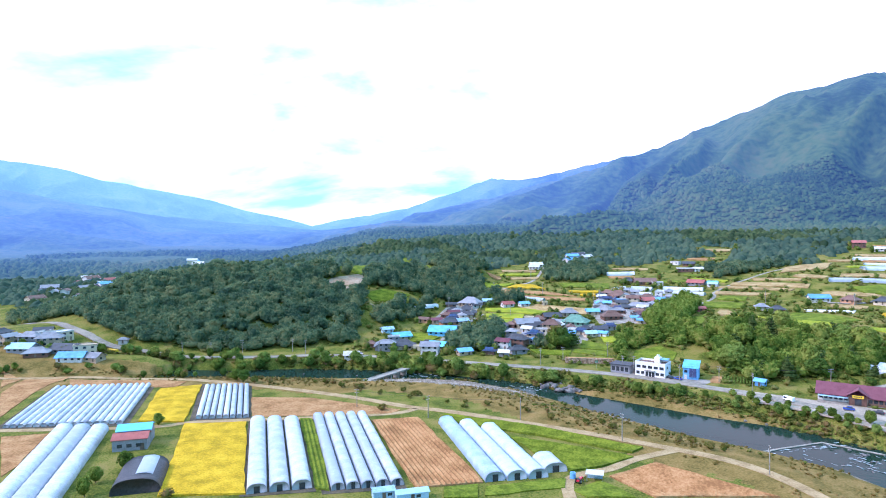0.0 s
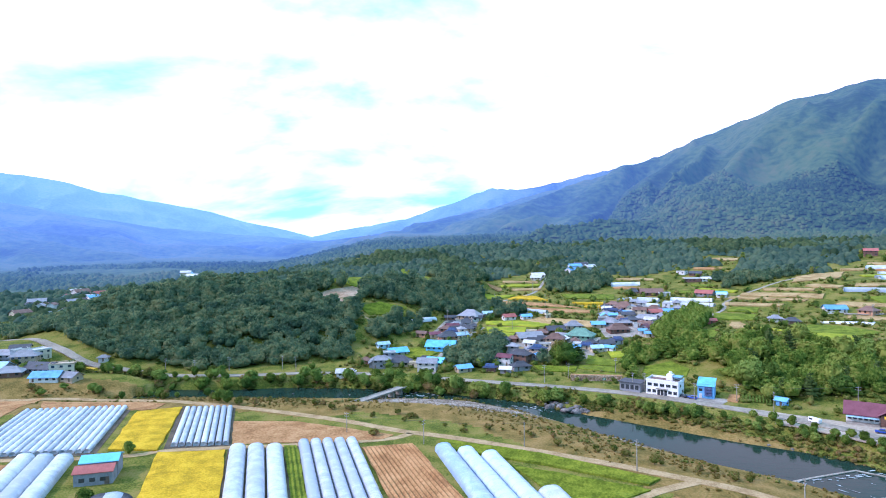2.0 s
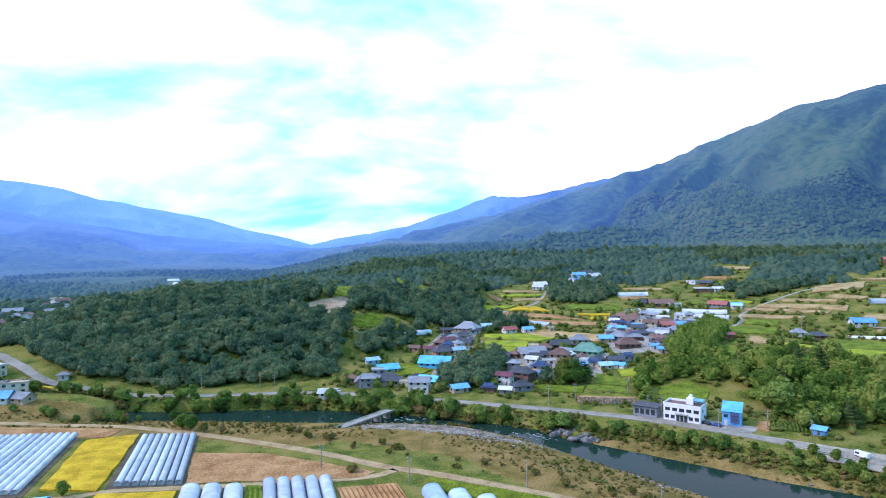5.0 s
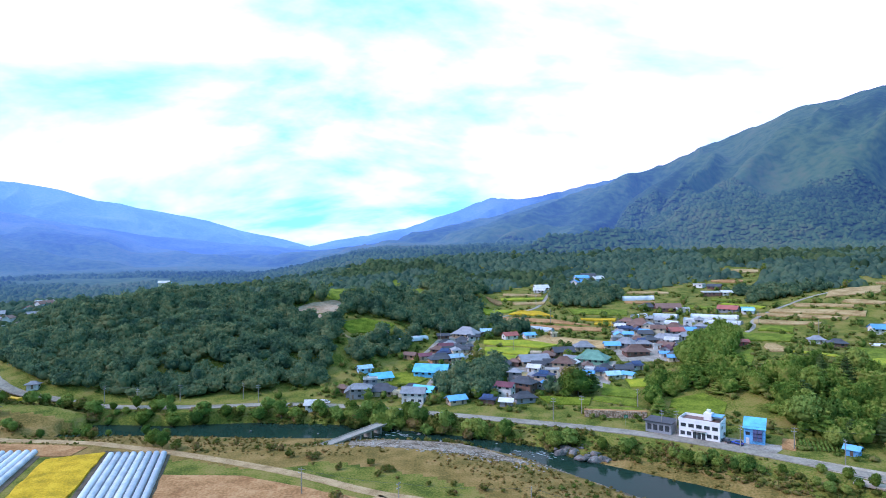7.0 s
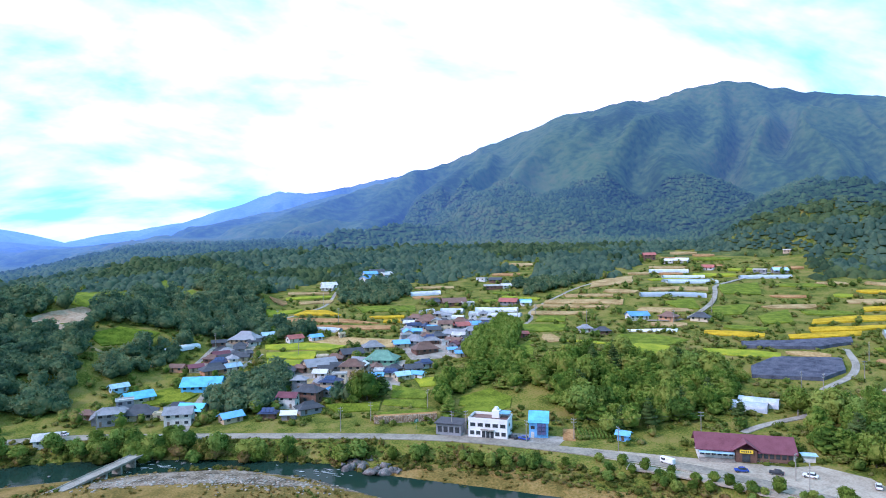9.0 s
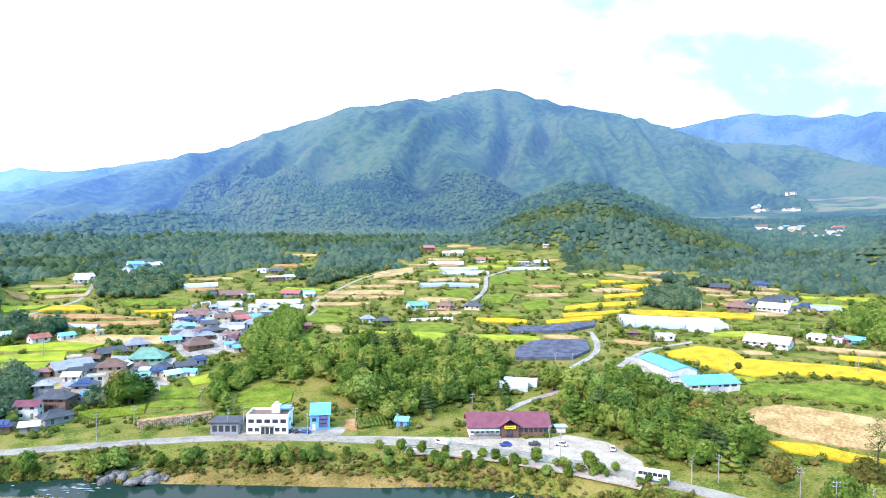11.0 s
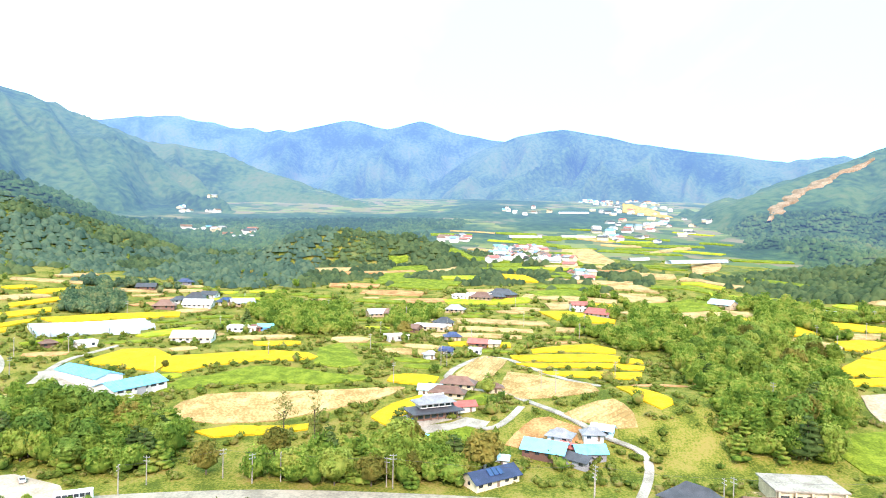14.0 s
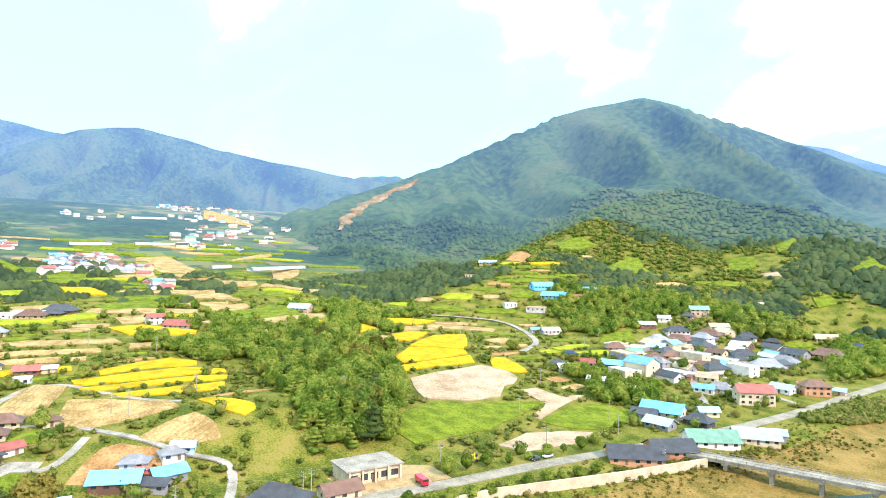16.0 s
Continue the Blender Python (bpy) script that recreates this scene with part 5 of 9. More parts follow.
house(17.0, 461.5, -11, 8.0, 5.8, 1, "navy", "white")
house(22.9, 449.9, 23, 7.7, 5.2, 1, "sky", "white")
house(32.8, 473.8, 21, 5.4, 3.8, 1, "dark", "white")
house(20.9, 482.7, 18, 7.6, 5.3, 1, "grey", "white")
house(36.7, 499.1, 16, 7.2, 4.6, 1, "dark", "white")
house(118.3, 459.9, -4, 8.6, 6.0, 1, "blue", "white")
house(127.9, 462.2, -45, 11.1, 8.2, 1, "grey", "white")
house(127.3, 442.5, 2, 13.2, 9.3, 1, "brown", "brown")
house(100.0, 434.2, -29, 16.4, 11.6, 1, "green", "green")
house(101.6, 461.2, -2, 10.9, 8.2, 1, "grey", "white")
house(87.0, 453.0, 8, 11.9, 8.2, 1, "dark", "brown")
house(70.4, 450.0, -19, 5.9, 4.2, 1, "cream", "cream")
house(76.3, 446.0, -20, 7.8, 5.6, 1, "brown", "brown")
house(66.6, 436.4, 11, 16.3, 10.4, 1, "grey", "white")
house(55.7, 434.0, -35, 6.3, 3.8, 1, "brown", "brown")
house(80.6, 420.1, -22, 10.9, 8.2, 2, "brown", "white")
house(88.2, 437.4, -40, 7.0, 4.6, 1, "grey", "white")
house(54, 388, -36, 10.8, 7.2, 2, "dark", "white")
house(39, 388, -20, 7.6, 4.6, 1, "navy", "white")
house(102, 402, 9, 7.0, 5.0, 1, "sky", "white")
house(109.7, 400.0, -45, 5.9, 3.6, 1, "blue", "white")
house(101.5, 414.1, 5, 7.3, 5.2, 1, "dark", "white")
house(118.2, 414.5, 7, 7.3, 5.3, 1, "navy", "white")
house(110.4, 410.2, -5, 8.5, 5.8, 1, "dark", "white")
house(140.1, 431.7, -9, 4.7, 3.2, 1, "blue", "white")
house(148.3, 449.7, -49, 8.9, 5.8, 1, "brown", "red")
house(148.5, 525.7, -45, 9.8, 6.0, 1, "brown", "white")
house(138.5, 500.0, 3, 9.2, 5.6, 1, "navy", "white")
house(152.9, 512.4, -34, 14.3, 10.7, 1, "brown", "cream")
house(146.7, 484.0, -7, 8.9, 6.2, 1, "dark", "white")
house(161.1, 502.3, -35, 9.4, 6.6, 1, "dark", "white")
house(162.4, 491.5, -9, 7.7, 5.0, 1, "red", "white")
house(172.6, 501.0, -36, 9.5, 6.9, 1, "brown", "white")
house(169.0, 487.3, 3, 10.7, 7.0, 1, "red", "white")
house(176.4, 487.5, -3, 9.2, 6.1, 1, "blue", "white")
house(167.2, 469.8, -2, 8.8, 6.2, 1, "grey", "white")
house(158.8, 468.9, -49, 8.8, 6.0, 1, "grey", "white")
house(184.2, 481.2, -4, 10.7, 6.8, 1, "dark", "white")
house(164.9, 453.0, -33, 8.5, 6.0, 1, "dark", "white")
house(152.1, 469.2, -35, 8.7, 6.4, 1, "grey", "white")
house(143.6, 466.0, 6, 8.6, 6.4, 1, "dark", "brown")
house(137.3, 462.8, 1, 7.1, 4.6, 1, "navy", "white")
house(143.5, 451.1, -8, 5.5, 3.3, 1, "white", "white")
house(157.6, 451.4, 3, 6.9, 5.2, 1, "dark", "white")
house(126.3, 476.5, -5, 5.8, 3.5, 1, "white", "white")
house(190.2, 443.0, -7, 5.7, 3.9, 1, "red", "red")
house(231.8, 548.1, -41, 13.6, 8.3, 1, "red", "white")
house(240.0, 534.0, -37, 7.2, 4.7, 1, "sky", "white")
house(193.5, 568.6, -9, 18.3, 11.2, 1, "brown", "white")
house(181.0, 578.4, -7, 11.1, 7.7, 1, "dark", "white")
house(202.0, 560.1, -10, 9.1, 6.5, 1, "white", "white")
house(255.5, 655.2, -51, 8.9, 6.1, 1, "white", "white")
house(264.5, 643.9, -35, 11.0, 6.6, 1, "dark", "white")
house(250.9, 617.5, -12, 16.6, 10.6, 1, "white", "white")
house(260.7, 613.2, -1, 8.3, 5.3, 1, "white", "white")
house(115.1, 686.2, 10, 13.0, 8.5, 1, "white", "white")
house(47.3, 511.3, 7, 9.1, 5.7, 1, "sky", "white")
house(232.6, 440.7, -20, 7.7, 5.6, 1, "grey", "white")
house(237.0, 428.5, -22, 8.6, 5.6, 1, "dark", "white")
house(279.7, 451.6, -12, 13.0, 8.2, 1, "blue", "white")
house(294.0, 437.8, -67, 10.1, 7.5, 1, "brown", "orange")
house(309.6, 426.3, -52, 10.9, 7.7, 1, "dark", "cream")
house(446.8, 654.0, -26, 11.8, 8.0, 2, "red", "brown")
house(451.8, 629.3, -49, 8.4, 6.1, 1, "white", "white")
house(461.0, 620.7, -55, 12.6, 8.2, 1, "white", "white")
house(451.8, 575.6, -52, 11.8, 7.9, 1, "red", "white")
house(472.7, 533.9, -56, 10.6, 6.5, 1, "white", "white")
house(484.5, 523.7, -28, 11.6, 7.5, 1, "sky", "white")
house(241.1, 537.9, -15, 7.6, 5.3, 1, "cyan", "white")
house(527.7, 361.6, -78, 14.4, 9.5, 1, "dark", "white")
house(565.3, 346.9, -81, 12.5, 7.7, 1, "navy", "white")
house(458.4, 312.8, -74, 14.4, 10.1, 1, "brown", "brown")
house(486.0, 314.8, -45, 10.8, 7.2, 1, "dark", "white")
house(501.7, 309.1, -81, 15.5, 11.1, 1, "dark", "white")
house(521, 306, -96, 12.5, 8.5, 1, "dark", "white")
house(476.1, 295.8, -82, 19.8, 11.9, 1, "white", "white")
house(496, 283, -49, 12.9, 8.1, 1, "navy", "cream")
house(494, 270, -58, 16.9, 11.0, 1, "grey", "white")
house(402, 236, -80, 17.1, 10.5, 1, "white", "white")
house(402, 229, -51, 6.9, 4.5, 1, "brown", "red")
house(366, 251, -81, 21.5, 12.0, 1, "tan", "white")
house(337.1, 295.4, -38, 9.5, 6.9, 1, "white", "white")
house(331.6, 311.9, -44, 6.4, 4.3, 1, "brown", "brown")
house(406, 223, -82, 8.6, 5.7, 1, "cyan", "blue")
house(387, 139, -59, 12.5, 8.6, 1, "white", "white")
house(412, 132, -113, 10.5, 7.7, 1, "brown", "white")
house(421, 121, -102, 21.2, 12.0, 1, "white", "white")
house(438, 113, -63, 12.1, 9.0, 1, "dark", "white")
house(470, 163, -62, 13.1, 9.8, 1, "white", "white")
house(473, 154, -58, 11.0, 7.5, 1, "brown", "white")
house(491, 107, -99, 13.6, 8.6, 1, "grey", "white")
house(371, 91, -101, 10.2, 6.9, 1, "red", "brown")
house(371, 82, -102, 6.0, 4.3, 1, "white", "white")
house(388, 106, -77, 8.9, 6.1, 1, "navy", "white")
house(351, 108, -103, 6.5, 4.7, 1, "navy", "white")
house(343, 116, -67, 6.3, 4.7, 1, "grey", "white")
house(567, 87, -66, 20.9, 12.0, 1, "white", "white")
house(568, 68, -121, 22.3, 12.0, 1, "dark", "brown")
house(228, 70, -112, 13.8, 8.8, 1, "cyan", "white")
house(226, 56, -81, 9.6, 6.5, 1, "cyan", "white")
house(221, 60, -128, 7.3, 4.8, 1, "dark", "grey")
house(238, 49, -117, 7.0, 4.3, 1, "sky", "sky")
house(229, 62, -127, 5.4, 3.4, 1, "red", "white")
house(236, 53, -89, 6.7, 4.9, 1, "grey", "white")
house(236, 64, -113, 7.7, 5.6, 1, "grey", "white")
house(353, 93, -106, 6.5, 4.2, 1, "white", "white")
house(505, 13, -80, 11.8, 8.0, 2, "red", "white")
house(483, 1, -130, 18.1, 12.0, 1, "red", "white")
house(528, -104, -139, 18.2, 12.0, 1, "sky", "white")
house(554, 86, -106, 17.9, 10.9, 1, "brown", "white")
house(558, 73, -120, 12.9, 7.9, 1, "dark", "white")
house(560, 102, -117, 15.5, 11.3, 1, "white", "white")
house(194, 32, -138, 16.0, 10.8, 1, "dark", "grey")
house(191.5, 14, -90, 11.5, 7.4, 1, "brown", "cream")
house(169, -93, -129, 19.1, 11.6, 1, "dark", "orange")
house(167, -111, -119, 16.3, 11.4, 1, "dark", "orange")
house(166, -135, -127, 19.0, 12.0, 1, "green", "white")
house(159, -155, -138, 16.8, 10.6, 1, "sky", "white")
house(157, -165, -139, 8.7, 5.8, 1, "sky", "white")
house(202, -153, -158, 18.0, 12.0, 1, "cyan", "white")
house(203, -141, -151, 10.3, 7.3, 1, "dark", "grey")
house(190, -135, -171, 11.3, 7.7, 1, "sky", "grey")
house(184, -154, -174, 11.0, 7.2, 1, "dark", "dark")
house(191, -171, -127, 8.5, 6.0, 1, "sky", "white")
house(193, -212, -130, 17.0, 11.0, 2, "red", "cream")
house(198, -249, -180, 11.3, 7.8, 1, "sky", "white")
house(187, -260, -129, 13.7, 8.3, 2, "brown", "orange")
house(192, -258, -163, 5.7, 3.9, 2, "orange", "orange")
house(217, -207, -156, 9.7, 6.3, 1, "blue", "white")
house(213, -215, -157, 12.4, 8.2, 1, "grey", "white")
house(202, -216, -177, 10.5, 6.7, 1, "white", "white")
house(328.6, -364.1, -126, 14.5, 9.3, 2, "green", "white")
house(337.6, -311.3, -122, 12.4, 7.5, 1, "sky", "brown")
house(317.2, -320.3, -119, 17.1, 10.8, 1, "dark", "white")
house(296.5, -270.0, -157, 12.1, 8.8, 1, "sky", "white")
house(293, -243, -129, 9.5, 6.2, 1, "green", "white")
house(276, -241, -122, 10.2, 7.3, 1, "brown", "orange")
house(275, -259, -132, 12.6, 7.8, 1, "brown", "orange")
house(274, -201, -149, 12.3, 7.6, 1, "cyan", "brown")
house(283, -188, -147, 9.8, 6.8, 1, "red", "white")
house(278, -167, -115, 10.7, 7.7, 1, "white", "white")
house(289, -170, -144, 7.4, 4.5, 1, "dark", "white")
house(305, -239, -127, 12.7, 8.7, 1, "brown", "white")
house(270.4, -300.8, -175, 11.3, 8.2, 1, "brown", "white")
house(250, -258, -156, 11.2, 6.7, 1, "brown", "orange")
house(241, -272, -163, 13.4, 8.5, 1, "blue", "white")
house(258.5, -312.2, -124, 15.9, 9.6, 1, "dark", "white")
house(274.6, -336.4, -177, 13.2, 9.1, 1, "white", "white")
house(231, -230, -156, 11.3, 8.2, 1, "tan", "cream")
house(236, -219, -160, 5.6, 4.0, 1, "brown", "orange")
house(233, -295, -139, 19.2, 12.0, 1, "grey", "cream")
house(248.6, -325.7, -179, 11.5, 7.0, 1, "sky", "white")
house(245.7, -352.2, -181, 16.8, 11.8, 1, "dark", "white")
house(283.3, -358.4, -159, 12.5, 9.4, 1, "dark", "white")
house(256.7, -420.5, -135, 16.8, 10.8, 1, "tan", "cream")
house(232.6, -374.6, -183, 22.2, 12.1, 1, "brown", "orange")
house(243, -163, -119, 6.7, 4.5, 1, "dark", "white")
house(253, -164, -148, 8.5, 5.4, 1, "white", "white")
house(232, -165, -120, 6.6, 4.7, 1, "white", "white")
house(306.1, -357.1, -127, 14.1, 8.6, 1, "tan", "white")
house(337.3, -331.7, -131, 9.2, 6.7, 1, "white", "white")
house(328.8, -350.5, -160, 9.1, 6.6, 1, "dark", "white")
house(304.8, -315.6, -160, 7.2, 5.4, 1, "red", "brown")
house(269.3, -367.5, -161, 10.2, 6.5, 1, "dark", "white")
house(377.3, -231.9, -112, 7.0, 5.0, 1, "blue", "white")
house(368.7, -239.4, -109, 12.8, 8.1, 1, "white", "white")
house(440.6, -259.8, -110, 10.6, 7.0, 1, "white", "white")
house(237.4, -414.3, -144, 15.9, 10.9, 1, "navy", "white")
house(301, -193, -163, 7.8, 5.1, 1, "navy", "white")
house(180, -273, -171, 5.8, 4.4, 1, "sky", "white")
house(448.3, -303.7, -108, 20.0, 12.2, 1, "cyan", "cyan")
house(421.7, -296.2, -149, 23.5, 12.4, 1, "cyan", "cyan")
house(408.5, -306.8, -116, 7.5, 5.4, 1, "red", "red")
house(412.6, -329.2, -147, 13.2, 9.7, 1, "cyan", "white")
house(418.2, -270.0, -142, 15.5, 10.4, 1, "tan", "white")
house(330.3, -366.8, -156, 14.8, 9.8, 1, "green", "white")
house(534.5, -286.0, -141, 9.8, 6.1, 1, "tan", "white")
house(855, -667, -107, 12.9, 9.2, 1, "dark", "white")
house(565.8, -332.6, -138, 18.5, 8.5, 1, "sky", "white")
house(317.5, -434.2, -125, 5.8, 4.0, 1, "white", "white")
house(-413.4, 777.1, 53, 12.1, 8.8, 1, "white", "white")
house(-370.5, 721.8, 12, 12.7, 8.0, 1, "white", "white")
house(-360.8, 631.2, 42, 6.3, 4.0, 1, "white", "white")
house(-370.2, 692.6, 53, 12.3, 8.8, 1, "grey", "grey")
house(-188.4, 394.3, 11, 5.2, 3.4, 1, "grey", "white")
house(552.4, 576.5, -58, 6.6, 4.5, 1, "white", "white")

house(285.4, 112.5, -95, 9.0, 6.0, 1, "sky", "white")
house(294.1, 100.6, -100, 14.0, 7.0, 1, "brown", "cream")
house(281.0, 104.9, -98, 14.0, 6.0, 1, "brown", "cream")
house(287.1, 84.7, -85, 5.5, 4.0, 1, "brown", "cream")
house(220.6, 85.0, -100, 4.0, 3.2, 1, "sky", "white")
house(219.0, 91.8, -100, 3.5, 3.0, 1, "cyan", "white")
house(236.5, 113.2, -117, 3.7, 3.2, 0, "blue", "blue")
house(245.7, 119.4, -76, 5.0, 4.0, 1, "cyan", "cyan")
house(263.5, 97.8, -70, 8.0, 5.0, 1, "red", "white")
house(206.6, 89.0, -54, 16.2, 7.5, 1, "navy", "cream")

house(-233.8, 369.8, -5, 14.0, 8.7, 1, "sky", "white")
house(-221.8, 362.9, 17, 12.0, 7.4, 1, "grey", "white")
house(-225.9, 382.5, 14, 13.0, 8.1, 2, "grey", "white")
house(-210.3, 372.2, -12, 16.0, 9.9, 1, "dark", "grey")
house(-198.4, 356.6, 3, 14.0, 8.7, 1, "blue", "white")
house(-198.5, 370.6, 18, 12.0, 7.4, 2, "tan", "cream")
house(-242.2, 387.9, 10, 11.0, 6.8, 1, "white", "white")
house(-229.4, 399.6, 20, 12.0, 7.4, 1, "tan", "grey")
house(-245.5, 409.5, 17, 10.0, 6.2, 1, "dark", "white")
house(-188.1, 357.1, -16, 12.0, 7.4, 1, "grey", "white")

# hamlets far off: middle, reach, how many
hamlet((1482, 794), (1345, 729), (1573, 723), (1406, 655), 12)
hamlet((1192, 643), (945.0, 528.1), (1036.7, 446.0), (980.1, 426.8), 16)
hamlet((901.8, 66.1), (771.9, 69.8), (920.1, -6.4), (777.9, 9.4), 45)
hamlet((1008.5, 145.9), (957.3, 143.0), (1012.2, 99.6), (962.2, 99.7), 10)
hamlet((905.6, 64.3), (817.3, 67.3), (914.2, -5.6), (815.5, 5.7), 28)
hamlet((806.0, 33.8), (751.4, 37.5), (798.7, -27.4), (744.9, -18.3), 18)
hamlet((1086.8, -121.3), (1042.5, -112.4), (1287, -273), (956.7, -176.7), 16)
hamlet((1617, 14), (1381, 26), (1700, -112), (1407, -76), 9)
hamlet((704.2, -6.8), (661.0, -0.6), (681.7, -29.0), (656, -25), 8)
hamlet((148.8, 735.0), (143.3, 706.2), (180.7, 722.1), (174.4, 694.6), 4)
hamlet((-392.6, 981.9), (-345.4, 866.8), (-312.2, 884.0), (-301.6, 853.7), 3)

VILLAGE_ROOFS = ("dark", "dark", "navy", "grey", "dark", "dark", "grey", "blue", "purple", "white", "brown")
village([(141.1, 526.5), (200.5, 511.2), (184.9, 466.2), (143.4, 420.7), (115.8, 430.9), (119.0, 469.7)], 8.8, 1, VILLAGE_ROOFS)
village([(18.8, 510.7), (40.5, 513.4), (33.7, 472.8), (20.9, 443.3), (4, 453)], 8.8, 2, VILLAGE_ROOFS)
village([(49.7, 443.3), (112.8, 431.9), (97, 390), (74, 385), (48, 401)], 9.2, 3, VILLAGE_ROOFS)
village([(30, 395), (59, 382), (57, 369), (29, 376)], 9, 4, VILLAGE_ROOFS)
village([(-43, 412), (7, 399), (7, 378), (-39, 382)], 11, 5, ("white", "grey", "dark", "cyan", "grey"))
village([(325, -255), (308, -350), (265, -380), (222, -330), (228, -215), (262, -190)], 18, 6, ("dark", "cream", "tan", "white", "cream", "blue", "tan", "grey", "white", "brown", "dark"))
village([(-271.5, 344.2), (-190.3, 359.7), (-200.7, 396.2), (-237.3, 421.6), (-273.1, 380.4)], 12, 7, ("grey", "white", "grey", "dark", "tan", "blue", "white"))
hamlet((965.8, -74.8), (1500, -160), (1141.2, -346.2), (1700, -420), 46)
hamlet((1700, -200), (2500, -300), (1750, -420), (2500, -520), 50)
hamlet((-401.9, 616.0), (-325.9, 601.7), (-410.8, 710.2), (-370, 780), 12)


# ---------------------------------------------------------------- trees
def ico(sub):
    bm = bmesh.new()
    bmesh.ops.create_icosphere(bm, subdivisions=sub, radius=1.0)
    v = np.array([p.co[:] for p in bm.verts])
    f = np.array([[p.index for p in q.verts] for q in bm.faces])
    bm.free()
    return v, f


ICO = {k: ico(k) for k in (1, 2, 3)}


def lumpy(sub, rng, rough=0.35):
    v, f = ICO[sub]
    r = 1 + rough * np.array([noise.noise(Vector(p) * 1.7 + Vector((rng.uniform(0, 90), 0, 0)) * 0) for p in v]) + rng.normal(0, rough * 0.33, len(v))
    return v * r[:, None], f


def join_clumps(clumps):
    vs, fs, n = [], [], 0
    for v, f in clumps:
        vs.append(v)
        fs.append(f + n)
        n += len(v)
    return np.vstack(vs), np.vstack(fs)


def leaf_spray(rng, centre, radius, count, size):
    """Loose leaf sprays round a clump, small triangles turned every way."""
    d = rng.normal(0, 1, (count, 3))
    d /= np.linalg.norm(d, axis=1)[:, None]
    p = centre + d * radius * rng.uniform(0.85, 1.25, (count, 1))
    a, b = rng.normal(0, size, (count, 3)), rng.normal(0, size, (count, 3))
    v = np.stack([p, p + a, p + b], 1).reshape(-1, 3)
    return v, np.arange(3 * count).reshape(-1, 3)


def leaf_skin(rng, centre, radius, count, size):
    """Leaf sprays that lie about along the crown's surface, so that they catch the light as it does."""
    d = rng.normal(0, 1, (count, 3))
    d[:, 2] = np.abs(d[:, 2]) * 1.1 - 0.25
    d /= np.linalg.norm(d, axis=1)[:, None]
    out = d + rng.normal(0, 0.38, (count, 3))
    a = np.cross(out, rng.normal(0, 1, (count, 3)))
    a /= np.linalg.norm(a, axis=1)[:, None] + 1e-9
    b = np.cross(out, a)
    p = centre + d * radius * rng.uniform(0.95, 1.16, (count, 1))
    s = size * rng.uniform(0.6, 1.5, (count, 1))
    v = np.stack([p + a * s, p - a * 0.6 * s + b * s, p - a * 0.6 * s - b * s], 1).reshape(-1, 3)
    return v, np.arange(3 * count).reshape(-1, 3)


def dome_crown(seed, sub, clumps, spray, tall=0.8, leaf=0.045, skin=0, lumps=0):
    """A full rounded crown for close woods: one lumpy dome with smaller clumps of leaves set into it."""
    rng = np.random.default_rng(seed)
    v, f = ICO[sub]
    shift = Vector(rng.uniform(0, 50, 3))
    r = 1 + 0.30 * np.array([noise.noise(Vector(p) * 2.1 + shift) for p in v]) + rng.normal(0, 0.05, len(v))
    body = np.array([0.38, 0.38, 0.37 * tall])
    out = [(v * r[:, None] * body + np.array([0, 0, 0.5 * tall]), f)]
    if skin:
        out.append(leaf_skin(rng, np.array([0, 0, 0.5 * tall]), body, skin, leaf))
    for k in range(clumps):
        a, e = rng.uniform(0, 2 * math.pi), rng.uniform(-0.2, 1.25)
        c = np.array([0.34 * math.cos(a) * math.cos(e), 0.34 * math.sin(a) * math.cos(e), tall * (0.5 + 0.36 * math.sin(e))])
        size = rng.uniform(0.12, 0.21)
        if k < lumps:
            w, g = lumpy(1, rng, 0.25)
            out.append((w * size * np.array([0.8, 0.8, 0.65]) + c, g))
        if spray:
            out.append(leaf_skin(rng, c, size, spray, leaf))
    return join_clumps(out)


def far_crown(seed, tall, sides=6):
    """A small rounded crown for woods far off: a crooked dome of two rings."""
    rng = np.random.default_rng(seed)
    verts = [(rng.normal(0, 0.05), rng.normal(0, 0.05), tall)]
    for r, h in ((0.30, 0.72), (0.50, 0.18)):
        for k in range(sides):
            a, q = 2 * math.pi * (k + rng.uniform(-0.3, 0.3)) / sides, r * rng.uniform(0.8, 1.2)
            verts.append((q * math.cos(a), q * math.sin(a), tall * h * rng.uniform(0.8, 1.15)))
    faces = []
    for k in range(sides):
        n = (k + 1) % sides
        faces += [(0, 1 + k, 1 + n), (1 + k, 1 + sides + k, 1 + sides + n), (1 + k, 1 + sides + n, 1 + n)]
    return np.array(verts), np.array(faces)


def pine_crown(seed, layers, sub, spray):
    rng = np.random.default_rng(seed)
    out = []
    for k in range(layers):
        lvl = k / max(1, layers - 1)
        for _ in range(3 if lvl < 0.8 else 1):
            a = rng.uniform(0, 2 * math.pi)
            r = (0.27 * (1 - lvl) + 0.03) * rng.uniform(0.5, 1.1)
            c = np.array([r * math.cos(a), r * math.sin(a), 0.22 + 0.72 * lvl])
            v, f = lumpy(sub, rng, 0.4)
            size = 0.21 * (1 - 0.55 * lvl)
            out.append((v * size * np.array([1.1, 1.1, 0.42]) + c, f))
            if spray:
                out.append(leaf_spray(rng, c, size * np.array([1.15, 1.15, 0.5]), spray, 0.04))
    return join_clumps(out)


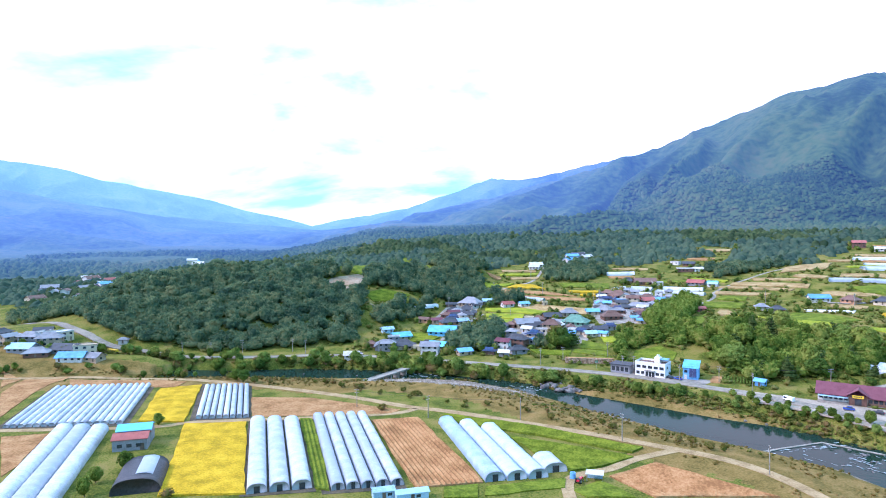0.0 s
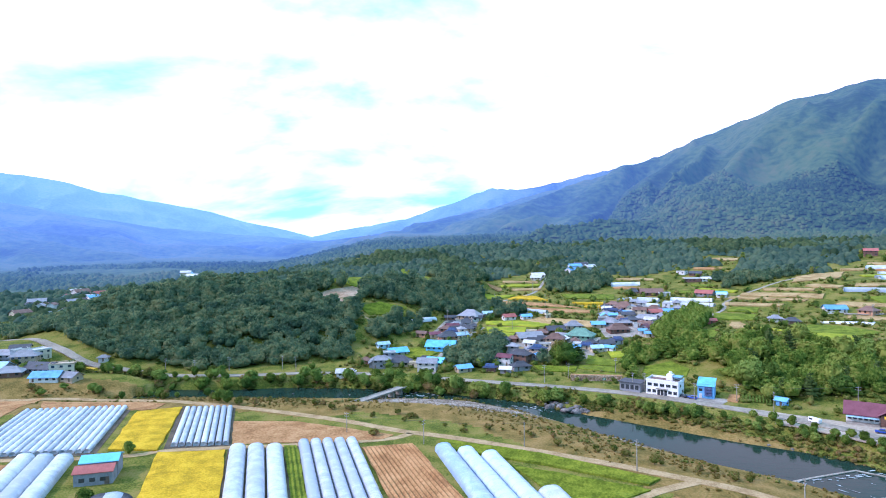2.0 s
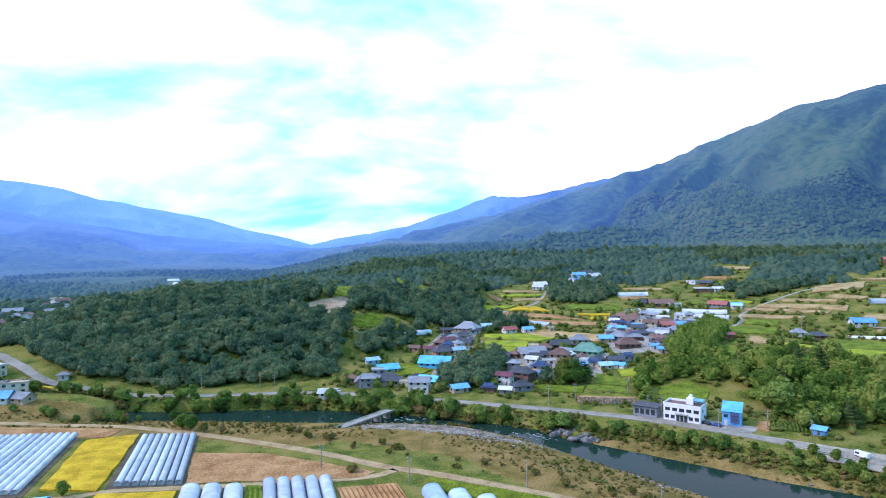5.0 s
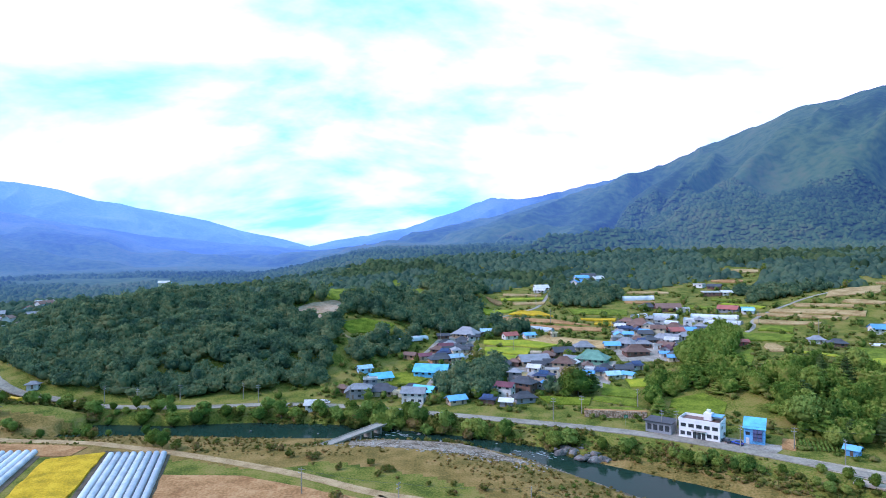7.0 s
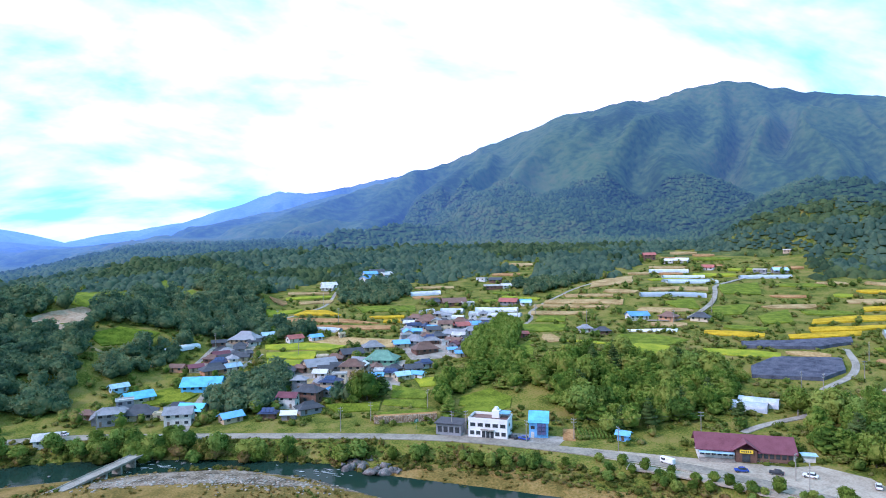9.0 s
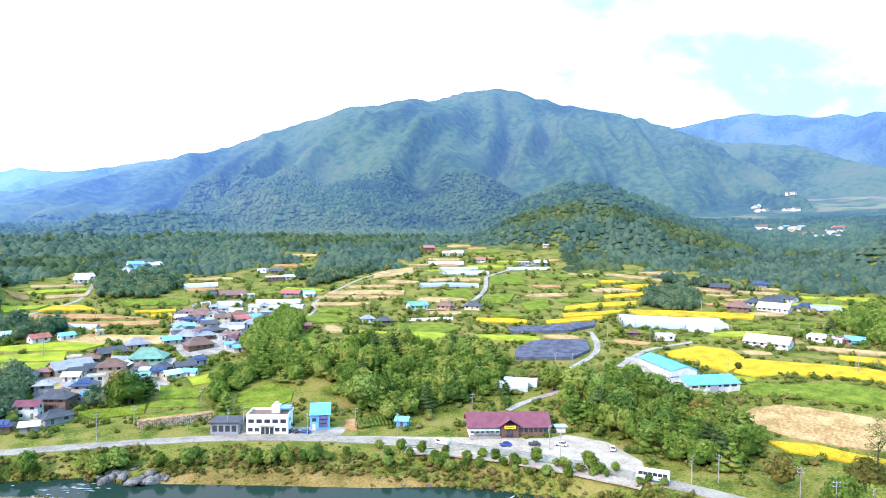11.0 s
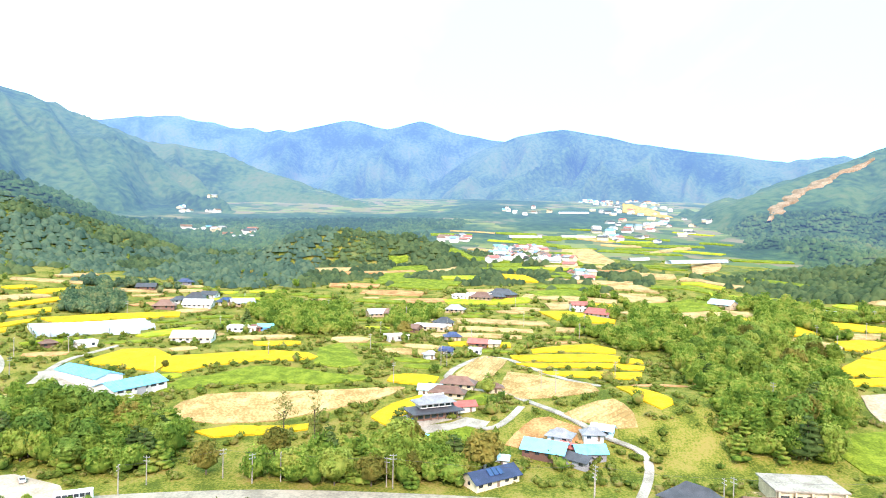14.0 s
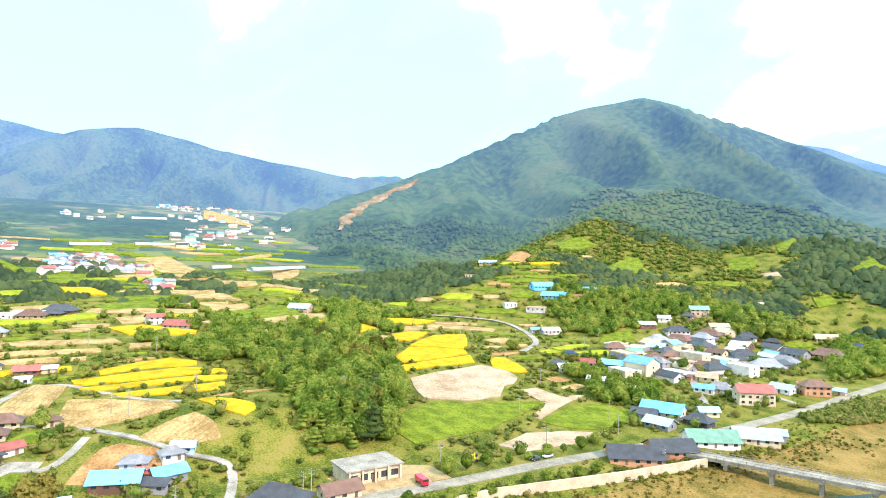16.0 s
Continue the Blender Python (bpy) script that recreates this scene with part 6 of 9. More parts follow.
def mesh_from(name, v, f, mat, smooth_shade=False):
    me = bpy.data.meshes.new(name)
    me.vertices.add(len(v))
    me.vertices.foreach_set("co", np.ascontiguousarray(v, float).ravel())
    me.loops.add(3 * len(f))
    me.loops.foreach_set("vertex_index", np.ascontiguousarray(f, np.int32).ravel())
    me.polygons.add(len(f))
    me.polygons.foreach_set("loop_start", np.arange(0, 3 * len(f), 3, dtype=np.int32))
    if smooth_shade:
        me.polygons.foreach_set("use_smooth", [True] * len(f))
    me.materials.append(mat)
    me.update(calc_edges=True)
    return me


def trunk_mesh(height_m, radius, limbs, seed):
    rng = random.Random(seed)
    bm = bmesh.new()
    cylinder(bm, radius, radius * 0.45, -0.6, height_m, sides=7)
    for _ in range(limbs):
        a, z = rng.uniform(0, 2 * math.pi), height_m * rng.uniform(0.45, 0.9)
        lean = rng.uniform(35, 60)
        m = Matrix.Translation((0, 0, z)) @ pose(0, 0, 0, 0, lean, math.degrees(a)) @ Matrix.Translation((0, 0, height_m * 0.2))
        bmesh.ops.create_cone(bm, cap_ends=True, segments=5, radius1=radius * 0.4, radius2=radius * 0.15, depth=height_m * 0.4, matrix=m)
    me = bpy.data.meshes.new("trunk")
    bm.to_mesh(me)
    bm.free()
    me.materials.append(M["bark"])
    return me


M["scrub_leaf"] = material("scrub_leaves", [(0.092, 0.134, 0.019), (0.154, 0.196, 0.033), (0.221, 0.231, 0.058), (0.269, 0.231, 0.083)], 6, 0.9, bump=0.2, detail=3, fine=8, through=0.4, spread=0.18, specular=0.08)
M["thicket_leaf"] = material("thicket_leaves", [(0.066, 0.104, 0.016), (0.120, 0.164, 0.026), (0.186, 0.207, 0.041)], 6, 0.9, bump=0.2, detail=3, fine=8, through=0.4, spread=0.18, specular=0.08)
M["bank_leaf"] = material("bank_leaves", [(0.078, 0.098, 0.016), (0.135, 0.149, 0.026), (0.207, 0.187, 0.042), (0.259, 0.170, 0.065)], 7, 0.9, bump=0.2, detail=3, fine=8, through=0.42, spread=0.18, specular=0.08)
M["leaf_mixed"] = material("garden_leaves", [(0.065, 0.119, 0.020), (0.129, 0.210, 0.033), (0.219, 0.265, 0.056), (0.283, 0.237, 0.067)], 10, 0.9, bump=0.2, detail=3, fine=4, through=0.4, spread=0.18, specular=0.08)
M["autumn_green"] = material("thin_autumn_leaves", [(0.11, 0.125, 0.028), (0.19, 0.195, 0.05), (0.28, 0.25, 0.08)], 3, 0.85, bump=0.2, through=0.45)
TREES = {}
for kind, mat, seeds in (("broad", "leaf", (1, 2, 3)), ("light", "leaf_light", (4, 5)), ("autumn", "autumn", (6,))):
    TREES[kind] = [mesh_from("crown", *dome_crown(s, 1, 20, 34, 1.05, 0.042, 90, 8), M[mat], True) for s in seeds]
TREES["pine"] = [mesh_from("crown", *pine_crown(s, 7, 1, 26), M["pine"], True) for s in (7, 8)]
TREES["bush"] = [mesh_from("crown", *dome_crown(s, 1, 8, 20, 0.75, 0.055, 40, 4), M["bank_leaf"], True) for s in (9, 10)]


def sparse_crown(seed, count):
    """A thin upright crown: leaf sprays round many small twigs, with sky between them."""
    rng = np.random.default_rng(seed)
    out = []
    for _ in range(count):
        lvl, a = rng.uniform(0, 1), rng.uniform(0, 2 * math.pi)
        r = 0.40 * math.sin(math.pi * (0.12 + 0.84 * lvl)) ** 0.8 * math.sqrt(rng.uniform(0, 1))
        out.append(leaf_spray(rng, np.array([r * math.cos(a), r * math.sin(a), 0.45 + 1.9 * lvl]), np.full(3, rng.uniform(0.06, 0.12)), 16, 0.035))
    return join_clumps(out)


TREES["poplar"] = [mesh_from("crown", *sparse_crown(s, 70), M["autumn_green"]) for s in (11, 12)]
TRUNKS = {"tree": trunk_mesh(0.55, 0.035, 4, 1), "pine": trunk_mesh(0.8, 0.028, 0, 2), "poplar": trunk_mesh(1.5, 0.04, 4, 3), "bush": trunk_mesh(0.3, 0.03, 3, 4)}
TREE_WORDS = {
    "broad": ("full dark green broadleaf tree", "tree"), "light": ("light green young broadleaf tree", "tree"), "autumn": ("broadleaf tree turning yellow and brown", "tree"),
    "pine": ("dark green pine tree with layered branches", "tree"), "bush": ("low green bush beside the track", "bush"), "poplar": ("tall sparse poplar with thin autumn leaves", "tree"),
}


def tree(kind, x, y, size, where="", z=None):
    words, category = TREE_WORDS[kind]
    z = ground_at(x, y) if z is None else z
    ob = thing("bush" if kind == "bush" else "tree", x, y, z - 0.05, random.uniform(0, 360), words + where, category, "bushes" if kind == "bush" else "trees")
    sx = size * random.uniform(0.85, 1.2)
    ob.scale = (sx, sx, size * random.uniform(0.9, 1.15))
    shared("trunk", TRUNKS.get(kind, TRUNKS["tree"]), ob)
    shared("crown", random.choice(TREES[kind]), ob)
    return ob


STUFF = [dome_crown(20 + s, 1, 15, 24, (0.85, 1.0, 1.2)[s % 3], 0.042, 60, 3) for s in range(7)] + [pine_crown(30 + s, 6, 1, 12) for s in range(3)]
MID_STUFF = [dome_crown(60 + s, 1, 8, 12, (0.8, 0.95, 1.1)[s % 3], 0.055, 24) for s in range(6)]
KNOLL_STUFF = [dome_crown(100 + s, 1, 11, 14, (0.65, 0.8, 0.95)[s % 3], 0.048, 36, 1) for s in range(6)]
FAR_STUFF = [far_crown(40 + s, (0.46, 0.58, 0.74)[s % 3]) for s in range(8)]
SCRUB = [dome_crown(50 + s, 1, 2, 9, 0.62, 0.09, 16) for s in range(6)]


def scatter(name, x, y, sizes, templates, mat, label, category="woodland"):
    """Many crowns joined into one wood."""
    z = ground_many(x, y)
    rng = np.random.default_rng(len(x))
    pick = rng.integers(0, len(templates), len(x))
    turn = rng.uniform(0, 2 * math.pi, len(x))
    vs, fs, n = [], [], 0
    for k, (v, f) in enumerate(templates):
        sel = np.where(pick == k)[0]
        if not len(sel):
            continue
        c, s = np.cos(turn[sel])[:, None], np.sin(turn[sel])[:, None]
        wide = sizes[sel][:, None] * rng.uniform(0.85, 1.2, (len(sel), 1))
        tall = sizes[sel][:, None] * rng.uniform(0.8, 1.25, (len(sel), 1))
        p = np.stack([(c * v[:, 0] - s * v[:, 1]) * wide + x[sel][:, None], (s * v[:, 0] + c * v[:, 1]) * wide + y[sel][:, None], v[:, 2] * tall + z[sel][:, None] - 0.12 * tall], -1)
        vs.append(p.reshape(-1, 3))
        fs.append((f[None] + (np.arange(len(sel)) * len(v))[:, None, None] + n).reshape(-1, 3))
        n += len(sel) * len(v)
    ob = new(name, mesh_from(name, np.vstack(vs), np.vstack(fs), mat, True))
    return tagged(ob, label, category, kind="stuff")


def jittered(x0, x1, y0, y1, step, seed):
    rng = np.random.default_rng(seed)
    x, y = np.meshgrid(np.arange(x0, x1, step), np.arange(y0, y1, step))
    x, y = x.ravel(), y.ravel()
    return x + rng.uniform(-0.75, 0.75, len(x)) * step, y + rng.uniform(-0.75, 0.75, len(x)) * step


def in_view(x, y, reach=1200):
    a = np.degrees(np.arctan2(x - 14, y - 60))
    return (a > -46) & (a < 168) & (np.hypot(x - 14, y - 97) < reach)


# ---------------------------------------------------------------- lanes and tracks
def lane(name, label, width, mat, *line, lift=0.15):
    for k in range(len(line) - 1):
        d = Vector(line[k + 1]) - Vector(line[k])
        n = Vector((-d.y, d.x)).normalized() * (width / 2 + 1)
        a, b = Vector(line[k]), Vector(line[k + 1])
        occupy([tuple(a + n), tuple(b + n), tuple(b - n), tuple(a - n)], 1.0)
    far = math.hypot(line[0][0] - 14, line[0][1] - 97)
    return tagged(ribbon(name, line, width, M[mat], lift + (0.4 if far > 420 else 0.0), step=3.0), label, "lane", kind="structure")


lane("track", "pale dirt track on the river embankment", 4.2, "dirt", (-330, 330), (-218.5, 330.3), (-175.5, 337.1), (-140, 330), (-109, 317), (-88, 310), (-36, 285), (-9, 266), (5, 261), (34, 244),
     (62, 226), (82, 211), (92, 204), (102, 192), (108, 172), (116, 120), (118, 40))
lane("track", "dirt branch track between the fields", 3.6, "dirt", (82, 210), (64, 202), (56, 194), (43, 190), (39, 183), (38, 165))
lane("track", "dirt farm track between the greenhouses", 3.4, "dirt", (-200, 240), (-163, 242), (-103, 243), (-95, 250), (-72, 251), (-14, 256), (-6, 264))
lane("lane", "concrete lane between the village houses", 3.0, "concrete", (39.6, 477.0), (22.9, 442.3), (10, 420), (5, 395), (2, 366))
lane("lane", "concrete lane climbing to the upper fields", 2.8, "concrete", (5.0, 470.5), (14.9, 500.9), (33.7, 525.7), (54.8, 564.5), (83.9, 590.4), (98.0, 602.2), (112.2, 644.0), (126.8, 690.7))
lane("lane", "pale concrete lane to the hill farm", 2.6, "concrete", (184.2, 457.2), (206.1, 474.9), (223.0, 490.4), (230.1, 514.0), (282.5, 550.8), (334.6, 570.7))
lane("lane", "pale lane winding up between the fields", 3.4, "concrete", (280.9, 443.2), (301.4, 428.8), (346.3, 454.6), (374.0, 481.7), (388.8, 499.7), (425.6, 515.5), (494.7, 531.0))
lane("lane", "curved concrete lane with a low wall", 3.3, "concrete", (310.3, 106.4), (323.2, 103.8), (336.6, 96.0), (346.4, 89.0), (345.5, 77.5), (334.3, 69.7), (313.1, 55.5), (287.1, 39.1))
lane("lane", "concrete lane below the stubble fields", 3.0, "concrete", (291.0, 82.8), (271.1, 72.5), (256.6, 63.0), (241.1, 52.6), (234.1, 45.8), (229.5, 38.7), (223.3, 36.7), (210.4, 40.8), (195.2, 47.6))
lane("lane", "concrete lane to the old house", 3.0, "concrete", (310.3, 106.4), (291.5, 97.1), (288.4, 83.0))
lane("lane", "pale lane to the old house yard", 3.0, "concrete", (265.2, 75.2), (253.9, 80.3), (245.0, 87.9), (249.5, 95.8))
lane("lane", "pale road winding up to the hamlet", 4.1, "concrete", (523.0, -169.5), (475.6, -194.1), (441.6, -220.3), (416.9, -234.5), (381.5, -227.4), (343.6, -206.0), (323.0, -172.4))
lane("lane", "concrete lane past the shade nets", 3.3, "concrete", (236.9, 278.6), (251.3, 293.9), (264.8, 298.0), (283.7, 302.0), (302.7, 314.6), (320.6, 334.5))
lane("lane", "concrete lane behind the restaurant", 3.3, "concrete", (196.2, 278.6), (206.7, 279.9), (215.6, 279.0), (224.5, 277.6), (236.9, 278.6))
lane("lane", "concrete lane past the blue warehouses", 3.3, "concrete", (275.6, 281.7), (296.5, 287.5), (312.6, 288.9), (343.4, 281.0))
lane("lane", "concrete street through the lower village", 3.7, "concrete", (176, -148), (200, -185), (230, -215), (262, -260), (291.7, -330.3))
lane("lane", "concrete cross street of the lower village", 3.0, "concrete", (176, -230), (215, -240), (262, -262), (300, -250))
lane("lane", "farm track on the wooded hill", 2.5, "dirt", (-74.6, 468.2), (-59.3, 478.1), (-28.2, 459.1), (0, 470))


lane("verge", "pale tan verge between the road and the river bank", 5.0, "lot", (140, 270.5), (152.5, 257.5), (167, 231.5), (177, 203), lift=0.3)


def yard(label, mat, *pts):
    """A paved or bare lot beside a road."""
    bm = bmesh.new()
    bm.faces.new([bm.verts.new((x, y, 0)) for x, y in pts])
    for axis in ((1, 0), (0, 1)):
        s = [p[0] * axis[0] + p[1] * axis[1] for p in pts]
        k = math.ceil(min(s) / 5)
        while 5 * k < max(s):
            bmesh.ops.bisect_plane(bm, geom=bm.verts[:] + bm.edges[:] + bm.faces[:], plane_co=(5 * k * axis[0], 5 * k * axis[1], 0), plane_no=(*axis, 0))
            k += 1
    co = np.array([v.co[:2] for v in bm.verts])
    for v, z in zip(bm.verts, ground_many(co[:, 0], co[:, 1])):
        v.co.z = z + 0.12
    bmesh.ops.recalc_face_normals(bm, faces=bm.faces[:])
    skirt = bmesh.ops.extrude_edge_only(bm, edges=[e for e in bm.edges if e.is_boundary])["geom"]
    for v in skirt:
        if isinstance(v, bmesh.types.BMVert):
            v.co.z -= 0.8
    occupy(pts, 2)
    return tagged(part("pavement", bm, M[mat]), label, "yard", kind="structure")


yard("pale tan parking lot in front of the restaurant", "lot", (122, 302), (140, 288), (160, 271), (186, 248), (194, 246), (199, 232), (193, 214), (184, 206), (176, 216), (168, 236), (152, 262), (128, 290))
yard("concrete yard round the white house", "concrete", (95, 323), (103, 330), (124, 313), (137, 303), (130, 297), (112, 309))
yard("bare yard beside the concrete building", "dirt", (188, 8), (206, 12), (206, -14), (200, -24), (187, -24))
yard("gravel bar of pale river stones", "gravel", (-24, 329), (-12, 333), (4, 332), (20, 327), (33, 314), (44, 301), (34, 301), (18, 308), (-4, 314), (-24, 319))
yard("grey concrete yards between the upper village houses", "concrete", *[(141.1, 526.5), (200.5, 511.2), (184.9, 466.2), (143.4, 420.7), (115.8, 430.9), (119.0, 469.7)])
yard("concrete yards of the roadside houses", "concrete", *[(18.8, 510.7), (40.5, 513.4), (33.7, 472.8), (20.9, 443.3), (4, 453)])
yard("concrete yards between the middle village houses", "concrete", *[(49.7, 443.3), (112.8, 431.9), (97, 390), (74, 385), (48, 401)])
yard("concrete yard of the blue warehouses", "concrete", (262, 258), (280, 280), (292, 290), (300, 284), (284, 262), (272, 250))
yard("pale yard round the old tiled house", "concrete", (247.1, 120.1), (239.8, 117.6), (242.0, 109.2), (249.2, 96.2), (246.5, 90.5), (252.0, 88.0), (256.5, 97.0), (251.4, 103.0))

# ---------------------------------------------------------------- greenhouses of the river flat
M["film_blue"] = material("blue_film", [(0.26, 0.38, 0.50), (0.38, 0.50, 0.62), (0.50, 0.60, 0.70)], 3.5, 0.35, bump=0.15, specular=0.6, random_value=0.25)
yard("dark bare strips of earth between the low tunnels", "dark_soil", (-182, 310), (-135, 317), (-117, 246), (-165, 241))
yard("dark earth under the row of white tunnels", "dark_soil", (-112, 312), (-86, 307), (-71, 252), (-95, 251))
yard("dark earth between the long greenhouses", "dark_soil", (-50, 258), (-27, 259), (-7, 182), (-31, 179))
yard("dark earth under three greenhouses", "dark_soil", (-72, 252), (-51, 254), (-33, 181), (-54, 178))
WHITE_TUNNEL = "long arched greenhouse under pale plastic film"
for k in range(3):
    greenhouse(-49.7 + 6.2 * k, 180.4 + 1.2 * k, 14.7, 70 - 1.5 * k, 5.8, 2.9, WHITE_TUNNEL, z=0)
for k in range(5):
    greenhouse(-26.8 + 4.25 * k, 181.8 + 0.6 * k, 14.3, 74 - 0.3 * k, 3.9, 2.3, WHITE_TUNNEL + " close to its neighbours", z=0)
for k, (gx0, gy0, gl) in enumerate(((19.0, 186.4, 59), (25.6, 187.2, 54), (32.2, 188.2, 48))):
    greenhouse(gx0, gy0, 12.8, gl, 6.2, 2.9, "pale blue plastic greenhouse beside the green field", z=0, film="film_blue")
for k in range(3):
    greenhouse(-118.5 + 6.9 * k, 172 - 0.6 * k, 15.8, 72, 6.2, 3.0, "long white greenhouse with a green end", z=0)
greenhouse(38.2, 192.6, 12, 10.5, 7.6, 3.0, "short plastic tunnel half covered with black cloth", hoops=False, z=0)
for k in range(16):
    f = k / 15
    greenhouse(-162.6 + 41.5 * f, 245.2 + 3.4 * f, 14.2, 64, 2.15, 1.5, "low plastic tunnel in a close row", hoops=False, ends=False, z=0)
for k in range(8):
    f = k / 7
    greenhouse(-92.4 + 18.6 * f, 253.8 + 0.6 * f, 15.5, 54, 2.2, 1.6, "low white plastic tunnel beside the ripe rice", hoops=False, ends=False, z=0)
for k in range(4):
    net = thing("shade_cover", -24.7 + 4.25 * k, 182.5 + 0.6 * k, 0, 14.3, "black cloth laid between two greenhouses", "shade cloth", "shade cloths")
    part("cloth", boxed(-0.5, 0.5, 0, 72, 0.5, 0.62), M["dark_steel"], net)


def dark_greenhouse():
    ob = thing("greenhouse", -84.5, 181.5, 0, 15, "broad greenhouse under torn black cloth and white film", "greenhouse", "plastic greenhouses")
    for name, mat, x0, w, h, l0, l1 in (("cover", "dark_steel", 0, 13.5, 4.4, 0, 20), ("film_patch", "film", 1.2, 8.6, 4.62, 4, 19.5)):
        bm = bmesh.new()
        prof = arch(w, h)
        rows = [[bm.verts.new((x0 + px, y, pz + (0 if name == "cover" else -0.02))) for px, pz in prof] for y in np.linspace(l0, l1, 8)]
        for a, b in zip(rows[:-1], rows[1:]):
            for k in range(len(prof) - 1):
                bm.faces.new((a[k], b[k], b[k + 1], a[k + 1]))
        bm.faces.new(rows[0][::-1]), bm.faces.new(rows[-1])
        part(name, bm, M[mat], ob, smooth_shade=True)


dark_greenhouse()


def farm_shed():
    ob = thing("shed", -104.5, 224.5, 0, 14, "grey farm shed with a blue and a red roof", "shed")
    for name, mat, y0, y1, h in (("roof", "roof_red", -7, -0.2, 4.0), ("roof", "roof_blue", 0.2, 8, 4.9)):
        r = part(name, gable_roof(11, y1 - y0, h, 0.4, 1.3), M[mat if mat != "roof_blue" else "roof_cyan"], ob, "red sheet roof" if "red" in mat else "light blue sheet roof")
        r.location = (0, (y0 + y1) / 2, 0)
        wl_ = part("wall", wall_shell(11, y1 - y0 - 0.3, h, 1.2), M["wall_grey"], ob)
        wl_.location = (0, (y0 + y1) / 2, 0)
    for k in range(3):
        part("window", boxed(-4 + 3 * k, -2.4 + 3 * k, -7.0, -6.8, 1.2, 2.4), M["pane"], ob)
    part("door", boxed(3.2, 4.6, -7.0, -6.8, 0, 2.4), M["door"], ob)


farm_shed()

# ---------------------------------------------------------------- buildings of their own shape
def windows_row(ob, x0, x1, y, z0, z1, n, frame=True):
    for k in range(n):
        a = x0 + (x1 - x0) * (k + 0.15) / n
        b = x0 + (x1 - x0) * (k + 0.85) / n
        wn_ = part("window", boxed(a, b, y - 0.04, y + 0.04, z0, z1), M["pane"], ob)
        if frame:
            part("sill", boxed(a - 0.1, b + 0.1, y - 0.14, y + 0.02, z0 - 0.14, z0 - 0.02), M["wall_white"], wn_)


def white_house():
    z = house_base(112.5, 318, -37.7, 16, 9)
    ob = thing("house", 112.5, 318, z, -37.7, "white two-storey concrete house with a flat roof terrace", "house")
    part("wall", boxed(-7.5, 7.5, -4.5, 4.5, -1.5, 6.2, bevel=0.05), M["fresh_white"], ob)
    bm = bmesh.new()
    for q in ((-7.6, 7.6, -4.6, -4.35), (-7.6, 7.6, 4.35, 4.6), (-7.6, -7.35, -4.35, 4.35), (7.35, 7.6, -4.35, 4.35)):
        box(bm, *q, 6.2, 7.2)
    part("parapet", bm, M["fresh_white"], ob)
    part("roof", boxed(-7.34, 7.34, -4.34, 4.34, 6.2, 6.3), M["roof_brown"], ob, "reddish roof terrace")
    part("stair_house", boxed(0.5, 3.4, 0.2, 3.6, 6.3, 9.0), M["fresh_white"], ob)
    part("water_tank", cylinder(bmesh.new(), 0.8, 0.8, 9.0, 10.1, 2, 2, 12), M["fresh_white"], ob)
    part("canopy", boxed(3.6, 7.4, -1, 4, 8.3, 8.42), M["roof_blue"], ob, "blue sheet canopy")
    for sx in (3.8, 7.2):
        part("canopy_post", cylinder(bmesh.new(), 0.06, 0.06, 6.3, 8.3, sx, -0.8, 6), M["steel"], ob)
    windows_row(ob, -7.2, 7.2, -4.52, 4.0, 5.3, 5)
    windows_row(ob, -7.2, -2.5, -4.52, 0.9, 2.3, 2)
    windows_row(ob, 2.5, 7.2, -4.52, 0.9, 2.3, 2)
    for k in range(3):
        part("door", boxed(-2.2 + 1.6 * k, -0.9 + 1.6 * k, -4.6, -4.45, 0, 2.4), M["pane"], ob, "dark glass shop door")
    part("balcony", boxed(-2.6, 2.6, -5.7, -4.5, 2.9, 3.1), M["concrete"], ob)
    side = part("window", boxed(7.48, 7.55, -2, -0.4, 4.0, 5.2), M["pane"], ob)
    part("window", boxed(7.48, 7.55, 1, 2.6, 1.0, 2.3), M["pane"], ob)
    annex = thing("annex", 99.8, 326.5, ground_at(99.8, 326.5), -37.7, "low dark annex with a flat grey roof", "annex")
    part("wall", boxed(-5, 5, -4, 4, -1, 4.2), M["wall_grey"], annex)
    part("roof", boxed(-5.6, 5.6, -4.8, 4.4, 4.2, 4.5), M["roof_dark"], annex)
    windows_row(annex, -4.6, 4.6, -4.03, 1.0, 3.2, 4, False)


white_house()


def blue_house():
    z = house_base(128.7, 309.7, -30, 7, 7)
    ob = thing("house", 128.7, 309.7, z, -30, "tall blue sheet-metal house with solar panels", "house")
    bm = boxed(-3.5, 3.5, -3.5, 3.5, -1, 5.6)
    for v in bm.verts:
        if v.co.z > 5 and v.co.y > 0:
            v.co.z = 8.0
    part("wall", bm, M["wall_blue"], ob)
    bm = boxed(-3.9, 3.9, -4.0, 3.9, 5.55, 5.7)
    for v in bm.verts:
        if v.co.y > 0:
            v.co.z += 2.55
    part("roof", bm, M["roof_cyan"], ob, "light blue sheet roof")
    for k in range(2):
        for q in range(3):
            p = part("solar_panel", boxed(-0.75, 0.75, -0.95, 0.95, -0.04, 0.04), M["solar"], ob)
            p.matrix_basis = pose(0.3 + 1.6 * k, -3.75, 2.2 + 1.4 * q, 62, 0, 0)
    part("door", boxed(-2.8, -1.6, -3.6, -3.45, 0, 2.2), M["wall_white"], ob)
    part("window", boxed(-2.9, -1.4, -3.58, -3.46, 3.2, 4.4), M["pane"], ob)


blue_house()


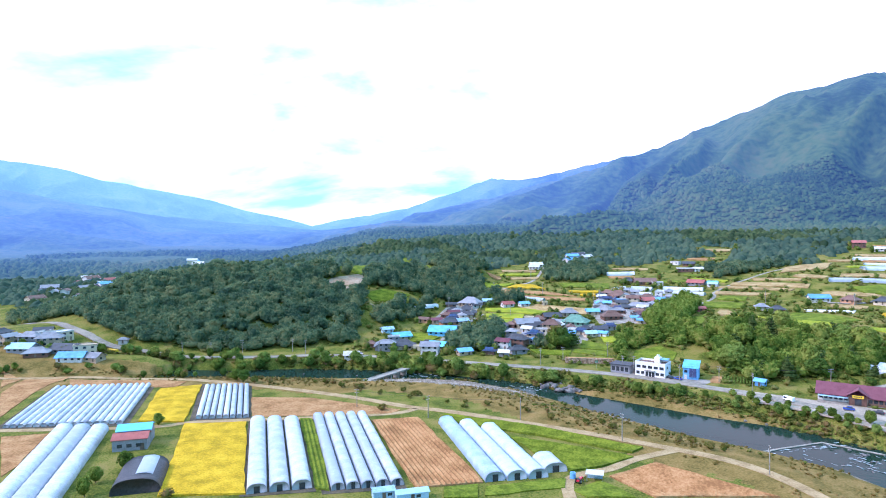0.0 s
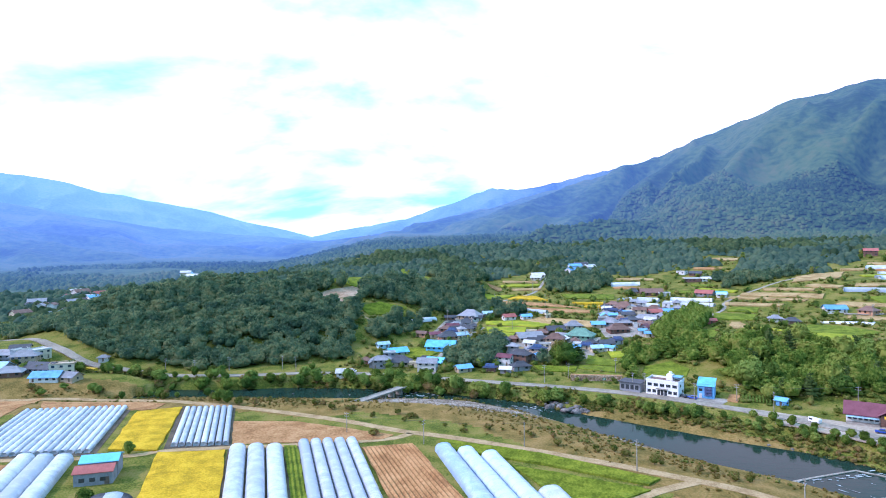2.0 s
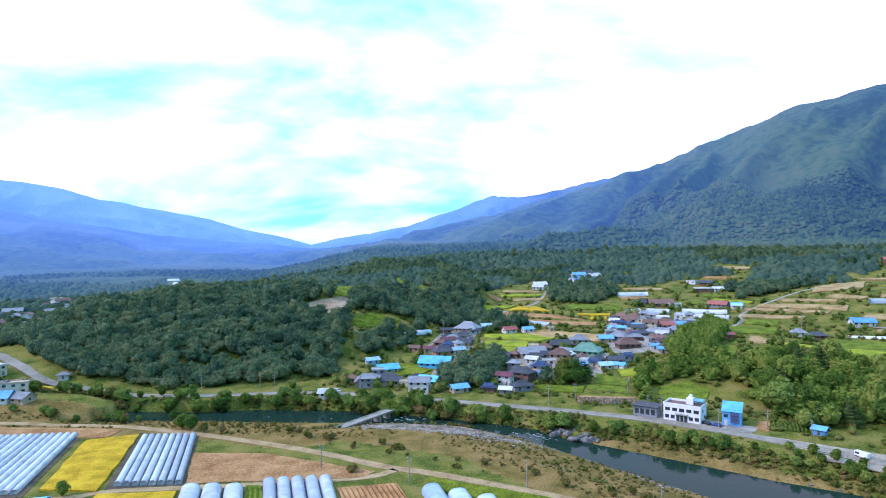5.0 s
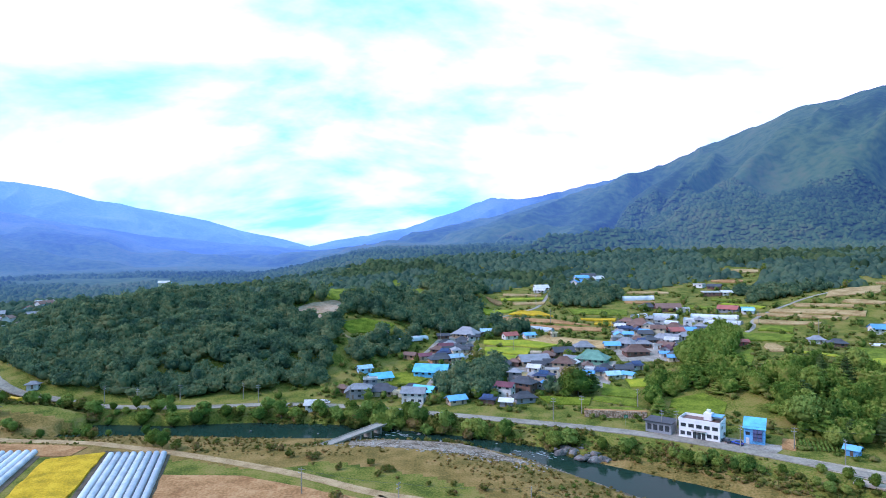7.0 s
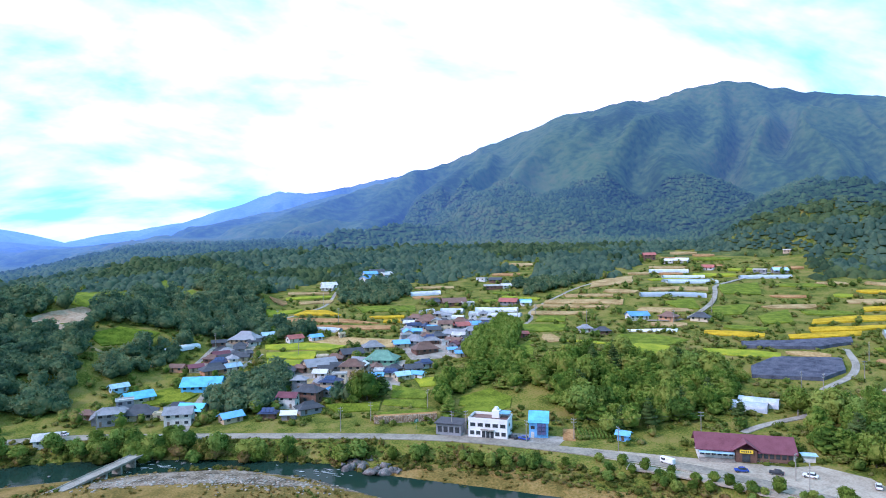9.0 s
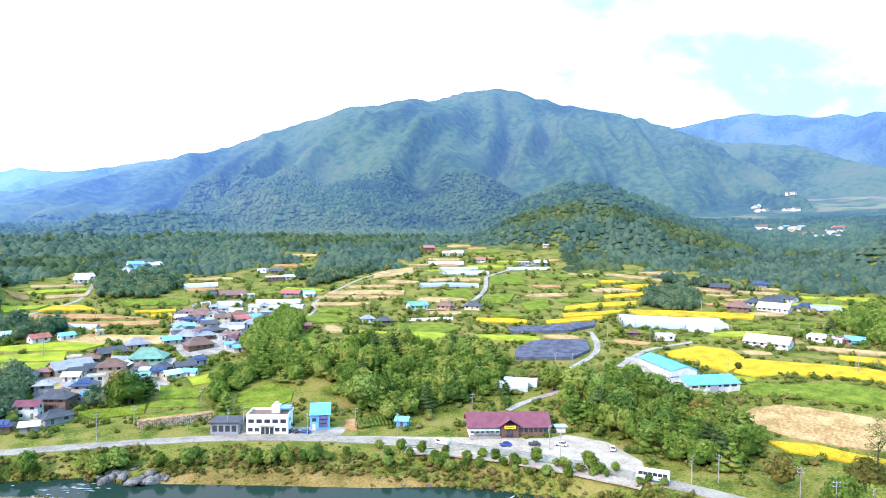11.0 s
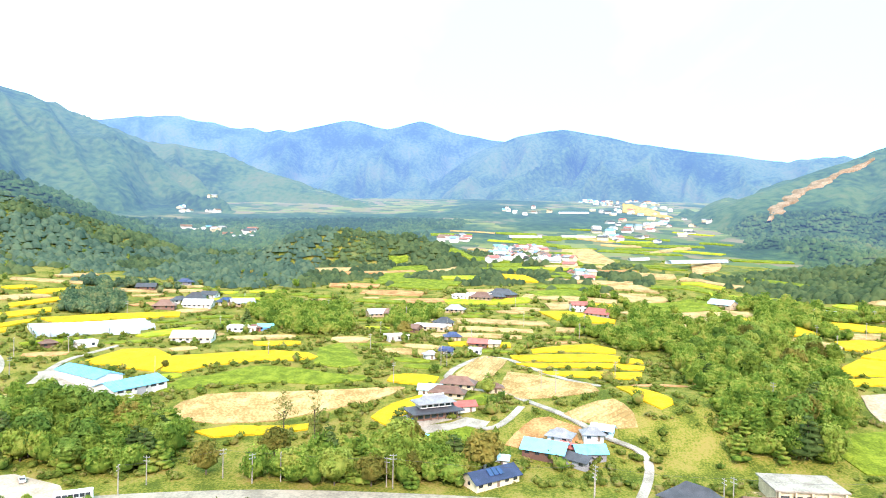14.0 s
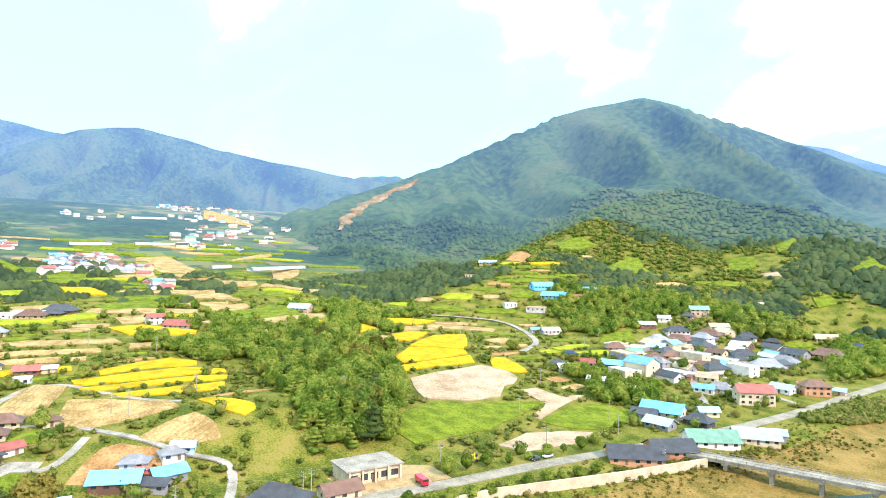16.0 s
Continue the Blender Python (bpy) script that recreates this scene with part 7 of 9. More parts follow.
def restaurant():
    z = house_base(180.3, 262.8, -35.5, 30, 11)
    ob = thing("restaurant", 180.3, 262.8, z, -35.5, "long roadside restaurant with a maroon pitched roof", "restaurant")
    part("wall", wall_shell(29, 10.5, 3.6, 3.3), M["wall_white"], ob)
    part("roof", gable_roof(29, 10.5, 3.6, 1.0, 3.4, 0.25), M["roof_purple"], ob)
    for k in range(9):
        part("roof_seam", boxed(-14 + 3.5 * k - 0.06, -14 + 3.5 * k + 0.06, -0.1, 0.1, 7.0, 7.35), M["roof_purple"], ob)
    part("porch_wall", boxed(-3.2, 3.2, -6.6, -5.2, -0.5, 3.9), M["wall_brown"], ob)
    r = part("porch_roof", gable_roof(5, 7.6, 3.9, 0.5, 2.4, 0.2), M["roof_purple"], ob)
    r.matrix_basis = pose(0, -4.6, 0, 0, 0, 90)
    sign = part("sign", boxed(-2.0, 2.0, -7.25, -7.1, 3.0, 4.1), M["sign_yellow"], ob, "yellow sign with dark bars")
    for k in range(5):
        part("bar", boxed(-1.6 + 0.65 * k, -1.2 + 0.65 * k, -7.3, -7.25, 3.3, 3.8), M["dark_steel"], sign)
    part("door", boxed(-1.2, 1.2, -6.7, -6.58, 0, 2.5), M["pane"], ob, "glass entrance door")
    for x0, x1, mat in ((-14.2, -3.4, "wall_white"), (3.4, 14.2, "wall_brown")):
        part("shop_front", boxed(x0, x1, -5.42, -5.26, 0.1, 3.3), M[mat], ob)
        windows_row(ob, x0, x1, -5.46, 1.2, 2.7, 6, False)
        banner = part("banner", boxed(x0, x1, -5.6, -5.45, 2.8, 3.5), M["wall_white"], ob, "white banner with dark bars")
        n = int((x1 - x0) / 0.9)
        for k in range(n):
            part("bar", boxed(x0 + 0.3 + 0.9 * k, x0 + 0.8 + 0.9 * k, -5.66, -5.6, 2.95, 3.35), M["wall_brown"], banner)
    part("deck", boxed(-14.4, -3.4, -8.2, -5.45, -0.3, 0.35), M["concrete"], ob)
    part("awning", boxed(-14.4, -3.6, -8.0, -5.5, 2.55, 2.65), M["roof_sky"], ob)
    stall = thing("stall", 195, 250, ground_at(195, 250), -35, "small stall with a light blue canopy", "stall")
    part("wall", boxed(-1.8, 1.8, -1.2, 1.2, -0.3, 2.2), M["wall_white"], stall)
    part("canopy", boxed(-2.4, 2.4, -2.2, 1.6, 2.3, 2.42), M["roof_sky"], stall)


M["sign_yellow"] = material("yellow_sign", [(0.75, 0.50, 0.02), (0.85, 0.60, 0.04)], 2, 0.5, bump=0)
restaurant()


def warehouse(x, y, turn, w, d, h, label):
    z = house_base(x, y, turn, w, d)
    ob = thing("warehouse", x, y, z, turn, label, "warehouse", "blue warehouses")
    part("wall", wall_shell(w, d, h, 0.16 * d), M["wall_white"], ob)
    part("roof", gable_roof(w, d, h, 0.5, 0.16 * d, 0.2), M["roof_cyan"], ob, "light blue sheet roof")
    n = int(w / 1.5)
    for sy in (-1, 1):
        rib = None
        for k in range(n):
            m = pose(-w / 2 + 1.5 * (k + 0.5), sy * d / 4, h + 0.08 * d + 0.24, math.degrees(-sy * math.atan(0.32)), 0, 0)
            if rib is None:
                rib = part("roof_rib", boxed(-0.05, 0.05, -d * 0.28, d * 0.28, 0, 0.1), M["roof_cyan"], ob)
                rib.matrix_basis = m
            else:
                shared("roof_rib", rib.data, ob, m)
    windows_row(ob, -w / 2 + 1, w / 2 - 1, -d / 2 - 0.02, 2.6, 3.5, int(w / 4), False)
    part("gate", boxed(-2, 2, -d / 2 - 0.1, -d / 2 + 0.02, 0, 3.6), M["wall_grey"], ob)


warehouse(285, 262, 60, 32, 12, 3.9, "long white warehouse with a light blue roof")
warehouse(274, 237, -28, 24, 14, 3.9, "broad white warehouse with a light blue roof")


def old_house():
    z = house_base(256.5, 109.5, -62, 19, 9)
    ob = thing("house", 256.5, 109.5, z, -62, "traditional wooden house with two tiers of dark tiles", "house")
    part("plinth", boxed(-10, 10, -5.4, 5.4, -1.5, 0.6), M["concrete"], ob)
    part("wall", boxed(-8.6, 8.6, -4, 4, 0.6, 3.4), M["wall_brown"], ob)
    part("roof", hip_roof(18, 8.6, 3.6, 1.6, 1.6, 0.35, 0.1), M["roof_dark"], ob, "lower dark tiled roof")
    part("upper_wall", boxed(-6.4, 6.4, -2.6, 2.6, 4.6, 6.6), M["wall_white"], ob)
    # upper tier in a lighter grey that stands in for the sun's reflection
    part("upper_roof", hip_roof(13, 5.6, 6.7, 1.4, 2.2, 0.35, 0.1), M["roof_grey"], ob, "upper tiled roof, sun's reflection painted as pale grey")
    part("ridge", boxed(-4.4, 4.4, -0.25, 0.25, 8.8, 9.25), M["wall_white"], ob, "pale plastered ridge")
    for k in range(7):
        part("post", cylinder(bmesh.new(), 0.16, 0.16, 0.6, 3.4, -9 + 3 * k, -4.9, 8), M["bark"], ob)
    windows_row(ob, -8.4, 8.4, -4.02, 1.2, 2.9, 6, False)
    windows_row(ob, -6.2, 6.2, -2.62, 5.0, 6.3, 5, False)
    panel = thing("solar_rack", 250.2, 116.5, ground_at(250.2, 116.5), -62, "blue solar panels on a low frame", "solar panels")
    part("frame", boxed(-3, 3, -1.6, 1.6, 0, 1.0), M["steel"], panel)
    for k in range(6):
        for q in range(2):
            p = part("solar_panel", boxed(-0.48, 0.48, -0.8, 0.8, 0, 0.05), M["solar"], panel)
            p.matrix_basis = pose(-2.5 + k, -0.9 + 1.7 * q, 1.25 + 0.45 * q, 15, 0, 0)


old_house()


def concrete_building():
    z = house_base(202, -0.5, -92, 19, 12)
    ob = thing("building", 202, -0.5, z, -92, "weathered concrete building with a stained flat roof", "building")
    part("wall", boxed(-9.5, 9.5, -6, 6, -1.2, 4.4), M["wall_cream"], ob)
    part("roof", boxed(-10.2, 10.2, -7, 6.6, 4.4, 4.9, bevel=0.05), M["concrete"], ob, "stained concrete roof slab")
    for k in range(5):
        part("pillar", boxed(-9.2 + 4.5 * k, -8.7 + 4.5 * k, -6.9, -6.4, 0, 4.4), M["wall_cream"], ob)
    windows_row(ob, -9, 9, -6.03, 1.0, 3.0, 5, False)
    part("door", boxed(-1, 1, -6.1, -5.98, 0, 2.6), M["door"], ob)


concrete_building()

# ---------------------------------------------------------------- river works
def slab_bridge():
    a, b = Vector((-39.5, 311.0)), Vector((-8.0, 357.0))
    d = b - a
    turn = math.degrees(math.atan2(-d.x, d.y))
    ob = thing("bridge", a.x, a.y, -1.7, turn, "narrow low concrete slab bridge over the river", "bridge")
    part("deck", boxed(-2.2, 2.2, -3, d.length + 2, -0.5, 0.05, bevel=0.04), M["concrete"], ob)
    for sx in (-1, 1):
        part("kerb", boxed(sx * 2.2 - 0.18, sx * 2.2 + 0.18, -3, d.length + 2, 0.06, 0.32), M["concrete"], ob)
    for k in range(9):
        part("pier", boxed(-1.9, 1.9, 4 + 6.6 * k, 4.7 + 6.6 * k, -5.5, -0.51), M["concrete"], ob)


slab_bridge()


def road_bridge():
    a, b = Vector((158, -115.5)), Vector((30, -163))
    d = b - a
    turn = math.degrees(math.atan2(-d.x, d.y))
    ob = thing("bridge", a.x, a.y, 1.0, turn, "concrete road bridge on piers with a railing", "bridge")
    part("deck", boxed(-3.2, 3.2, -4, d.length, -0.9, 0.1), M["concrete"], ob)
    for sx in (-1, 1):
        part("kerb", boxed(sx * 3.2 - 0.25, sx * 3.2 + 0.25, -4, d.length, 0.1, 0.45), M["concrete"], ob)
        rail = part("rail", boxed(sx * 3.2 - 0.06, sx * 3.2 + 0.06, -4, d.length, 1.1, 1.25), M["concrete"], ob)
        post = None
        for k in range(int(d.length / 2.5)):
            m = pose(sx * 3.2, -3 + 2.5 * k, 0)
            if post is None:
                post = part("post", boxed(-0.1, 0.1, -0.1, 0.1, 0.45, 1.1), M["concrete"], rail)
                post.matrix_basis = m
            else:
                shared("post", post.data, rail, m)
    for k in range(8):
        pier = part("pier", boxed(-2.0, 2.0, 9 + 15 * k, 10.4 + 15 * k, -8, -1.7), M["concrete"], ob)
        part("pier_cap", boxed(-3.0, 3.0, 8.6 + 15 * k, 10.8 + 15 * k, -1.69, -0.91), M["concrete"], pier)


road_bridge()

def wall_along(line, z0, z1, thick, mat, label):
    pts = [Vector(p) for p in line]
    bm = bmesh.new()
    rows = []
    for k, p in enumerate(pts):
        d = (pts[min(k + 1, len(pts) - 1)] - pts[max(k - 1, 0)]).normalized()
        n = Vector((-d.y, d.x)) * thick / 2
        rows.append([bm.verts.new((*(p + n), z0)), bm.verts.new((*(p + n), z1)), bm.verts.new((*(p - n), z1)), bm.verts.new((*(p - n), z0))])
    for a, b in zip(rows[:-1], rows[1:]):
        for k in range(4):
            bm.faces.new((a[k], a[(k + 1) % 4], b[(k + 1) % 4], b[k]))
    bm.faces.new(rows[0]), bm.faces.new(rows[-1][::-1])
    bmesh.ops.recalc_face_normals(bm, faces=bm.faces[:])
    return tagged(part("retaining_wall", bm, M[mat]), label, "wall", kind="structure")


wall_along([(171.5, 20), (171.5, -5), (170.4, -29), (162.4, -64), (159.4, -78), (153.4, -114)], -5.5, 1.0, 0.7, "wall_cream", "high cream-painted concrete river wall")
wall_along([(112, 219), (126, 224), (144, 229.5), (158, 216)], -7, -4.75, 1.0, "concrete", "low concrete weir across the river")


def rock_mesh(seed, flat=0.7):
    rng = np.random.default_rng(seed)
    v, f = ICO[2]
    cuts = rng.normal(0, 1, (11, 3))
    cuts /= np.linalg.norm(cuts, axis=1)[:, None]
    v = v.copy()
    for c in cuts:
        d = v @ c
        over = d > 0.5
        v[over] -= np.outer(d[over] - 0.5, c)
    v *= 1 + rng.normal(0, 0.05, (len(v), 1))
    return mesh_from("rock", v * np.array([1, 0.85, flat]), f, M["rock"])


ROCKS = [rock_mesh(s) for s in range(5)]


def boulder(x, y, size, z):
    ob = new("boulder", random.choice(ROCKS))
    ob.matrix_basis = pose(x, y, z, random.uniform(-15, 15), random.uniform(-15, 15), random.uniform(0, 360)) @ Matrix.Diagonal((size, size, size, 1))
    return tagged(ob, "grey river boulder at the water's edge", "rock", "river boulders")


for cx, cy, n, reach in ((60.5, 318, 16, 3.2), (67.5, 308, 13, 2.6), (72, 304, 6, 2.2)):
    for k in range(n):
        boulder(cx + random.gauss(0, reach), cy + random.gauss(0, reach * 0.8), random.uniform(1.3, 3.4), -4.5 + random.uniform(-0.3, 0.9))
for _ in range(22):
    boulder(random.gauss(150, 5), random.gauss(205, 7), random.uniform(0.5, 1.3), -5.0)
for bx, by in ((-105, 352), (-40, 347), (-10, 333), (12, 326), (129, 256), (135, 251), (-6, 349), (3, 344), (100, 283), (152, 216), (-70, 352)):
    boulder(bx, by, random.uniform(0.7, 1.6), -4.8)

M["foam"] = material("white_water", [(0.10, 0.15, 0.15), (0.32, 0.37, 0.38), (0.62, 0.66, 0.67)], 1.0, 0.4, bump=0.8, detail=6)


def rapids(x, y, rx, ry, turn, count):
    """Broken white water: thin uneven tongues on the surface."""
    bm = bmesh.new()
    rng = random.Random(int(x + y))
    for _ in range(count):
        cx, cy = rng.gauss(0, rx / 2), rng.gauss(0, ry / 2)
        l, w = rng.uniform(0.4, 2.4) * rng.uniform(0.5, 1.3), rng.uniform(0.08, 0.34)
        ring = []
        for k in range(8):
            a = 2 * math.pi * k / 8
            ring.append(bm.verts.new((cx + l * math.cos(a) * rng.uniform(0.6, 1.2), cy + w * math.sin(a) * rng.uniform(0.6, 1.3), rng.uniform(0.0, 0.08))))
        bm.faces.new(ring)
    bmesh.ops.recalc_face_normals(bm, faces=bm.faces[:])
    for f in bm.faces:
        if f.normal.z < 0:
            f.normal_flip()
    ob = part("white_water", bm, M["foam"])
    ob.matrix_basis = pose(x, y, -4.93, 0, 0, turn)
    return tagged(ob, "broken white water of the rapids", "rapids", kind="stuff")


rapids(-2, 343, 14, 6, -25, 26)
rapids(50, 315, 12, 5, -40, 22)
rapids(150, 208, 14, 14, -60, 70)
rapids(138, 224, 30, 2, 12, 40)

# loose stones on the gravel bar
M["pebble"] = material("river_pebbles", [(0.221, 0.180, 0.140), (0.340, 0.295, 0.242), (0.468, 0.418, 0.359)], 3, 0.9, bump=0.3)
stones = []
srng = np.random.default_rng(61)
for _ in range(420):
    q = srng.random()
    sx_, sy_ = -20 + 66 * q + srng.normal(0, 5), 326 - 28 * q + srng.normal(0, 5)
    v_, f_ = lumpy(1, srng, 0.3)
    stones.append((v_ * srng.uniform(0.15, 0.55) * np.array([1.2, 1, 0.6]) + np.array([sx_, sy_, ground_at(sx_, sy_) + 0.15]), f_))
tagged(new("river_stones", mesh_from("river_stones", *join_clumps(stones), M["pebble"])), "scattered pale river stones on the gravel bar", "stones", kind="stuff")


def rubble_wall():
    """A dry wall of piled brown stones that holds up a green plot."""
    z = ground_at(87, 343)
    ob = thing("rubble_wall", 87, 345, z, -11, "wall of piled brown field stones below a green plot", "stone wall")
    rng = np.random.default_rng(62)
    meshes = []
    for k in range(6):
        v, f = lumpy(1, rng, 0.25)
        meshes.append(mesh_from("stone", v * np.array([0.42, 0.3, 0.3]), f, M["rubble"]))
    part("core", boxed(-13, 13, 0.35, 3.0, -0.6, 2.9), M["soil"], ob, "earth behind the stones")
    for row in range(7):
        for k in range(36):
            st = shared("stone", meshes[int(rng.integers(0, 6))], ob)
            st.matrix_basis = pose(-12.8 + 0.72 * k + rng.uniform(-0.15, 0.15), 0.05 * row + rng.uniform(-0.1, 0.1), 0.1 + 0.44 * row, *rng.uniform(-40, 40, 3))


M["rubble"] = material("field_stone", [(0.24, 0.165, 0.105), (0.38, 0.27, 0.18), (0.50, 0.38, 0.27)], 1.5, 0.95, bump=0.5, random_value=0.3)
rubble_wall()
field("crop", (75, 349), (100, 344), (102, 357), (80, 362))
field("cropdark", (60, 380), (84, 374), (80, 364), (63, 368))


def garden_row(x, y, turn, length):
    """One row of tall vegetable plants."""
    rng = np.random.default_rng(int(x * 10))
    clumps = []
    for k in range(int(length / 0.7)):
        v, f = lumpy(1, rng, 0.3)
        c = np.array([rng.normal(0, 0.08), 0.7 * k, 0.55])
        clumps.append((v * np.array([0.36, 0.4, 0.62]) * rng.uniform(0.7, 1.2) + c, f))
        clumps.append(leaf_skin(rng, c, np.array([0.4, 0.42, 0.65]), 6, 0.16))
    ob = new("vegetable_bed", mesh_from("vegetable_bed", *join_clumps(clumps), M["vegetable"], True))
    ob.matrix_basis = pose(x, y, ground_at(x, y) + 0.1, 0, 0, turn)
    return tagged(ob, "long bed of tall green vegetables beside the road", "crop bed", "garden beds")


M["vegetable"] = material("vegetable_leaves", [(0.07, 0.14, 0.016), (0.13, 0.22, 0.026), (0.20, 0.28, 0.05)], 2, 0.9, bump=0.3, through=0.35, spread=0.18)
field("soil", (134, 301), (138, 298.5), (144, 309), (140, 312))
for k in range(13):
    garden_row(140.5 + 1.25 * k, 299.2 - 0.55 * k, -26, 11.5)


def road_sign(x, y, turn):
    ob = thing("road_sign", x, y, ground_at(x, y), turn, "green road sign with pale bars on a steel post", "road sign")
    part("post", cylinder(bmesh.new(), 0.07, 0.07, -0.5, 4.2, sides=8), M["steel"], ob)
    plate = part("plate", boxed(-1.1, 1.1, -0.12, -0.05, 2.9, 4.2, bevel=0.02), M["sign_green"], ob)
    for k in range(3):
        part("bar", boxed(-0.8, 0.5 + 0.1 * k, -0.15, -0.12, 3.15 + 0.32 * k, 3.3 + 0.32 * k), M["wall_white"], plate)


M["sign_green"] = material("green_sign", [(0.01, 0.16, 0.07), (0.02, 0.22, 0.10)], 1, 0.5, bump=0)
road_sign(88, 334.5, 30)

# ---------------------------------------------------------------- poles and wires
def pole(x, y, tall=9.0, lamp=False):
    ob = thing("utility_pole", x, y, ground_at(x, y), random.uniform(0, 180), "grey concrete utility pole with crossarms", "utility pole", "utility poles")
    part("shaft", cylinder(bmesh.new(), 0.20, 0.12, -0.8, tall, sides=8), M["concrete"], ob)
    for z in (tall - 0.5, tall - 1.6):
        arm = part("crossarm", boxed(-1.0, 1.0, -0.06, 0.06, z - 0.07, z + 0.07), M["steel"], ob)
        for sx in (-0.85, 0.0, 0.85):
            part("insulator", cylinder(bmesh.new(), 0.06, 0.05, z + 0.08, z + 0.3, sx, 0, 6), M["wall_white"], arm)
    return (x, y, ground_at(x, y) + tall - 0.3)


def wire(a, b):
    a, b = Vector(a), Vector(b)
    cu = bpy.data.curves.new("wire", "CURVE")
    cu.dimensions, cu.bevel_depth, cu.bevel_resolution = "3D", 0.03, 0
    sp = cu.splines.new("POLY")
    sp.points.add(8)
    for k in range(9):
        t = k / 8
        p = a.lerp(b, t) - Vector((0, 0, 1)) * 4 * t * (1 - t) * (b - a).length * 0.025
        sp.points[k].co = (*p, 1)
    cu.materials.append(M["dark_steel"])
    return tagged(new("power_line", cu), "dark power line sagging between two poles", "wire", "power lines")


field_line = [pole(*p) for p in ((-31, 267, 8), (-1, 251, 9), (35, 246, 9), (67, 220, 10), (102, 188, 9))]
road_line = [pole(*p) for p in ((-149, 385, 8), (-114, 388, 8), (-84, 390, 8), (74, 352, 8), (99, 324, 9), (121, 305, 8), (138, 300, 8), (182, 284, 9))]
lane_line = [pole(*p) for p in ((188, 194, 9), (203, 170, 9), (202, 152, 9), (201, 120, 9), (200, 59, 9), (194, 22, 9), (195, -25, 9), (192, -71, 9), (192, -111, 9), (160, -98, 7))]
for line in (field_line, road_line[:3], road_line[3:], lane_line[:9]):
    for a, b in zip(line[:-1], line[1:]):
        if math.dist(a, b) < 80:
            wire(a, b)
for x, y in ((173, 231), (225, 280), (101, 359), (255.7, 294.1), (407, 252), (368.2, 290.8), (327, 107), (317, -222), (309.2, -301.3), (293, -247), (476.5, -189.5), (292.7, -420.1), (261.5, -465.0), (289, 65),
             (59.3, 464.8), (24.9, 438.6), (135.4, 504.1), (173.7, 484.1), (89.6, 418.1), (228.7, 498.1), (290.3, 428.4), (341.1, 449.6), (379.9, 486.6), (324.3, 296.4), (430.2, 324.7), (500, 270), (400, 150), (470, 120), (520, 60), (440, 20),
             (240, -180), (270, -215), (220, -300), (335.4, -255.9), (360, -150), (420, -120), (19.7, 518.7), (57.6, 565.5), (97.5, 610.6), (-18.8, 473.0)):
    pole(x, y, random.uniform(7.5, 9.5))


# more poles along the lanes and between the fields
def pole_row(*places):
    for x, y in places:
        pole(x, y, random.uniform(8, 10.5))


pole_row((-30, 378), (-75, 384), (-130, 378), (60, 344), (104, 322), (146, 284), (178, 240), (196, 190), (200, 160), (200, 118), (196, 60), (193, 25), (14.9, 495.5))
pole_row((58.7, 528.1), (96.0, 538.6), (126.7, 488.4), (159.2, 503.3), (207.4, 484.1), (244.0, 456.8), (290.3, 428.4), (328.9, 437.5), (247.9, 298.2), (284.2, 297.2), (311.3, 315.1), (350.9, 323.9), (300, 240))
pole_row((340, 200), (360, 150), (300, 130), (330, 110), (376, 95), (410, 110), (440, 60), (400, 30), (280, 60), (305, 30), (262, -20), (330, -60), (380, -110))
pole_row((420, -150), (300, -140), (350, -190), (260, -130), (230, -90), (205, -120), (250, -200), (292.4, -283.3), (242.7, -335.2), (455, 140), (480, 200))

# ---------------------------------------------------------------- vehicles
M["tyre"] = material("tyre_rubber", [(0.012, 0.012, 0.012), (0.03, 0.03, 0.03)], 0.5, 0.9)
M["car_white"] = material("car_white", [(0.70, 0.70, 0.70), (0.78, 0.78, 0.78)], 2, 0.25, bump=0, specular=0.6)
M["car_dark"] = material("car_dark", [(0.02, 0.022, 0.03), (0.04, 0.042, 0.05)], 2, 0.25, bump=0, specular=0.6)
M["car_blue"] = material("car_blue", [(0.02, 0.06, 0.30), (0.03, 0.08, 0.38)], 2, 0.25, bump=0, specular=0.6)
M["car_red"] = material("car_red", [(0.55, 0.01, 0.03), (0.65, 0.02, 0.05)], 2, 0.25, bump=0, specular=0.6)
M["machine_yellow"] = material("machine_yellow", [(0.62, 0.36, 0.01), (0.72, 0.44, 0.02)], 1, 0.5)


def wheel(ob, x, y, r, w=0.25):
    wh = part("wheel", cylinder(bmesh.new(), r, r, -w / 2, w / 2, sides=14), M["tyre"], ob)
    wh.matrix_basis = pose(x, y, r, 0, 90, 0)
    part("rim", cylinder(bmesh.new(), r * 0.55, r * 0.55, -w / 2 - 0.02, w / 2 + 0.02, sides=10), M["steel"], wh)


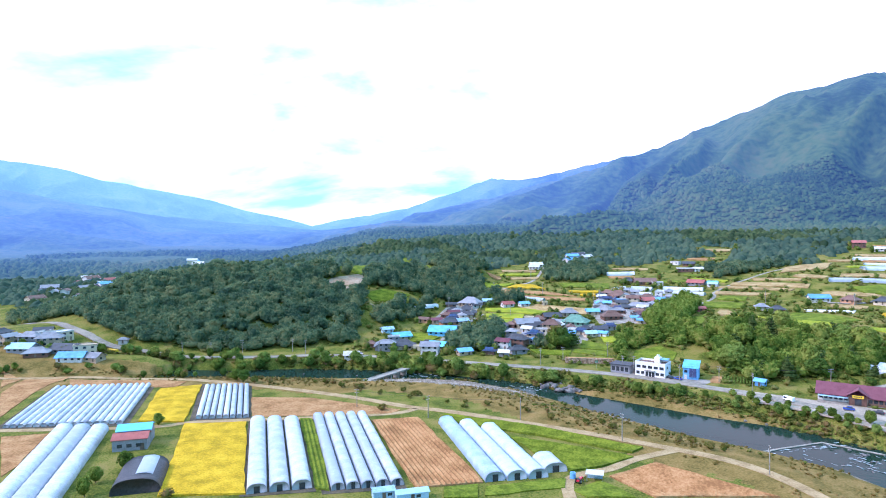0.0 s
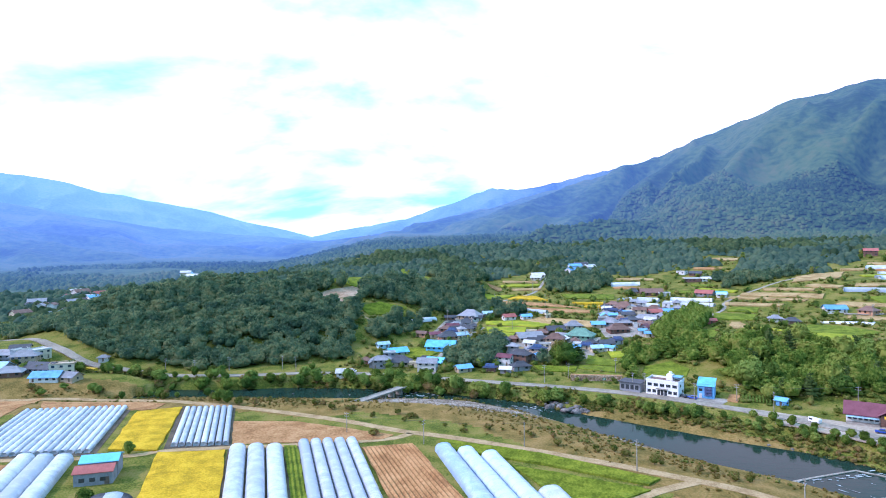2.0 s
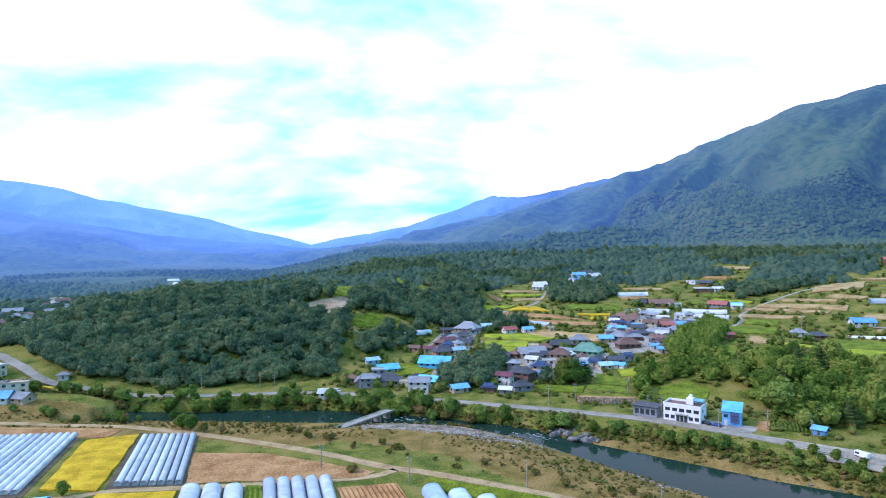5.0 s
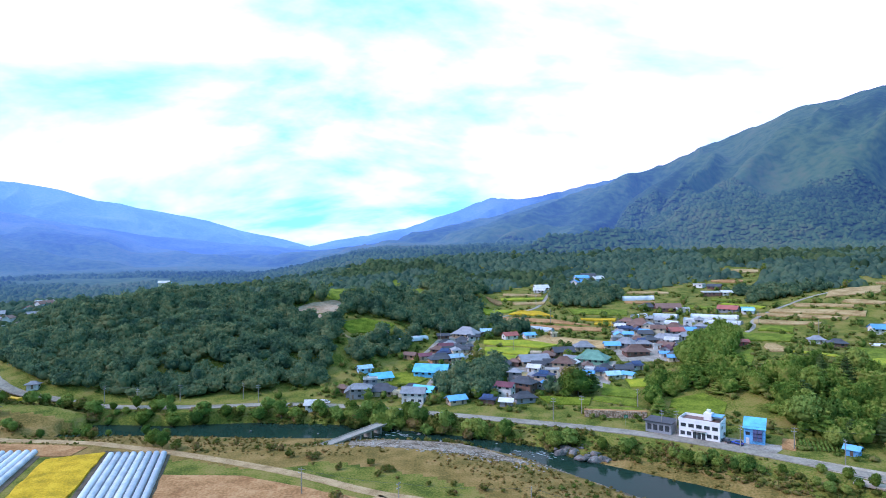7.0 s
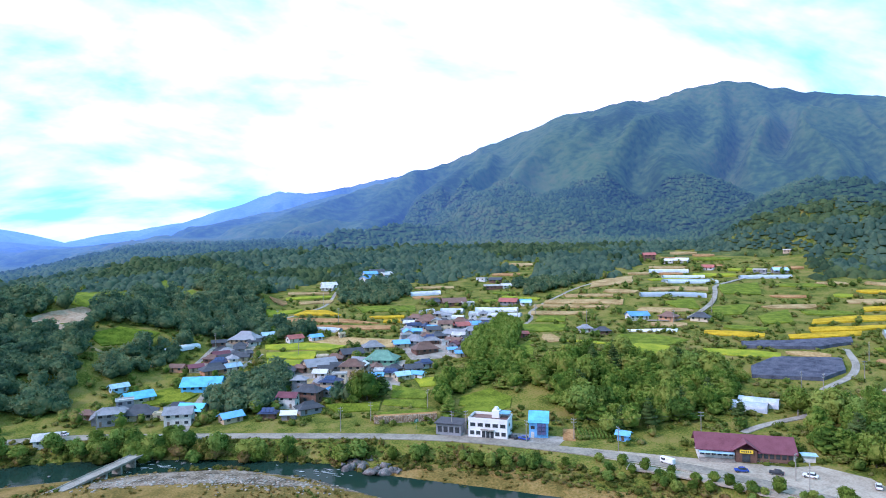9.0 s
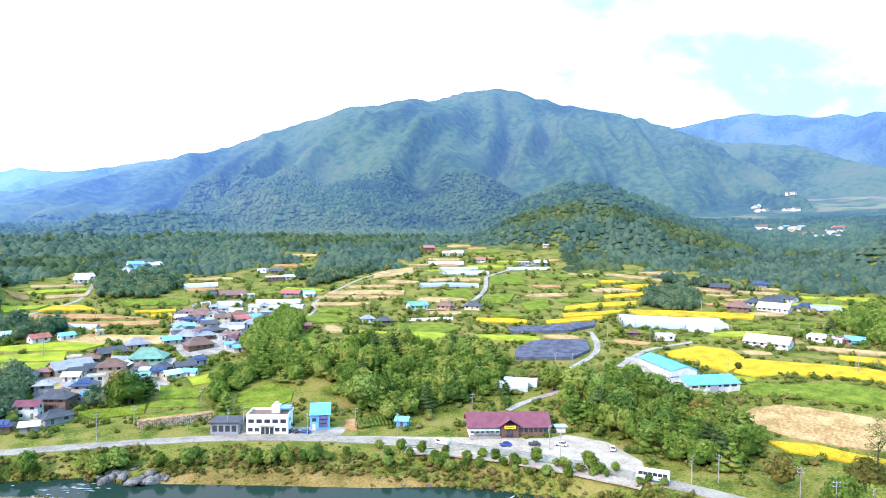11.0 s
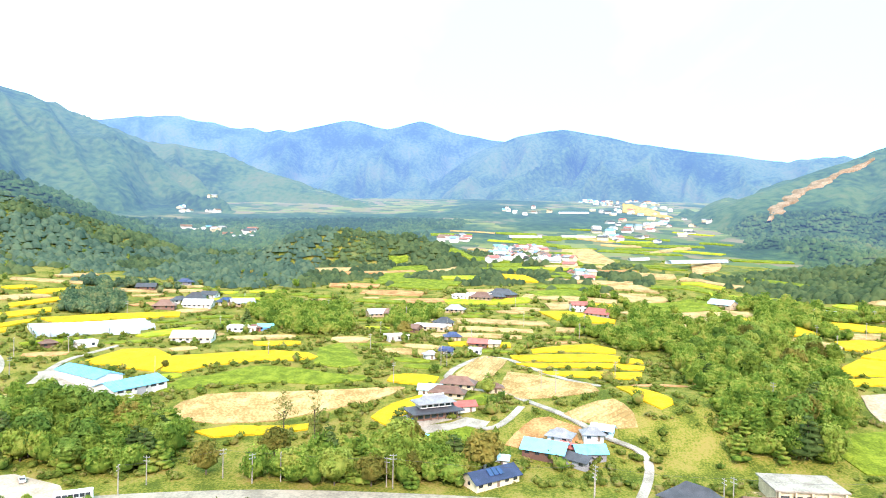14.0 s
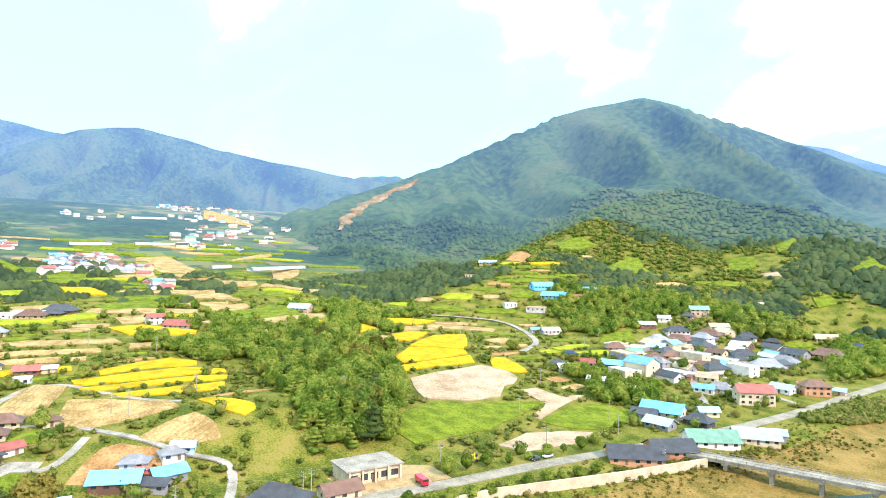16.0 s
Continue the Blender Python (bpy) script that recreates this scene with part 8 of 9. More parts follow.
def car(x, y, turn, mat, words):
    ob = thing("car", x, y, ground_at(x, y) + 0.14, turn, words, "car", "parked cars")
    bm = boxed(-0.85, 0.85, -2.1, 2.1, 0.3, 0.95, bevel=0.14)
    part("body", bm, M[mat], ob)
    bm = boxed(-0.76, 0.76, -1.5, 0.9, 0.93, 1.5)
    for v in bm.verts:
        if v.co.z > 1.2:
            v.co.x *= 0.82
            v.co.y = v.co.y * 0.72 - 0.05
    part("cabin", bm, M["pane"], ob, "dark glass cabin")
    part("roof", boxed(-0.62, 0.62, -1.1, 0.6, 1.49, 1.54), M[mat], ob)
    for sx in (-1, 1):
        for sy in (-1, 1):
            wheel(ob, sx * 0.78, sy * 1.3, 0.32)
        part("headlight", boxed(sx * 0.6 - 0.16, sx * 0.6 + 0.16, 2.06, 2.14, 0.62, 0.8), M["wall_white"], ob)
        part("tail_light", boxed(sx * 0.65 - 0.12, sx * 0.65 + 0.12, -2.14, -2.06, 0.65, 0.82), M["car_red"], ob)


car(169, 252, 60, "car_blue", "dark blue car parked at the restaurant")
car(177, 246, 40, "car_dark", "black car parked at the restaurant")
car(184, 240, 30, "car_white", "white car parked at the restaurant")
car(194, 226, -50, "car_white", "white car parked under the trees")
car(118, 310, 20, "car_dark", "dark car parked beside the white house")
car(121, 307, 35, "car_blue", "dark blue car beside the white house")
car(-20, 371, 60, "car_white", "white car parked beside the valley road")
car(-42, 380, 65, "car_white", "white car standing beside the road")
car(186, -60, 4, "car_dark", "dark car parked along the river road")
car(186, -66, 4, "car_white", "white car parked along the river road")


def bus():
    ob = thing("bus", 182.3, 203.2, ground_at(182.3, 203.2) + 0.3, 27, "white and pale blue coach on the valley road", "bus")
    part("body", boxed(-1.22, 1.22, -4.8, 4.8, 0.4, 3.2, bevel=0.16), M["car_white"], ob)
    part("skirt", boxed(-1.25, 1.25, -4.6, 4.6, 0.45, 1.0), M["roof_sky"], ob, "pale blue lower panel")
    for sx in (-1, 1):
        for k in range(6):
            part("window", boxed(sx * 1.2, sx * 1.26, -4.2 + 1.4 * k, -2.95 + 1.4 * k, 1.7, 2.7), M["pane"], ob)
        for sy in (-2.9, 2.9):
            wheel(ob, sx * 1.05, sy, 0.48)
    part("windscreen", boxed(-1.05, 1.05, 4.76, 4.86, 1.4, 2.8), M["pane"], ob)


bus()


def van(x, y, turn):
    ob = thing("van", x, y, ground_at(x, y) + 0.14, turn, "white van on the parking lot", "van")
    part("body", boxed(-0.9, 0.9, -2.4, 2.4, 0.35, 2.1, bevel=0.15), M["car_white"], ob)
    part("windscreen", boxed(-0.8, 0.8, 2.36, 2.44, 1.2, 1.9), M["pane"], ob)
    for sx in (-1, 1):
        part("window", boxed(sx * 0.88, sx * 0.93, 0.4, 1.9, 1.2, 1.85), M["pane"], ob)
        for sy in (-1.5, 1.5):
            wheel(ob, sx * 0.8, sy, 0.33)


van(153, 267, 20)


def red_truck():
    ob = thing("truck", 187, -12.5, ground_at(187, -12.5) + 0.16, 80, "bright red lorry parked in the yard", "truck")
    part("chassis", boxed(-0.9, 0.9, -3.4, 3.2, 0.55, 0.85), M["dark_steel"], ob)
    part("cab", boxed(-1.1, 1.1, 1.6, 3.4, 0.7, 2.7, bevel=0.14), M["car_red"], ob)
    part("cargo_bed", boxed(-1.15, 1.15, -3.5, 1.4, 0.86, 2.3, bevel=0.06), M["car_red"], ob)
    part("windscreen", boxed(-0.95, 0.95, 3.36, 3.44, 1.7, 2.5), M["pane"], ob)
    for sx in (-1, 1):
        for sy in (-2.2, 2.3):
            wheel(ob, sx * 0.95, sy, 0.46)


red_truck()


def excavator(x, y, turn):
    ob = thing("excavator", x, y, ground_at(x, y) + 0.2, turn, "yellow crawler excavator on bare earth", "excavator")
    for sx in (-1, 1):
        part("crawler", boxed(sx * 0.95 - 0.25, sx * 0.95 + 0.25, -1.6, 1.6, 0, 0.75, bevel=0.2), M["tyre"], ob)
    part("house", boxed(-1.1, 1.1, -1.7, 1.0, 0.85, 1.75, bevel=0.1), M["machine_yellow"], ob)
    part("cab", boxed(-1.05, -0.2, -0.2, 1.2, 1.74, 2.8), M["pane"], ob)
    b = part("boom", boxed(-0.18, 0.18, 0, 3.4, -0.2, 0.2), M["machine_yellow"], ob)
    b.matrix_basis = pose(0.25, 0.8, 1.5, 40, 0, 0)
    s_ = part("stick", boxed(-0.14, 0.14, 0, 2.4, -0.15, 0.15), M["machine_yellow"], ob)
    s_.matrix_basis = pose(0.25, 3.3, 3.6, -55, 0, 0)
    part("bucket", boxed(-0.2, 0.7, 4.4, 5.1, 1.2, 1.9, bevel=0.1), M["dark_steel"], ob)


excavator(196, -40, 60)


def tractor():
    ob = thing("tractor", 43.5, 184.2, 0.15, -40, "small red tractor beside the field shed", "tractor")
    part("bonnet", boxed(-0.4, 0.4, 0.2, 1.7, 0.7, 1.3, bevel=0.08), M["car_red"], ob)
    part("seat", boxed(-0.3, 0.3, -0.7, -0.2, 1.0, 1.35), M["dark_steel"], ob)
    part("body", boxed(-0.45, 0.45, -1.1, 0.3, 0.6, 1.0), M["car_red"], ob)
    for sx in (-1, 1):
        wheel(ob, sx * 0.7, -0.7, 0.65, 0.35)
        wheel(ob, sx * 0.6, 1.2, 0.38, 0.25)
    shed = thing("shed", 48.5, 186, 0, -18, "small open field shed with a white roof", "shed")
    for sx in (-1, 1):
        for sy in (-1, 1):
            part("post", boxed(sx * 2.2 - 0.07, sx * 2.2 + 0.07, sy * 1.6 - 0.07, sy * 1.6 + 0.07, -0.3, 2.3), M["steel"], shed)
    part("roof", boxed(-2.6, 2.6, -2.0, 2.0, 2.31, 2.45), M["roof_white"], shed)
    part("wall", boxed(-2.2, 2.2, 1.5, 1.6, 0, 2.2), M["wall_sky"], shed)
    tank = thing("water_tank", 42.3, 187.6, 0, 0, "round blue plastic water tank", "tank")
    part("drum", cylinder(bmesh.new(), 0.9, 0.85, 0, 1.9, sides=14), M["roof_blue"], tank)
    part("lid", cylinder(bmesh.new(), 0.35, 0.3, 1.9, 2.1, sides=10), M["roof_blue"], tank)


tractor()


def roadside_sheds():
    """Low blue sheds at the south end of the greenhouses."""
    for x, y, w, d in ((-13.5, 176.5, 6, 3.4), (-5.5, 175, 9, 3.2)):
        ob = thing("shed", x, y, 0, 14, "low pale blue farm shed before the greenhouses", "shed", "farm sheds")
        part("wall", boxed(-w / 2, w / 2, -d / 2, d / 2, -0.3, 2.3), M["wall_sky"], ob)
        part("roof", gable_roof(w, d, 2.3, 0.3, 0.6), M["roof_sky"], ob)
        part("door", boxed(-0.5, 0.5, -d / 2 - 0.05, -d / 2 + 0.02, 0, 2.0), M["door"], ob)
        part("window", boxed(1.0, 2.2, -d / 2 - 0.05, -d / 2 + 0.02, 1.0, 1.8), M["pane"], ob)


roadside_sheds()


def yellow_truck():
    ob = thing("truck", -187, 378, ground_at(-187, 378) + 0.25, 70, "yellow lorry standing beside the valley road", "truck")
    part("chassis", boxed(-0.9, 0.9, -3.2, 3.0, 0.55, 0.85), M["dark_steel"], ob)
    part("cab", boxed(-1.1, 1.1, 1.5, 3.2, 0.7, 2.6, bevel=0.14), M["machine_yellow"], ob)
    part("cargo_bed", boxed(-1.15, 1.15, -3.3, 1.3, 0.86, 2.4, bevel=0.06), M["machine_yellow"], ob)
    part("windscreen", boxed(-0.95, 0.95, 3.16, 3.24, 1.6, 2.4), M["pane"], ob)
    for sx in (-1, 1):
        for sy in (-2.1, 2.2):
            wheel(ob, sx * 0.95, sy, 0.46)


yellow_truck()

# ---------------------------------------------------------------- single trees
rnd = random.Random(5)
for x, y in ((229.7, 159.4), (234.1, 149.7)):
    tree("poplar", x, y, 8.2, " above the road")
for x, y, k, s in ((226, 281, "light", 10), (229, 284, "autumn", 9), (205, 176, "autumn", 9), (222, 160, "autumn", 10), (152, 299, "light", 7), (160, 302, "pine", 9), (206, 290, "pine", 8), (288.5, 254.1, "light", 5), (310, 240, "autumn", 4),
                   (420, 240, "pine", 10), (395, 135, "autumn", 9), (352, 70, "light", 6), (185, 300, "broad", 8), (285, 88, "light", 6),
                   (-105, 246, "light", 5), (-112, 236, "bush", 5), (-96, 200, "light", 6), (-100, 190, "light", 5), (-98, 180, "light", 5), (-74, 178, "bush", 4), (-20, 262, "bush", 4),
                   (-92, 314, "broad", 6), (-86, 312, "bush", 5), (-97, 318, "light", 6), (-78, 310, "bush", 4), (330, -170, "light", 8), (284, -178, "autumn", 7), (250, -235, "broad", 8)):
    tree(k, x, y, s, z=None)
# along the embankment track
for _ in range(64):
    t = rnd.random()
    x = -110 + 215 * t
    y = np.interp(x, [-110, -88, -36, 5, 62, 105], [326, 318, 293, 270, 235, 204]) + rnd.uniform(0, 12)
    tree("bush", x, y, rnd.uniform(1.2, 3.6))
# far bank between the water and the road
for _ in range(170):
    t = rnd.uniform(0, 1)
    x = np.interp(t, [0, 0.2, 0.45, 0.6, 0.8, 1], [-170, -60, 20, 98, 158, 182])
    y = np.interp(x, [-170, -109, -60, 0, 40, 71, 98, 125, 155, 172, 183], [372, 366, 370, 352, 334, 318, 300, 278, 248, 222, 194])
    tree(rnd.choice(("broad", "broad", "light", "bush", "light")), x + rnd.uniform(-3, 2), y + rnd.uniform(-4, 3), rnd.uniform(4.0, 8.0) if x < 70 else rnd.uniform(3.0, 6.0) if x < 115 else rnd.uniform(2.0, 3.8))
# trees on the bank below the roadside hamlet
for _ in range(70):
    x = rnd.uniform(-330, -112)
    tree(rnd.choice(("broad", "broad", "light", "bush")), x, np.interp(x, [-330, -250, -181, -109], [372, 376, 378, 373]) + rnd.uniform(-7, 3), rnd.uniform(3.0, 6.5))
for _ in range(44):
    x = rnd.uniform(-320, -100)
    tree(rnd.choice(("broad", "light", "bush", "bush")), x, np.interp(x, [-330, -250, -181, -109], [338, 340, 344, 343]) + rnd.uniform(-5, 3), rnd.uniform(2.5, 5.0))
# kerbside planting of the parking lot, and along the river wall
for k in range(11):
    x, y = 134 + 4.6 * k, 278 - 6.3 * k
    tree("light", x + rnd.uniform(-1, 1), y + rnd.uniform(-1, 1), rnd.uniform(3, 5))
for k in range(9):
    tree("light", 190 - 0.5 * k + rnd.uniform(-1, 1), -24 - 8.5 * k, rnd.uniform(3, 5.5))
for k in range(12):
    tree("light", 174 - 0.6 * k, 8 - 7.2 * k, rnd.uniform(4, 6))
# ---------------------------------------------------------------- woods
WOODS = []


def wood(*ring):
    WOODS.append(ring)


wood((148, 364), (167.5, 363.1), (196.2, 363.2), (224.8, 340.4), (239.8, 322.8), (206, 295), (193, 297), (162, 299), (149, 316), (148, 335))
wood((243, 288), (252, 280), (257, 262), (257, 240), (255, 222), (239, 205), (235, 195), (209, 190), (200, 209), (204, 228), (206, 257))
wood((203, 168), (222, 140), (238, 116), (230, 98), (220, 88), (202, 100), (198, 150))
wood((363, -20), (435, -62), (386, -86), (364, -101), (297, -67), (238, -39), (219, -33), (218, -8), (224, 12), (252, 6), (330, -4))
wood((39.8, 441.0), (48, 420), (47, 394), (36, 399))
wood((62, 378), (83.7, 415.4), (98, 403), (93, 381), (79, 364), (62, 369))
wood((114, 386), (129.4, 393.5), (135, 382), (110, 346), (101, 344))
wood((403.2, -274.6), (393.9, -314.2), (386.0, -355.8), (343.6, -436.7), (317.8, -395.0), (341.7, -326.8), (333.4, -258.0), (365.2, -253.1))
wood((299.9, -362.3), (291.9, -423.6), (264.6, -413.5), (272.2, -356.9))
wood((262.4, -446.8), (237.9, -474.1), (189, -351), (202, -307))
wood((417.7, 363.6), (465.5, 386.1), (504.3, 377.2), (453.6, 337.6), (412.9, 328.5))
wood((450, 249), (501, 258), (535, 246), (450, 222), (414, 222))
wood((426, 228), (476, 220), (510, 191), (404, 169), (390, 197))
wood((440, 152), (497, 145), (494, 118), (458, 116), (419, 137))
wood((-26.9, 524.7), (-7.0, 573.4), (20.8, 582.1), (3.5, 529.8))
wood((12, 404), (28, 435), (45, 421), (41, 387), (32, 377), (15, 379))
wood((688.1, -32.9), (789.0, -73.5), (752.5, -96.1), (655, -90), (611, -65))
wood((663, -122), (723.7, -228.1), (862.3, -473.3), (510.1, -236.8), (576, -161))
wood((457, 257), (503, 251), (490, 216), (459, 208))
wood((651, 313), (717.6, 273.9), (712.3, 202.5), (645, 197), (574, 253))


def standards(polygon, count, seed):
    """Single taller trees that stand out of a wood."""
    rng = random.Random(seed)
    xs, ys = [p[0] for p in polygon], [p[1] for p in polygon]
    left = count
    for _ in range(count * 12):
        x, y = rng.uniform(min(xs), max(xs)), rng.uniform(min(ys), max(ys))
        if left and inside_polygon(np.array([x]), np.array([y]), polygon)[0] and is_free(np.array([x]), np.array([y]))[0]:
            tree(rng.choice(("pine", "pine", "light", "broad", "broad", "light", "light", "autumn")), x, y, rng.uniform(9, 13), " rising out of the wood")
            left -= 1


for k, n in ((0, 26), (1, 22), (2, 14), (3, 34), (5, 6), (8, 10)):
    standards(WOODS[k], n, 70 + k)


wood((112.8, 610.3), (140.3, 722.3), (190.9, 740.6), (185.6, 678.0), (174.4, 620.8), (140.7, 589.7))
wood((158.9, 751.6), (187.0, 847.0), (298.1, 789.4), (310.1, 686.9), (253.4, 675.8), (207.6, 658.3), (192.3, 681.5))
wood((264.9, 586.4), (344.1, 701.8), (447.3, 727.0), (413.9, 658.1), (333.3, 581.1), (274.0, 561.2))
wood((114.0, 375.3), (150.9, 404.8), (175.7, 409.9), (150.2, 357.9), (137.8, 357.5), (118.3, 361.7), (107.8, 351.3))
wood((-41.6, 448.2), (-21.1, 483.3), (5.0, 498.5), (-7.0, 463.4), (-32.1, 441.9))
wood((23.5, 740.5), (61.7, 801.0), (67.8, 671.3), (38.0, 591.8), (20.5, 582.2))
# open ground among the woods
CLEARINGS = [((225.4, 498.4), (265.4, 567.3), (296.4, 559.6), (346.1, 569.1), (448.5, 665.6), (512.9, 692.5), (562.1, 562.3), (431.6, 447.9), (464.3, 404.6), (388.4, 352.5), (309.8, 364.9)),
             ((54.4, 672.7), (125.9, 726.5), (111.7, 604.6), (138.9, 582.4), (177.8, 614.8), (150.1, 523.6), (102.5, 502.7), (44.3, 546.2))]
VALLEY = [(300, 60), (520, 20), (760, 10), (1200, -120), (2300, -300)]


def wooded(x, y):
    """Where trees stand close, as a mask."""
    m = np.zeros(len(x), bool)
    for w in WOODS:
        m |= inside_polygon(x, y, w)
    s = base_height(x, y)[1]
    hill = crest_near(x, y, RIDGES[13][0], 6)[0]
    m |= (hill < 118) & (s > 12) & ~((x > -48) & (y < 505))
    for n, reach in ((9, 290), (10, 320), (11, 300), (12, 190), (14, 250), (15, 210)):
        d = crest_near(x, y, RIDGES[n][0], 20)[0]
        patch = fbm(x, y, 80, 3, 300 + n)
        m |= (d < reach * (0.85 + 0.25 * patch)) & ((n != 11) | (patch > 0.06))
    patch = fbm(x, y, 130, 4, 17)
    axis = along(x, y, VALLEY)[0]
    m |= (s > 330) & (patch > 0.10 - 0.5 * smooth(500, 1000, s) + 0.75 * smooth(330, 150, axis))
    m |= (x < -150) & (s > 22) & (patch > -0.55 + 0.5 * (s < 60))
    m |= (s > 24) & (patch > 0.40)
    for ring in CLEARINGS:
        m &= ~inside_polygon(x, y, ring)
    return m


def terraces(x0, x1, y0, y1, step, seed, kinds):
    """Narrow terraced plots that follow the slope wherever the land is still open."""
    rng = random.Random(seed)
    px, py = jittered(x0, x1, y0, y1, step, seed)
    free = in_view(px, py, 760) & is_free(px, py) & ~wooded(px, py) & (base_height(px, py)[1] > 14)
    for x, y in zip(px[free], py[free]):
        gx_, gy_ = ground_at(x + 8, y) - ground_at(x - 8, y), ground_at(x, y + 8) - ground_at(x, y - 8)
        a = math.atan2(gy_, gx_) + math.pi / 2 if math.hypot(gx_, gy_) > 0.25 else rng.uniform(-0.4, 0.4)
        u, v = Vector((math.cos(a), math.sin(a))), Vector((-math.sin(a), math.cos(a)))
        w, d, c = rng.uniform(0.5, 0.95) * step, rng.uniform(0.22, 0.38) * step, Vector((x, y))
        ring = [tuple(c + u * w * sx + v * d * sy) for sx, sy in ((-1, -0.6), (-0.4, -1), (0.5, -0.9), (1, -0.5), (0.95, 0.6), (0.3, 1), (-0.5, 0.9), (-1, 0.6))]
        rx, ry = np.array(ring).T
        if is_free(rx, ry).all() and not wooded(rx, ry).any():
            field(rng.choice(kinds), *ring)


terraces(250, 560, -420, 430, 21, 41, ("crop", "crop", "stubble", "paddy", "stubble", "cropdark", "rice"))
terraces(-20, 520, 400, 760, 20, 42, ("crop", "paddy", "stubble", "soil", "soil", "stubble"))
terraces(280, 640, -660, -400, 42, 44, ("crop", "crop", "crop", "paddy", "soil"))
terraces(250, 560, -420, 430, 13, 43, ("crop", "paddy", "stubble", "crop", "soil"))
x, y = jittered(-700, 1200, -900, 1230, 5.0, 1)
keep = in_view(x, y, 590) & is_free(x, y)
x, y = x[keep], y[keep]
keep = wooded(x, y)
x, y = x[keep], y[keep]
r = np.hypot(x - 14, y - 97)
rng = np.random.default_rng(2)
near = r < 400
knoll = (x < 80) & (y > 380)
# knoll and northern woods take the canopy colour that carries the haze
for name, sel, templates, mat, label in (
        ("near_woods", near & ~knoll, STUFF, "forest", "dense mixed woodland of green broadleaf trees"),
        ("knoll_woods", near & knoll, KNOLL_STUFF, "hazed_forest", "dark green wood on the knoll with haze in its colour"),
        ("slope_woods", ~near & ~knoll & (y < 330), MID_STUFF, "forest", "dense green woodland on the lower slopes"),
        ("slope_pines", ~near & ~knoll & (y >= 330), MID_STUFF, "hazed_forest", "woodland on the northern slopes with haze in its colour"),
        ("knoll_back_woods", ~near & knoll, MID_STUFF, "hazed_forest", "dark wood behind the village with haze in its colour")):
    scatter(name, x[sel], y[sel], rng.uniform(6.0, 10.0, sel.sum()) + 1.8 * name.startswith("knoll"), templates, M[mat], label)
x, y = jittered(-900, 900, -800, 1000, 5.6, 3)
r = np.hypot(x - 14, y - 97)
keep = in_view(x, y, 832) & (r > 585) & is_free(x, y)
x, y = x[keep], y[keep]
keep = wooded(x, y)
x, y = x[keep], y[keep]
size = rng.uniform(6.0, 13.0, len(x)) * (0.92 + 0.35 * fbm(x, y, 60, 3, 26))
# northern crowns split off to take the haze-tinted canopy colour
north = (y > 260) & (fbm(x, y, 70, 3, 27) < 0.16)
scatter("hill_woods", x[~north], y[~north], size[~north], FAR_STUFF, M["hill_forest"], "unbroken green forest on the hills")
scatter("pine_hills", x[north], y[north], size[north], FAR_STUFF, M["hill_hazed"], "forest on the northern hills, blue-green with painted haze")
# forest on the mountain sides beyond
x, y = jittered(-1100, 1300, -1200, 1350, 7.0, 23)
r = np.hypot(x - 14, y - 97)
keep = in_view(x, y, 1270) & (r > 826) & is_free(x, y)
x, y = x[keep], y[keep]
axis = along(x, y, VALLEY)[0]
keep = (axis > 260 + 90 * fbm(x, y, 120, 3, 24)) & ((x > -150) | (fbm(x, y, 150, 3, 25) > -0.1))
x, y = x[keep], y[keep]
# these crowns share the far material, so its emitted haze lies on them too
scatter("ridge_woods", x, y, rng.uniform(6.0, 10.5, len(x)), FAR_STUFF, M["far"], "forest on the mountain sides with painted blue haze")

# scrub: hedges on terrace banks, river banks, village gardens
x, y = jittered(-330, 620, -560, 760, 4.0, 5)
r = np.hypot(x - 14, y - 97)
keep = in_view(x, y, 700) & is_free(x, y) & ((r < 430) | (np.random.default_rng(4).random(len(x)) < 0.36))
x, y = x[keep], y[keep]
_, s, dr = base_height(x, y)
n1 = fbm(x, y, 24, 3, 31)
near_bank = (s < 0) & (dr > 19) & (dr < 40) & (n1 > -0.02)
grown = occupied.copy()
for sx, sy in ((1, 0), (-1, 0), (0, 1), (0, -1), (1, 1), (-1, -1)):
    grown |= np.roll(np.roll(occupied, sx, 0), sy, 1)
edge = grown[((x - OCC_X) / 4).astype(int), ((y - OCC_Y) / 4).astype(int)]
slopes = (s > 12) & ((n1 > 0.16 - 0.20 * (np.hypot(x - 14, y - 97) < 340)) | (edge & (n1 > -0.55)))
keep = near_bank | slopes
x, y, dr, s = x[keep], y[keep], dr[keep], s[keep]
rng = np.random.default_rng(6)
size = np.where(s < 0, rng.uniform(0.8, 2.2, len(x)), rng.uniform(1.3, 4.6, len(x)))
dark = rng.random(len(x)) < 0.5
scatter("scrub", x[dark], y[dark], size[dark], SCRUB, M["scrub_leaf"], "low green scrub on banks and terrace edges", "scrub")
scatter("thicket", x[~dark], y[~dark], size[~dark], SCRUB, M["thicket_leaf"], "low dark bushes between fields and houses", "scrub")

x, y = jittered(-330, 240, -160, 420, 2.4, 11)
d, side, _ = along(x, y, ROAD)
dr = river_reach(x, y)
keep = in_view(x, y, 520) & (side < 0) & (d > 4.6 + 6.5 * ((x > 72) & (y > 205))) & (d < 24) & (dr > 11.5) & (dr < 34) & (fbm(x, y, 18, 2, 77) > -0.3 - 0.2 * (x < 0))
keep &= ~((np.abs(x + 6) < 9) & (np.abs(y - 352) < 12))
x, y = x[keep], y[keep]
